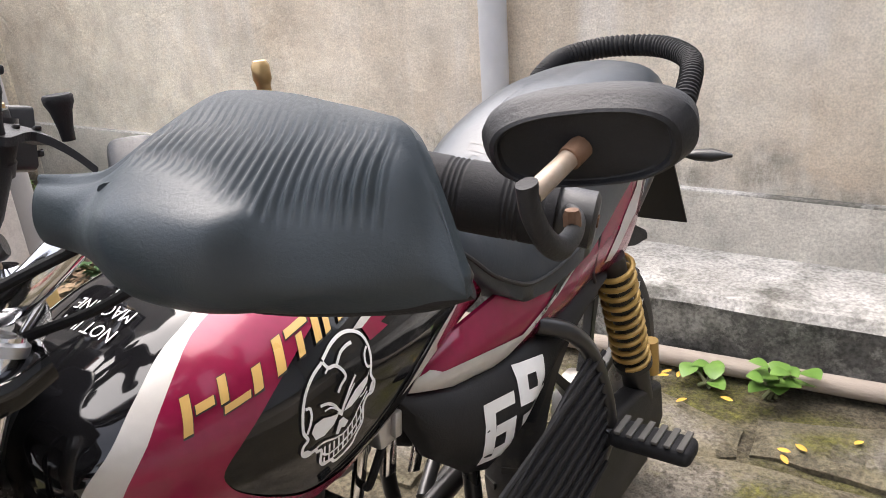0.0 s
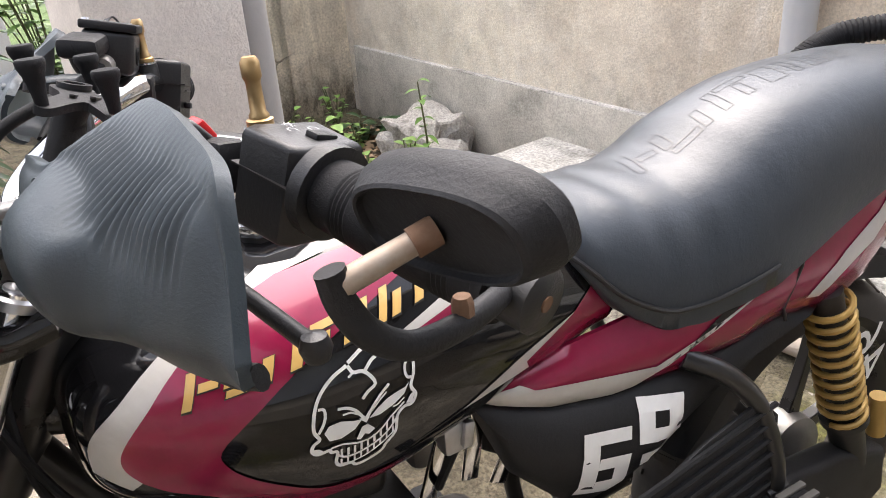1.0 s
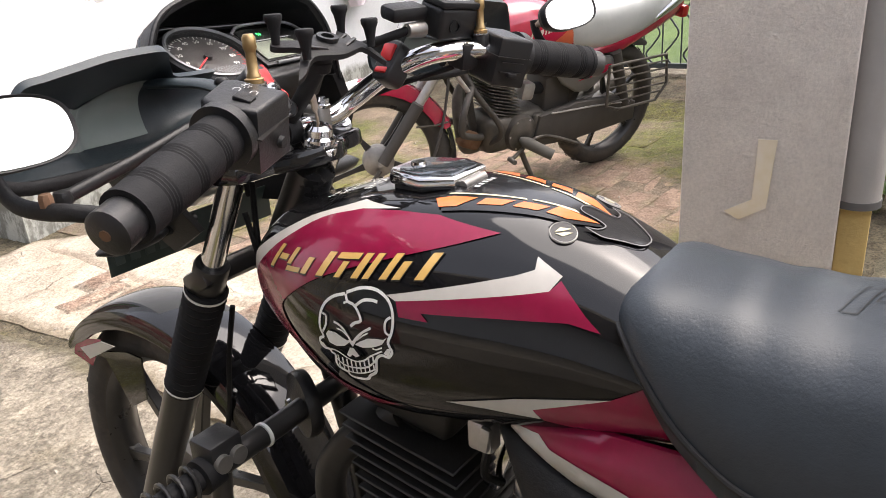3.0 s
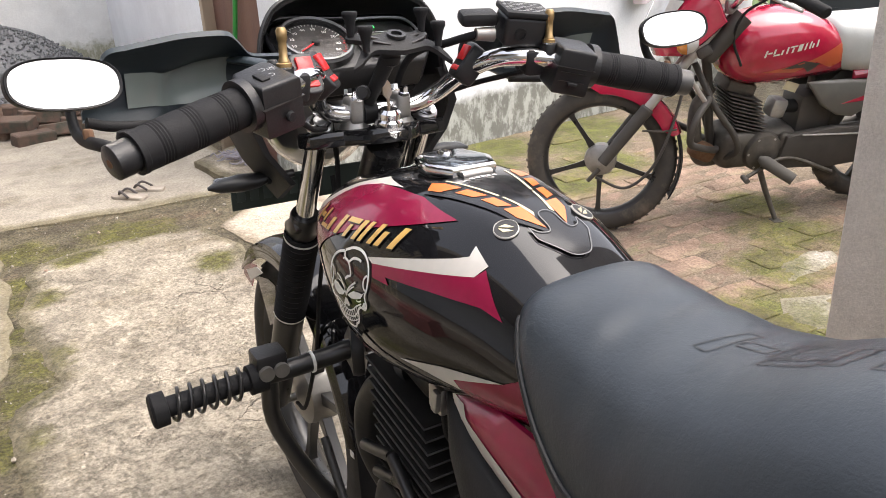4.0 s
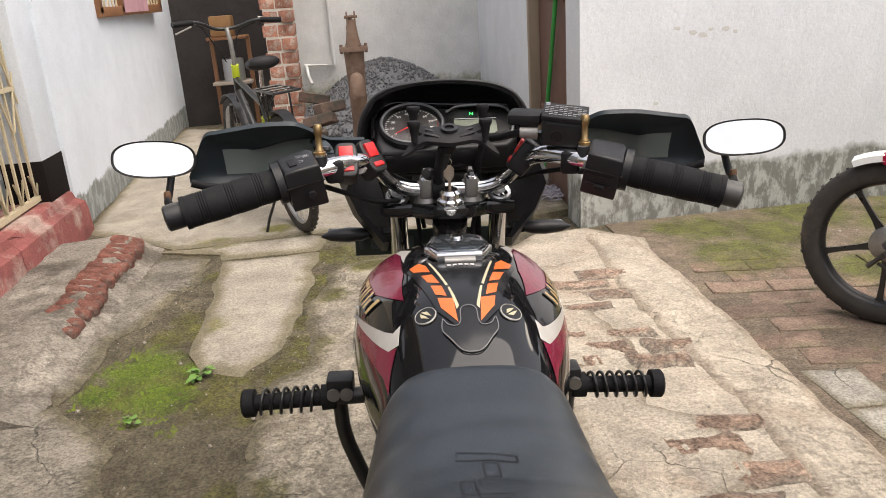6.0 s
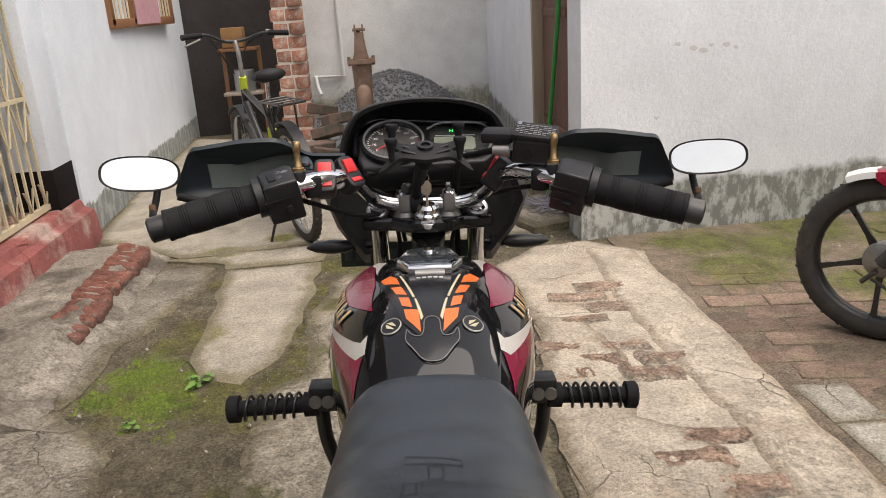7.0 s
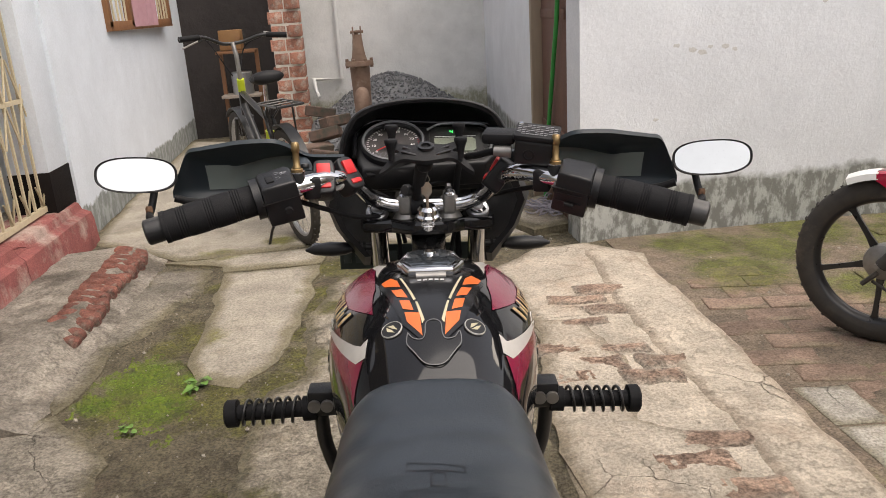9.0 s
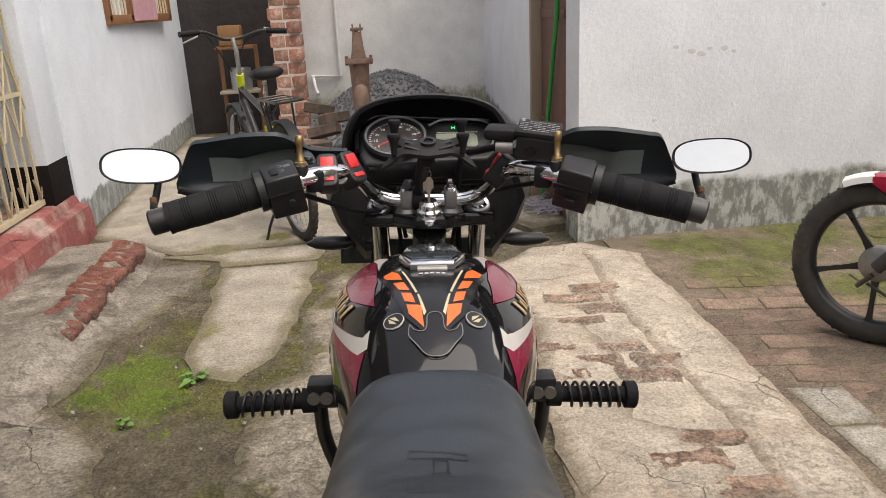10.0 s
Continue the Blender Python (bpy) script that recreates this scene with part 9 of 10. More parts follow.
GRAVEL = mat("dark_gravel", (0.19, 0.195, 0.20), (0.10, 0.102, 0.105), scale=60, rough=0.9, bump=0.004, bscale=120)


def mound_h(x, y):
    h = 0.62 * math.exp(-(((x - 0.25) / 0.75) ** 2 + ((y - 6.9) / 1.25) ** 2))
    return h + 0.03 * noise.noise(V((x * 4, y * 4, 0)))


gm = bmesh.new()
gx = [[gm.verts.new((-0.6 + 0.06 * i, 5.0 + 0.06 * j, max(-0.02, mound_h(-0.6 + 0.06 * i, 5.0 + 0.06 * j) - 0.03))) for i in range(31)] for j in range(37)]
for a, b in zip(gx, gx[1:]):
    for i in range(30):
        gm.faces.new((a[i], a[i + 1], b[i + 1], b[i]))
random.seed(11)
for k in range(2600):
    x, y = random.uniform(-0.55, 1.15), random.uniform(5.0, 7.1)
    z = mound_h(x, y) - 0.02
    if z < -0.005:
        continue
    r = random.uniform(0.010, 0.024)
    q = pose(x, y, z, random.uniform(0, 360), random.uniform(0, 360), random.uniform(0, 360))
    vs8 = [gm.verts.new(q @ V((sx * r * random.uniform(0.7, 1.1), sy * r * random.uniform(0.6, 1.0), sz * r * random.uniform(0.5, 0.9)))) for sx, sy, sz in ((1, 0, 0), (-1, 0, 0), (0, 1, 0), (0, -1, 0), (0, 0, 1), (0, 0, -1))]
    for i, j, l in ((0, 2, 4), (2, 1, 4), (1, 3, 4), (3, 0, 4), (2, 0, 5), (1, 2, 5), (3, 1, 5), (0, 3, 5)):
        gm.faces.new((vs8[i], vs8[j], vs8[l]))
tagged(part("gravel_heap", gm, GRAVEL, smooth=False), "heap of dark grey gravel against the back wall", "gravel", kind="stuff")

# brick pillar
pl = tagged(part("brick_pillar", box((-0.735, 6.72, 1.4), (0.27, 0.32, 3.0)), MORTAR, smooth=False), "exposed red brick pillar with pale mortar", "pillar", kind="structure")
pb = box((0, 0, 0), (0.139, 0.10, 0.111), bevel=0.008, seg=2)
PILLAR_BRICK = finish(rough_up(pb, 0.003, 20), "brick", BRICK, angle=30)
pb = box((0, 0, 0), (0.11, 0.166, 0.111), bevel=0.008, seg=2)
PILLAR_BRICK2 = finish(rough_up(pb, 0.003, 20), "brick", BRICK, angle=30)
for k in range(18):
    z = 0.06 + k * 0.128
    sh = 0.0 if k % 2 else 0.03
    for i in range(2):
        o = new("brick", PILLAR_BRICK)
        o.parent = pl
        o.matrix_basis = pose(-0.803 + 0.145 * i - (0.02 if k % 2 else 0), 6.608, z, 0, 0, random.uniform(-1.5, 1.5))
        o = new("brick", PILLAR_BRICK2)
        o.parent = pl
        o.matrix_basis = pose(-0.650, 6.64 + 0.175 * i - sh, z, 0, 0, random.uniform(-1.5, 1.5))

# white water pipes on the back wall
pp = tagged(part("water_pipe", tube([(-0.27, 7.17, 2.2), (-0.262, 7.17, 0.56), (-0.57, 7.15, 0.565)], 0.018, 12), PVC), "white plastic water pipe on the back wall", "pipe")
part("pipe_branch", tube([(-0.55, 7.13, 0.56), (-0.53, 7.0, 0.46), (-0.50, 6.9, 0.40)], 0.018, 12), PVC, pp)
# dark passage clutter
sh = tagged(part("shelf", box((-1.32, 7.25, 0.9), (0.4, 0.3, 0.03), bevel=0.004), WOOD), "small dark wooden shelf with a box and a tin", "shelf")
part("shelf_post", box((-1.13, 7.3, 0.45), (0.04, 0.04, 0.9)), WOOD, sh)
part("shelf_post", box((-1.5, 7.3, 0.45), (0.04, 0.04, 0.9)), WOOD, sh)
part("shelf_board", box((-1.32, 7.25, 0.45), (0.4, 0.3, 0.03), bevel=0.004), OLD_WOOD, sh)
tagged(part("wooden_crate", box((-1.36, 7.22, 1.02), (0.22, 0.2, 0.20), bevel=0.01), mat("orange_wood", (0.32, 0.17, 0.06), (0.24, 0.12, 0.05), rough=0.6)), "orange-brown wooden crate on the shelf", "crate")
tagged(part("metal_tin", lathe([(0, 0), (0.11, 0), (0.11, 0.22), (0.1, 0.23), (0, 0.23)], pose(-1.3, 7.22, 0.465), 24), ALLOY), "shiny round metal tin on the shelf", "tin")

# ================= doorway =================
dr = tagged(part("door_1", box((0.0, 0, 0), (0.04, 0.78, 2.06), bevel=0.003), BROWN_WOOD), "brown painted door standing shut in the side wall", "door", kind="structure")
dr.matrix_world = pose(1.066, 3.20, 1.06, 0, 0, -3.0)
for z in (-0.55, 0.1, 0.75):
    part("ledge_board", box((-0.026, 0, z), (0.014, 0.68, 0.05), bevel=0.003), BROWN_WOOD, dr)
for y in (2.812, 3.60):
    part("door_frame", box((1.062 if y < 3 else 1.050, y, 1.05), (0.07, 0.024, 2.14) if y < 3 else (0.10, 0.05, 2.14), bevel=0.004), mat("frame_wood", (0.34, 0.27, 0.20), (0.26, 0.2, 0.15), scale=10, rough=0.7, stretch=(1, 1, 0.2)) if y < 3 else bpy.data.materials["frame_wood"], None)
for o in [o for o in scene.objects if o.name.startswith("door_frame")]:
    tagged(o, "weathered wooden door frame", "door frame", kind="structure")
tagged(part("garden_hose", tube([(1.02, 3.36, 0.07), (1.022, 3.30, 0.4), (1.012, 3.08, 0.9), (1.008, 2.95, 1.3), (1.006, 2.93, 2.1)], 0.013, 10, smooth=5), mat("green_hose", (0.02, 0.30, 0.06), (0.02, 0.26, 0.05), rough=0.35)), "bright green hose hanging by the door", "hose")
slab("doorstep", [(0.72, 3.3), (1.04, 3.5), (1.06, 2.83), (0.80, 2.74), (0.74, 2.9)], 0.055, 0.07, CONCRETE, "low worn concrete doorstep", 0.012, 0.05)
mp = bmesh.new()
random.seed(8)
for k in range(70):
    x, y = random.gauss(0.97, 0.055), random.gauss(3.08, 0.08)
    pts = [(x, y, 0.065)]
    a = random.uniform(0, 6.28)
    for j in range(5):
        a += random.uniform(-1.2, 1.2)
        x, y = x + 0.03 * math.cos(a), y + 0.03 * math.sin(a)
        pts.append((x, y, 0.066 + random.uniform(0, 0.03)))
    tube(pts, 0.004, 5, smooth=3, bm=mp)
tagged(part("mop_rag", mp, mat("grey_rag", (0.36, 0.34, 0.38), (0.24, 0.23, 0.26), rough=1.0)), "grey stringy mop rag on the doorstep", "rag")
SANDAL_SOLE = mat("sandal_sole", (0.40, 0.36, 0.30), (0.28, 0.24, 0.2), scale=20, rough=0.8)
SANDAL_STRAP = mat("sandal_strap", (0.06, 0.05, 0.05), rough=0.6)
for k, (x, y, a) in enumerate(((0.284, 2.99, 35), (0.385, 3.06, 50))):
    sole = [(p.x, p.y) for p in smooth_path([(0.036, -0.09, 0), (0.037, 0.0, 0), (0.042, 0.07, 0), (0.0, 0.105, 0), (-0.036, 0.07, 0), (-0.028, 0.0, 0), (-0.032, -0.09, 0), (0.0, -0.105, 0)], 4)[:-1]]
    sd = tagged(empty("sandal", pose(x, y, 0.006, 0, 0, a)), "worn pale flip-flop on the cement floor", "sandal", "pair of sandals")
    part("sole", plate(sole, 0.02, None, bevel=0.004), SANDAL_SOLE, sd)
    for s in (-1, 1):
        part("strap", tube([(0.0, 0.06, 0.020), (s * 0.026, 0.025, 0.045), (s * 0.034, -0.025, 0.018)], 0.006, 8, smooth=4), SANDAL_STRAP, sd)

# ================= left house front =================
pr = []
for i in range(46):
    y = 0.75 + 2.70 * i / 45
    j = noise.noise(V((y * 3, 0, 4))) * 0.006
    pr.append([V((-2.06, y, -0.02)), V((-1.715 + j, y, -0.02)), V((-1.725 + j, y, 0.15)), V((-1.735 + j, y, 0.192 + j)), V((-1.785, y, 0.212)), V((-1.80, y, 0.25)), V((-1.83, y, 0.262)), V((-2.06, y, 0.262))])
tagged(part("red_plinth", loft(pr), RED_PAINT, angle=30), "worn red painted plinth of the verandah", "plinth", kind="structure")
tagged(part("verandah_jamb", box((-1.93, 3.33, 1.5), (0.22, 0.30, 2.5), bevel=0.004), LEFT_WALL), "grey-white verandah jamb", "jamb", kind="structure")
tagged(part("jamb_foot", box((-1.93, 3.33, 0.37), (0.226, 0.306, 0.24), bevel=0.003), BLACK_PAINT), "black painted foot of the jamb", "jamb", kind="structure")
gr = tagged(empty("iron_grille", pose(-1.88, 2.2, 0.27)), "cream painted iron verandah grille", "grille")
part("grille_rail", box((0, 0, 0.02), (0.03, 1.94, 0.03)), CREAM_IRON, gr)
for z in (0.62, 1.25, 1.9):
    part("grille_rail", box((0, 0, z), (0.025, 1.94, 0.022)), CREAM_IRON, gr)
for k in range(20):
    y = 0.95 - k * 0.1
    part("grille_bar", box((0, y, 1.0), (0.012, 0.016, 1.98)), CREAM_IRON, gr)
    if k % 2 == 0:
        for zc in (0.62, 1.25):
            for s in (-1, 1):
                part("grille_diagonal", tube([(0.008, y, zc), (0.008, y + s * 0.09, zc + 0.22)], 0.006, 6), CREAM_IRON, gr)
                part("grille_diagonal", tube([(0.008, y, zc), (0.008, y + s * 0.09, zc - 0.22)], 0.006, 6), CREAM_IRON, gr)
                part("grille_diagonal", tube([(0.008, y, 0.04), (0.008, y + s * 0.06, 0.16)], 0.006, 6), CREAM_IRON, gr)
# brick step in front of the verandah
STEP_MORTAR = weather(mat("crumbled_mortar", (0.46, 0.41, 0.345), (0.33, 0.29, 0.24), scale=12, rough=0.95, bump=0.012, bscale=30, c3=(0.17, 0.145, 0.115), s3=2.6, k3=0.48), 0.38, 5, 0.35, 90, relief=0.014, flake=0.12)
STEP_CLAY = weather(mat("crumbled_brick", (0.33, 0.125, 0.088), (0.22, 0.088, 0.066), scale=14, rough=0.95, bump=0.008, bscale=40, c3=(0.30, 0.255, 0.21), s3=7, k3=0.50), 0.42, 8, 0.35, 110, relief=0.012, flake=0.2)
bs = bmesh.new()
rings = []
for i in range(110):
    y = 1.10 + 1.84 * i / 109
    j = noise.noise(V((0, y * 5, 0))) * 0.014 + noise.noise(V((2, y * 17, 0))) * 0.008
    low = max(0.0, min(1.0, (1.72 - y) / 0.5))
    xr = -1.262 - 0.03 * low
    h = 0.106 - 0.045 * low + j * 0.4
    prof = [(-1.80, -0.03), (xr + 0.075, -0.03), (xr + 0.06 + j, 0.004), (xr + 0.02 + j, 0.022), (xr - 0.018 + j, 0.040), (xr - 0.045 + j, h * 0.72), (xr - 0.075 + j, h * 0.97), (xr - 0.12, h), (xr - 0.18, h * 0.98), (xr - 0.25, h * 0.93), (xr - 0.33, h * 0.88), (-1.71, h * 0.82), (-1.80, h * 0.8)]
    rings.append([V((x, y, z)) for x, z in prof])
loft(rings, bm=bs)
stp = tagged(part("brick_step", rough_up(rough_up(bs, 0.008, 9), 0.006, 31), STEP_MORTAR), "crumbling brick step with mortar top", "step", kind="structure")
random.seed(47)
for k in range(16):
    y = 1.74 + k * 0.0745
    worn = max(0.0, (2.15 - y) * 0.045)
    sb = box((0, 0, 0), (0.17, 0.0735, 0.105), bevel=0.022, seg=3)
    bmesh.ops.subdivide_edges(sb, edges=[e for e in sb.edges if e.calc_length() > 0.03], cuts=3, use_grid_fill=True)
    for v in sb.verts:
        v.co += noise.noise_vector(v.co * 14 + V((k * 3, 0, 0))) * 0.011 + noise.noise_vector(v.co * 40 + V((k, 0, 0))) * 0.004
    o = part("brick", sb, STEP_CLAY, stp)
    o.matrix_basis = pose(-1.353 + random.uniform(-0.012, 0.010), y, 0.057 - worn + random.uniform(-0.005, 0.003), random.uniform(-3, 3), random.uniform(9, 15), random.uniform(-4, 4))
# window on the left wall
wn1 = tagged(part("window_1", box((-1.85, 5.72, 1.235), (0.09, 1.95, 0.07), bevel=0.004), WOOD), "wooden window with pink curtain and cream bars", "window", kind="structure")
for y in (4.78, 5.35, 6.0, 6.66):
    part("window_post", box((-1.85, y, 1.6), (0.09, 0.07, 0.75), bevel=0.004), WOOD, wn1)
for k in range(18):
    y = 4.84 + k * 0.105
    if 5.3 < y < 6.05:
        continue
    part("window_bar", tube([(-1.83, y, 1.26), (-1.83, y + 0.03 * (-1) ** k, 1.95)], 0.008, 6), CREAM_IRON, wn1)
CURTAIN = mat("pink_curtain", (0.42, 0.24, 0.27), (0.36, 0.2, 0.23), scale=12, rough=0.9)
cb = bmesh.new()
loft([[V((-1.80 + 0.03 * math.sin(k * 1.5), 5.38 + k * 0.035, z)) for k in range(19)] + [V((-1.81 + 0.03 * math.sin(k * 1.5), 5.38 + k * 0.035, z)) for k in range(18, -1, -1)] for z in (1.22 + 0.0, 1.6, 2.0)], bm=cb)
tagged(part("curtain", cb, CURTAIN), "thin pink curtain hanging through the window", "curtain")

# ================= cloth on the front wall =================
PRINTED = mat("printed_cloth", (0.62, 0.55, 0.58), (0.56, 0.5, 0.54), scale=6, rough=0.9, c3=(0.32, 0.10, 0.16), s3=38, k3=0.58)
cb = bmesh.new()
rws = []
for z, x0, x1 in ((1.5, 3.42, 4.02), (1.2, 3.40, 4.0), (0.95, 3.42, 3.9), (0.78, 3.45, 3.7), (0.68, 3.5, 3.58)):
    up = [V((x0 + (x1 - x0) * k / 16, 2.60 + 0.03 * math.sin(k * 1.3 + z * 3) - 0.02, z)) for k in range(17)]
    rws.append(up + [p + V((0, 0.004, 0)) for p in up[::-1]])
loft(rws, bm=cb)
tagged(part("hanging_cloth", cb, PRINTED), "white cloth with small red print hanging on the wall", "cloth")
cb = bmesh.new()
loft([[V((4.28 + k * 0.025, 2.62 + 0.02 * math.sin(k * 1.7), z)) for k in range(20)] + [V((4.28 + k * 0.025, 2.625 + 0.02 * math.sin(k * 1.7), z)) for k in range(19, -1, -1)] for z in (0.6, 1.2, 1.9)], bm=cb)
tagged(part("door_curtain", cb, mat("orange_check_curtain", (0.66, 0.40, 0.31), (0.74, 0.58, 0.50), scale=40, rough=0.9, stretch=(3, 1, 1))), "orange checked curtain hanging at a doorway", "curtain")

# ================= gate =================
GATE_SHEET = mat("dark_gate_sheet", (0.035, 0.045, 0.05), (0.028, 0.036, 0.04), scale=5, rough=0.5, bump=0.002)
gt = tagged(empty("iron_gate", pose(5.0, 0, 0)), "dark iron gate with open scrollwork below a solid sheet", "gate")
part("gate_sheet", box((0, 1.25, 1.25), (0.02, 2.7, 1.42)), GATE_SHEET, gt)
part("gate_rail", box((0, 1.25, 0.53), (0.035, 2.7, 0.035)), GATE_SHEET, gt)
part("gate_rail", box((0, 1.25, 0.06), (0.035, 2.7, 0.035)), GATE_SHEET, gt)
for k in range(20):
    y = -0.02 + k * 0.135
    part("scroll", tube([(0, y, 0.07), (0, y + 0.05, 0.14), (0, y, 0.21), (0, y - 0.045, 0.29), (0, y, 0.37), (0, y + 0.045, 0.44), (0, y, 0.52)], 0.007, 6, smooth=4), GATE_SHEET, gt)
    part("scroll", tube([(0, y + 0.068, 0.07), (0, y + 0.068, 0.52)], 0.006, 6), GATE_SHEET, gt)
tagged(part("gate_pillar", box((5.0, -0.3, 1.0), (0.3, 0.42, 2.2), bevel=0.01), WHITE_WALL), "pale plastered gate pillar", "pillar", kind="structure")
tagged(part("wall_lane", box((4.6, -1.6, 1.2), (2.3, 0.2, 2.6)), CORNER_WALL), "stained boundary wall beyond the corner", "wall", kind="structure")
tagged(part("gate_kerb", box((5.02, 1.25, 0.0), (0.3, 2.8, 0.06), bevel=0.01), CONCRETE), "concrete sill under the gate", "kerb", kind="structure")

# ================= plants =================
LEAF = mat("fresh_leaf", (0.15, 0.28, 0.05), (0.09, 0.19, 0.035), scale=20, rough=0.45, vary=0.0)
LEAF_DARK = mat("dark_leaf", (0.05, 0.115, 0.035), (0.03, 0.075, 0.025), scale=16, rough=0.35)
LEAF_PALE = mat("pale_leaf", (0.22, 0.34, 0.09), (0.15, 0.27, 0.06), scale=20, rough=0.5)
STEM = mat("green_stem", (0.10, 0.13, 0.05), (0.12, 0.10, 0.06), rough=0.7)


def leaf(bm, p, way, up, ln, wd, droop=0.25):
    """One curved leaf with a folded midrib."""
    way, up = V(way).normalized(), V(up).normalized()
    side = way.cross(up).normalized()
    up = side.cross(way)
    prev = None
    for k in range(6):
        t = k / 5
        w = wd * math.sin(math.pi * min(0.98, t * 0.93 + 0.05)) ** 0.8
        c = V(p) + way * ln * t - V((0, 0, 1)) * droop * ln * t * t
        row = [bm.verts.new(c - side * w + up * w * 0.22), bm.verts.new(c), bm.verts.new(c + side * w + up * w * 0.22)]
        if prev:
            for i in range(2):
                bm.faces.new((prev[i], prev[i + 1], row[i + 1], row[i]))
        prev = row


def shrub(name, base, stems, height, spread, per, ln, wd, material, label, seed, category="plant", start=0.3, droop=0.3):
    random.seed(seed)
    ob = tagged(empty(name, pose(*base)), label, category)
    lv = bmesh.new()
    for k in range(stems):
        a = random.uniform(0, 6.28)
        r = spread * random.uniform(0.3, 1)
        h = height * random.uniform(0.65, 1.05)
        pts = smooth_path([(random.uniform(-0.02, 0.02), random.uniform(-0.02, 0.02), 0), (r * 0.35 * math.cos(a), r * 0.35 * math.sin(a), h * 0.5), (r * math.cos(a), r * math.sin(a), h)], 6)
        part("stem", tube(pts, [0.006, 0.003], 6), STEM, ob)
        for j in range(per):
            t = start + (1 - start) * j / max(1, per - 1)
            p = pts[min(len(pts) - 1, int(t * (len(pts) - 1)))]
            b = a + j * 2.4 + random.uniform(-0.4, 0.4)
            leaf(lv, p, (math.cos(b), math.sin(b), random.uniform(0.0, 0.7)), (0, 0, 1), ln * random.uniform(0.6, 1.15), wd * random.uniform(0.7, 1.1), droop)
    tagged(part("leaves", lv, material, ob, angle=80), kind="stuff")
    return ob


POT = mat("dark_plastic_pot", (0.06, 0.06, 0.058), (0.045, 0.045, 0.043), scale=12, rough=0.6, bump=0.001)
pot = tagged(part("plant_pot", lathe([(0, 0), (0.19, 0), (0.20, 0.02), (0.245, 0.27), (0.262, 0.275), (0.265, 0.30), (0.245, 0.305), (0.235, 0.285), (0.0, 0.26)], pose(2.93, -1.02, 0.0), 40), POT), "large dark plastic plant pot on the ground", "pot")
part("soil", lathe([(0, 0.268), (0.12, 0.282), (0.236, 0.284), (0.236, 0.262), (0, 0.255)], pose(2.93, -1.02, 0.0), 32), DIRT, pot, "dark damp soil")
part("rim", lathe([(0.262, 0.272), (0.272, 0.276), (0.274, 0.302), (0.262, 0.308)], pose(2.93, -1.02, 0.0), 40), POT, pot)
shrub("potted_herb", (2.98, -1.10, 0.265), 44, 0.36, 0.24, 9, 0.085, 0.017, LEAF_PALE, "feathery green herb growing in the dark pot", 3)
shrub("rubber_plant", (3.18, -0.86, 0.0), 12, 1.25, 0.36, 14, 0.20, 0.05, LEAF_DARK, "tall dark-leaved shrub behind the column", 5, droop=0.5)
shrub("leafy_shrub", (2.55, -0.55, 0.0), 7, 0.42, 0.2, 7, 0.12, 0.032, LEAF, "low green leafy shrub beside the column", 6)
shrub("potted_croton", (3.15, 0.02, 0.0), 10, 0.85, 0.42, 10, 0.20, 0.045, LEAF_DARK, "dark glossy potted shrub near the gate", 9, droop=0.6)
shrub("boundary_bush", (4.0, -0.6, 0.0), 16, 1.3, 0.5, 12, 0.14, 0.03, LEAF, "bright green bush by the boundary wall", 12)
shrub("tall_weed", (2.02, -1.66, 0.0), 1, 0.50, 0.04, 18, 0.075, 0.018, LEAF, "tall single-stemmed weed at the wall foot", 14, start=0.1, droop=0.6)
random.seed(60)
WEED_BED = [(random.uniform(2.05, 3.2), random.uniform(-1.95, -1.0), random.uniform(0.5, 1.35), 21 + k) for k in range(34)]
for k, (x, y, size, seed) in enumerate(WEED_BED):
    if noise.noise(V((x * 2.3, y * 2.3, 3))) < -0.12:
        continue
    kind = k % 4
    shrub("weed", (x, y, 0.0), 5 + k % 5, (0.12, 0.2, 0.28, 0.15)[kind] * size, (0.13, 0.10, 0.12, 0.16)[kind] * size, 4 + k % 3, (0.085, 0.06, 0.05, 0.10)[kind] * size, (0.034, 0.024, 0.017, 0.036)[kind] * size,
          (LEAF, LEAF_PALE, LEAF, LEAF_DARK)[kind], ("broad-leaved green weed in the leaf bed", "pale green weed in the leaf bed", "fine-leaved weed in the leaf bed", "dark green weed in the leaf bed")[kind], seed, start=0.35)
shrub("seedling", (-0.17, -1.58, 0.0), 4, 0.05, 0.06, 2, 0.07, 0.026, LEAF, "small green seedling beside the fallen pole", 41, start=0.6)
shrub("seedling", (-0.33, -1.60, 0.0), 6, 0.10, 0.08, 3, 0.075, 0.028, LEAF, "small leafy seedling beside the fallen pole", 42, start=0.6)
shrub("seedling", (-0.75, 1.32, 0.0), 5, 0.03, 0.05, 3, 0.045, 0.014, LEAF, "tiny weed growing in the moss", 43, start=0.4)
shrub("seedling", (-0.9, 1.05, 0.0), 3, 0.025, 0.03, 2, 0.035, 0.014, LEAF, "tiny weed growing in the moss", 44, start=0.4)
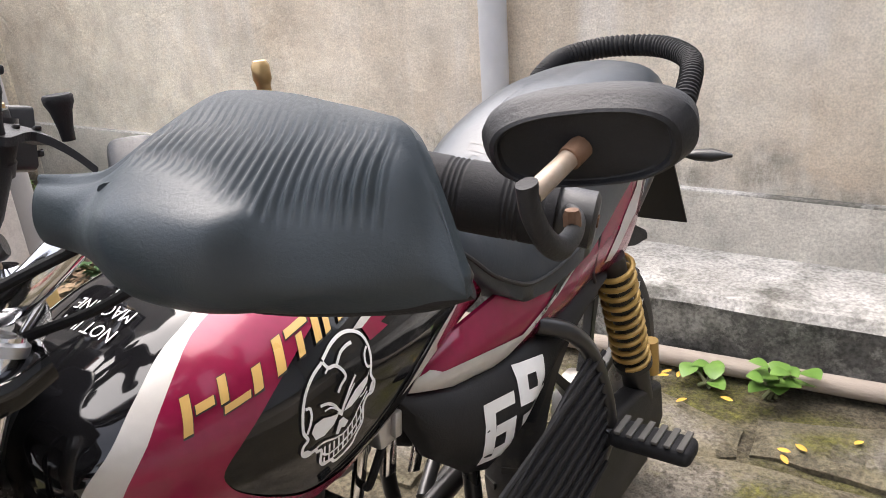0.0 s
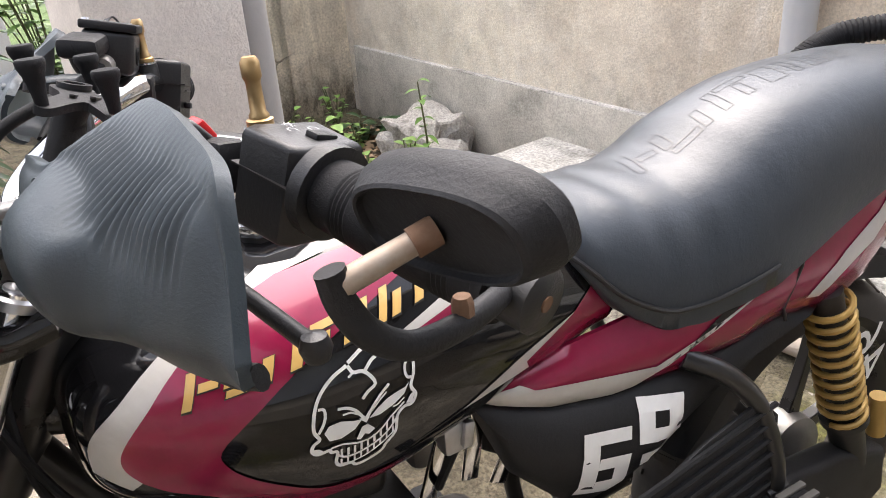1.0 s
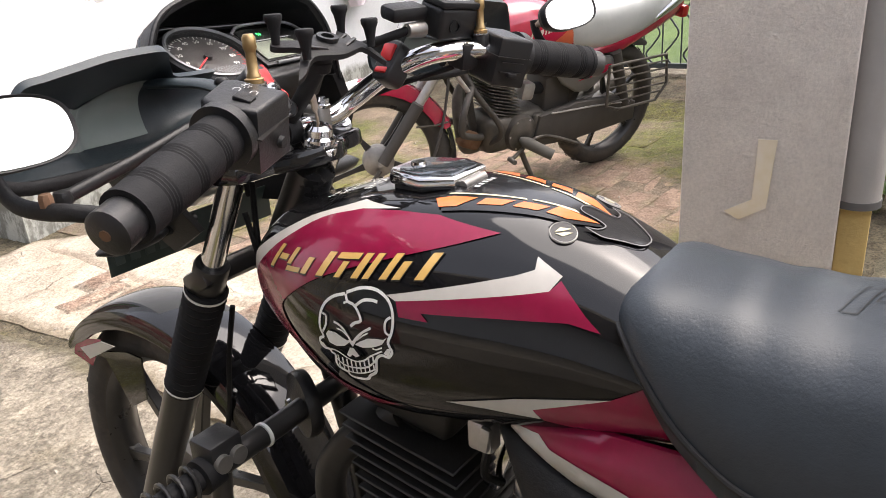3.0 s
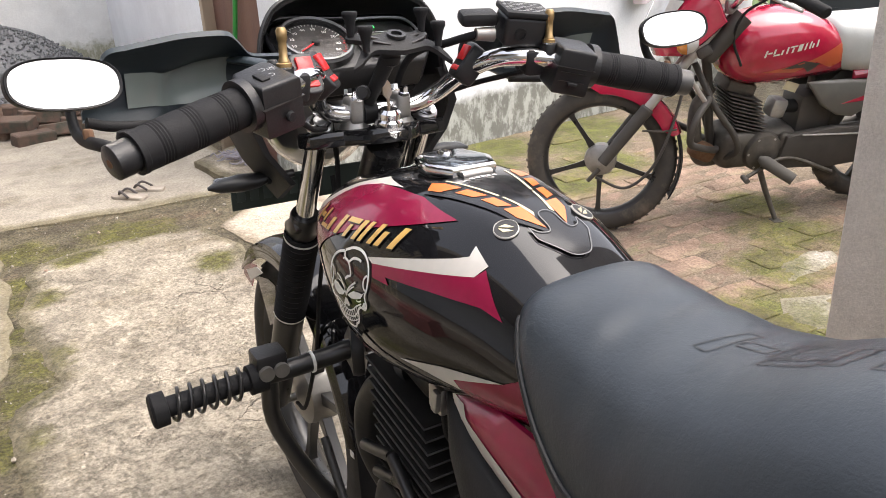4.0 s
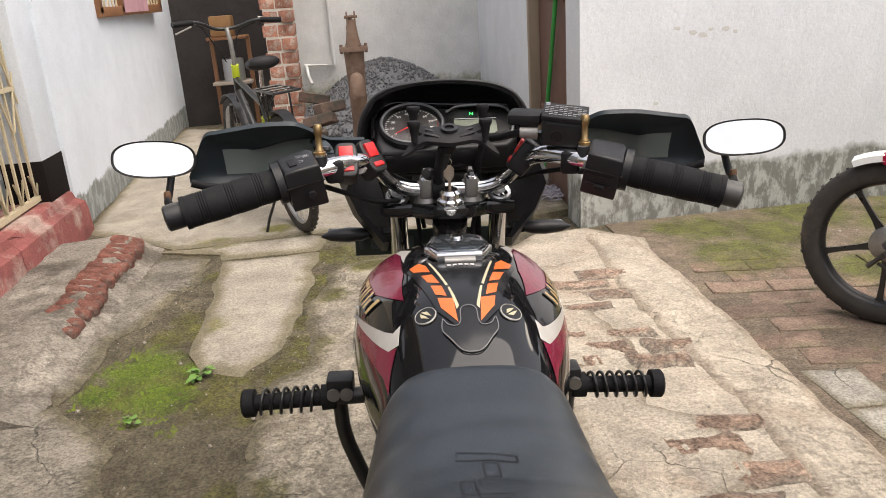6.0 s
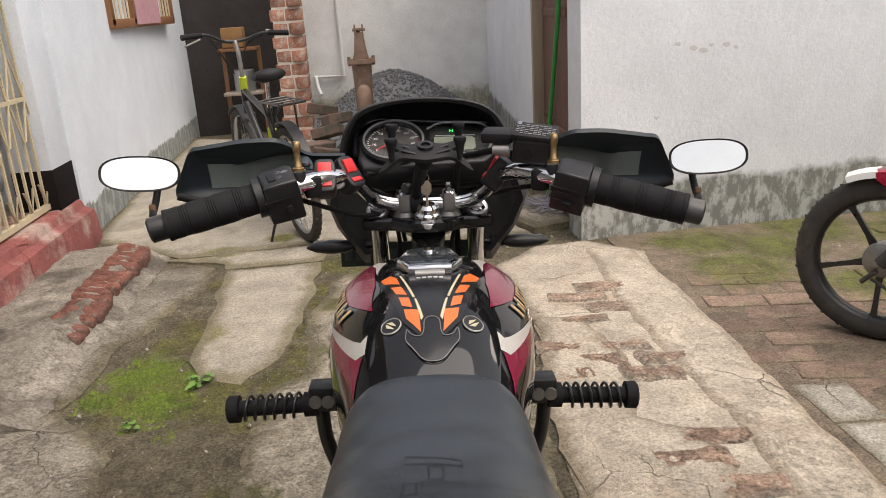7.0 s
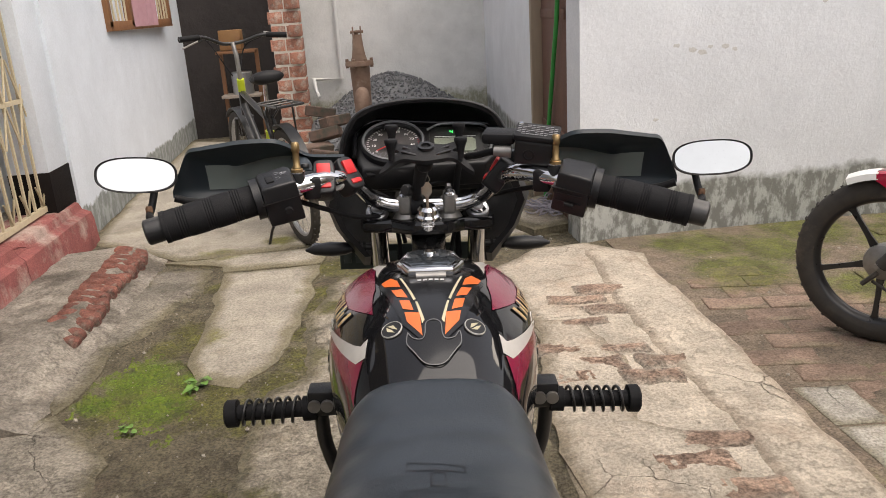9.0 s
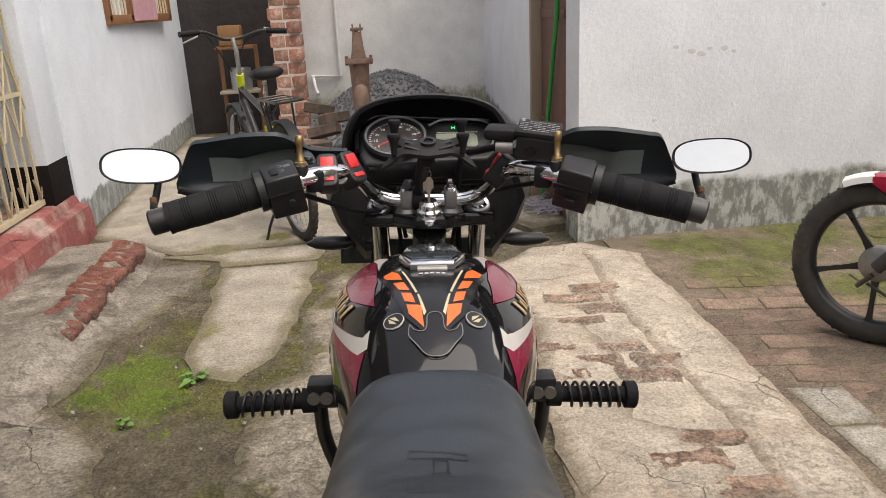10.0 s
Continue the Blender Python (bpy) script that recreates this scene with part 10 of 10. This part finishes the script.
# litter of dry leaves under the weeds
random.seed(50)
lt = bmesh.new()
for k in range(1500):
    x, y = random.uniform(1.85, 3.1), random.uniform(-1.95, -0.85)
    a = random.uniform(0, 6.28)
    leaf(lt, (x, y, random.uniform(0.0, 0.03)), (math.cos(a), math.sin(a), random.uniform(-0.3, 0.3)), (random.uniform(-0.5, 0.5), random.uniform(-0.5, 0.5), 1), random.uniform(0.02, 0.07), random.uniform(0.004, 0.016), 0.1)
tagged(part("leaf_litter", lt, mat("dry_leaf", (0.34, 0.22, 0.13), (0.46, 0.35, 0.235), scale=8, rough=0.95, c3=(0.17, 0.105, 0.065), s3=9, k3=0.52)), "brown dry leaves lying under the weeds", "leaf litter", kind="stuff")
YL = mat("yellow_leaf", (0.62, 0.40, 0.05), (0.55, 0.28, 0.05), scale=20, rough=0.8)
random.seed(51)
for k in range(16):
    x, y = (random.uniform(-0.75, 0.1), random.uniform(-1.62, -1.3)) if k < 12 else (random.uniform(2.0, 2.6), random.uniform(-1.5, -0.95))
    fb = bmesh.new()
    a = random.uniform(0, 6.28)
    leaf(fb, (0, 0, 0), (math.cos(a), math.sin(a), 0.1), (0.2, 0.1, 1), 0.03, 0.007, 0.0)
    o = part("fallen_leaf", fb, YL)
    o.location = (x, y, 0.022)
    tagged(o, "yellow fallen leaf on the ground", "leaf", "fallen leaves")
tagged(part("fallen_pole", tube([(0.6, -1.61, 0.028), (0.0, -1.645, 0.028), (-0.6, -1.675, 0.028), (-1.3, -1.70, 0.028)], 0.026, 12), OLD_WOOD), "weathered grey pole lying along the step", "pole")
tagged(part("dead_branch", tube([(2.55, -1.3, 0.03), (2.3, -1.42, 0.035), (2.05, -1.55, 0.03)], [0.016, 0.022], 10, smooth=4), OLD_WOOD), "dead branch lying among the weeds", "branch")
WHITE_RUBBLE = mat("white_rubble", (0.64, 0.61, 0.56), (0.44, 0.41, 0.37), scale=12, rough=0.95, bump=0.01, c3=(0.22, 0.20, 0.17), s3=7, k3=0.55)
weather(WHITE_RUBBLE, 0.3, 6, 0.3, 90, relief=0.008)
for k, (x, y, z, sx, sy, sz, a) in enumerate(((2.36, -1.88, 0.09, 0.34, 0.24, 0.24, 8), (2.14, -1.80, 0.06, 0.20, 0.16, 0.14, 32), (2.52, -1.78, 0.05, 0.18, 0.15, 0.12, -20), (2.25, -1.68, 0.03, 0.12, 0.10, 0.08, 50))):
    rk2 = box((0, 0, 0), (sx, sy, sz), (0, 0, 0), 0.02, 1)
    bmesh.ops.subdivide_edges(rk2, edges=rk2.edges[:], cuts=4, use_grid_fill=True)
    for v in rk2.verts:
        v.co += noise.noise_vector(v.co * 7 + V((k * 5, 0, 0))) * 0.06 * sx / 0.3 + noise.noise_vector(v.co * 26) * 0.012
    ob = tagged(part("broken_masonry", rk2, WHITE_RUBBLE, angle=25), "broken pale masonry at the end of the step", "rubble", "rubble at the wall foot")
    ob.matrix_world = pose(x, y, z, 0, 6, a)

# ================= brick paving round the second motorcycle =================
JOINT = weather(with_patches(mat("sandy_joint", (0.29, 0.225, 0.165), (0.21, 0.165, 0.118), scale=22, rough=0.97, bump=0.01, bscale=50, c3=(0.17, 0.16, 0.075), s3=3, k3=0.56), MOSS_SPOTS, c1=(0.17, 0.19, 0.04), c2=(0.13, 0.12, 0.055), base=0.05), 0.4, 6, 0.4, 120, relief=0.012)
pav = tagged(part("brick_paving", box((2.40, 1.1, -0.018), (2.5, 3.0, 0.05)), JOINT, smooth=False), "uneven mossy brick paving of the yard", "paving", kind="structure")
PAVERS = []
for k in range(4):
    q = box((0, 0, 0), (0.242, 0.121, 0.05), bevel=0.006, seg=2)
    bmesh.ops.subdivide_edges(q, edges=[e for e in q.edges if e.calc_length() > 0.06], cuts=2, use_grid_fill=True)
    for v in q.verts:
        v.co += noise.noise_vector(v.co * 18 + V((k * 9, 0, 0))) * 0.006
    PAVERS.append(finish(q, "brick", PAVER, angle=35))
random.seed(77)
count = 0
rot = radians(-8)
for j in range(26):
    for i in range(13):
        u = -1.3 + i * 0.246 + (0.123 if j % 2 else 0) + random.uniform(-0.008, 0.008)
        v = -1.55 + j * 0.1245 + random.uniform(-0.006, 0.006)
        x = 2.5 + u * math.cos(rot) - v * math.sin(rot)
        y = 1.1 + u * math.sin(rot) + v * math.cos(rot)
        if not (1.29 < x < 3.6 and -0.35 < y < 2.5) or count >= 300:
            continue
        if x < 1.45 and y < 0.92:
            continue
        bare = 0.06 + 0.85 * max(0.0, min(1.0, (y - 1.75) / 0.25)) + 0.75 * max(0.0, min(1.0, (x - 2.75) / 0.3))
        if random.random() < bare:
            continue
        o = new("brick", PAVERS[(i * 3 + j) % 4])
        o.parent = pav
        o.matrix_basis = pose(x, y, -0.0150 + random.uniform(-0.004, 0.003), random.uniform(-1.5, 1.5), random.uniform(-1.2, 1.2), -8 + random.uniform(-2, 2))
        count += 1
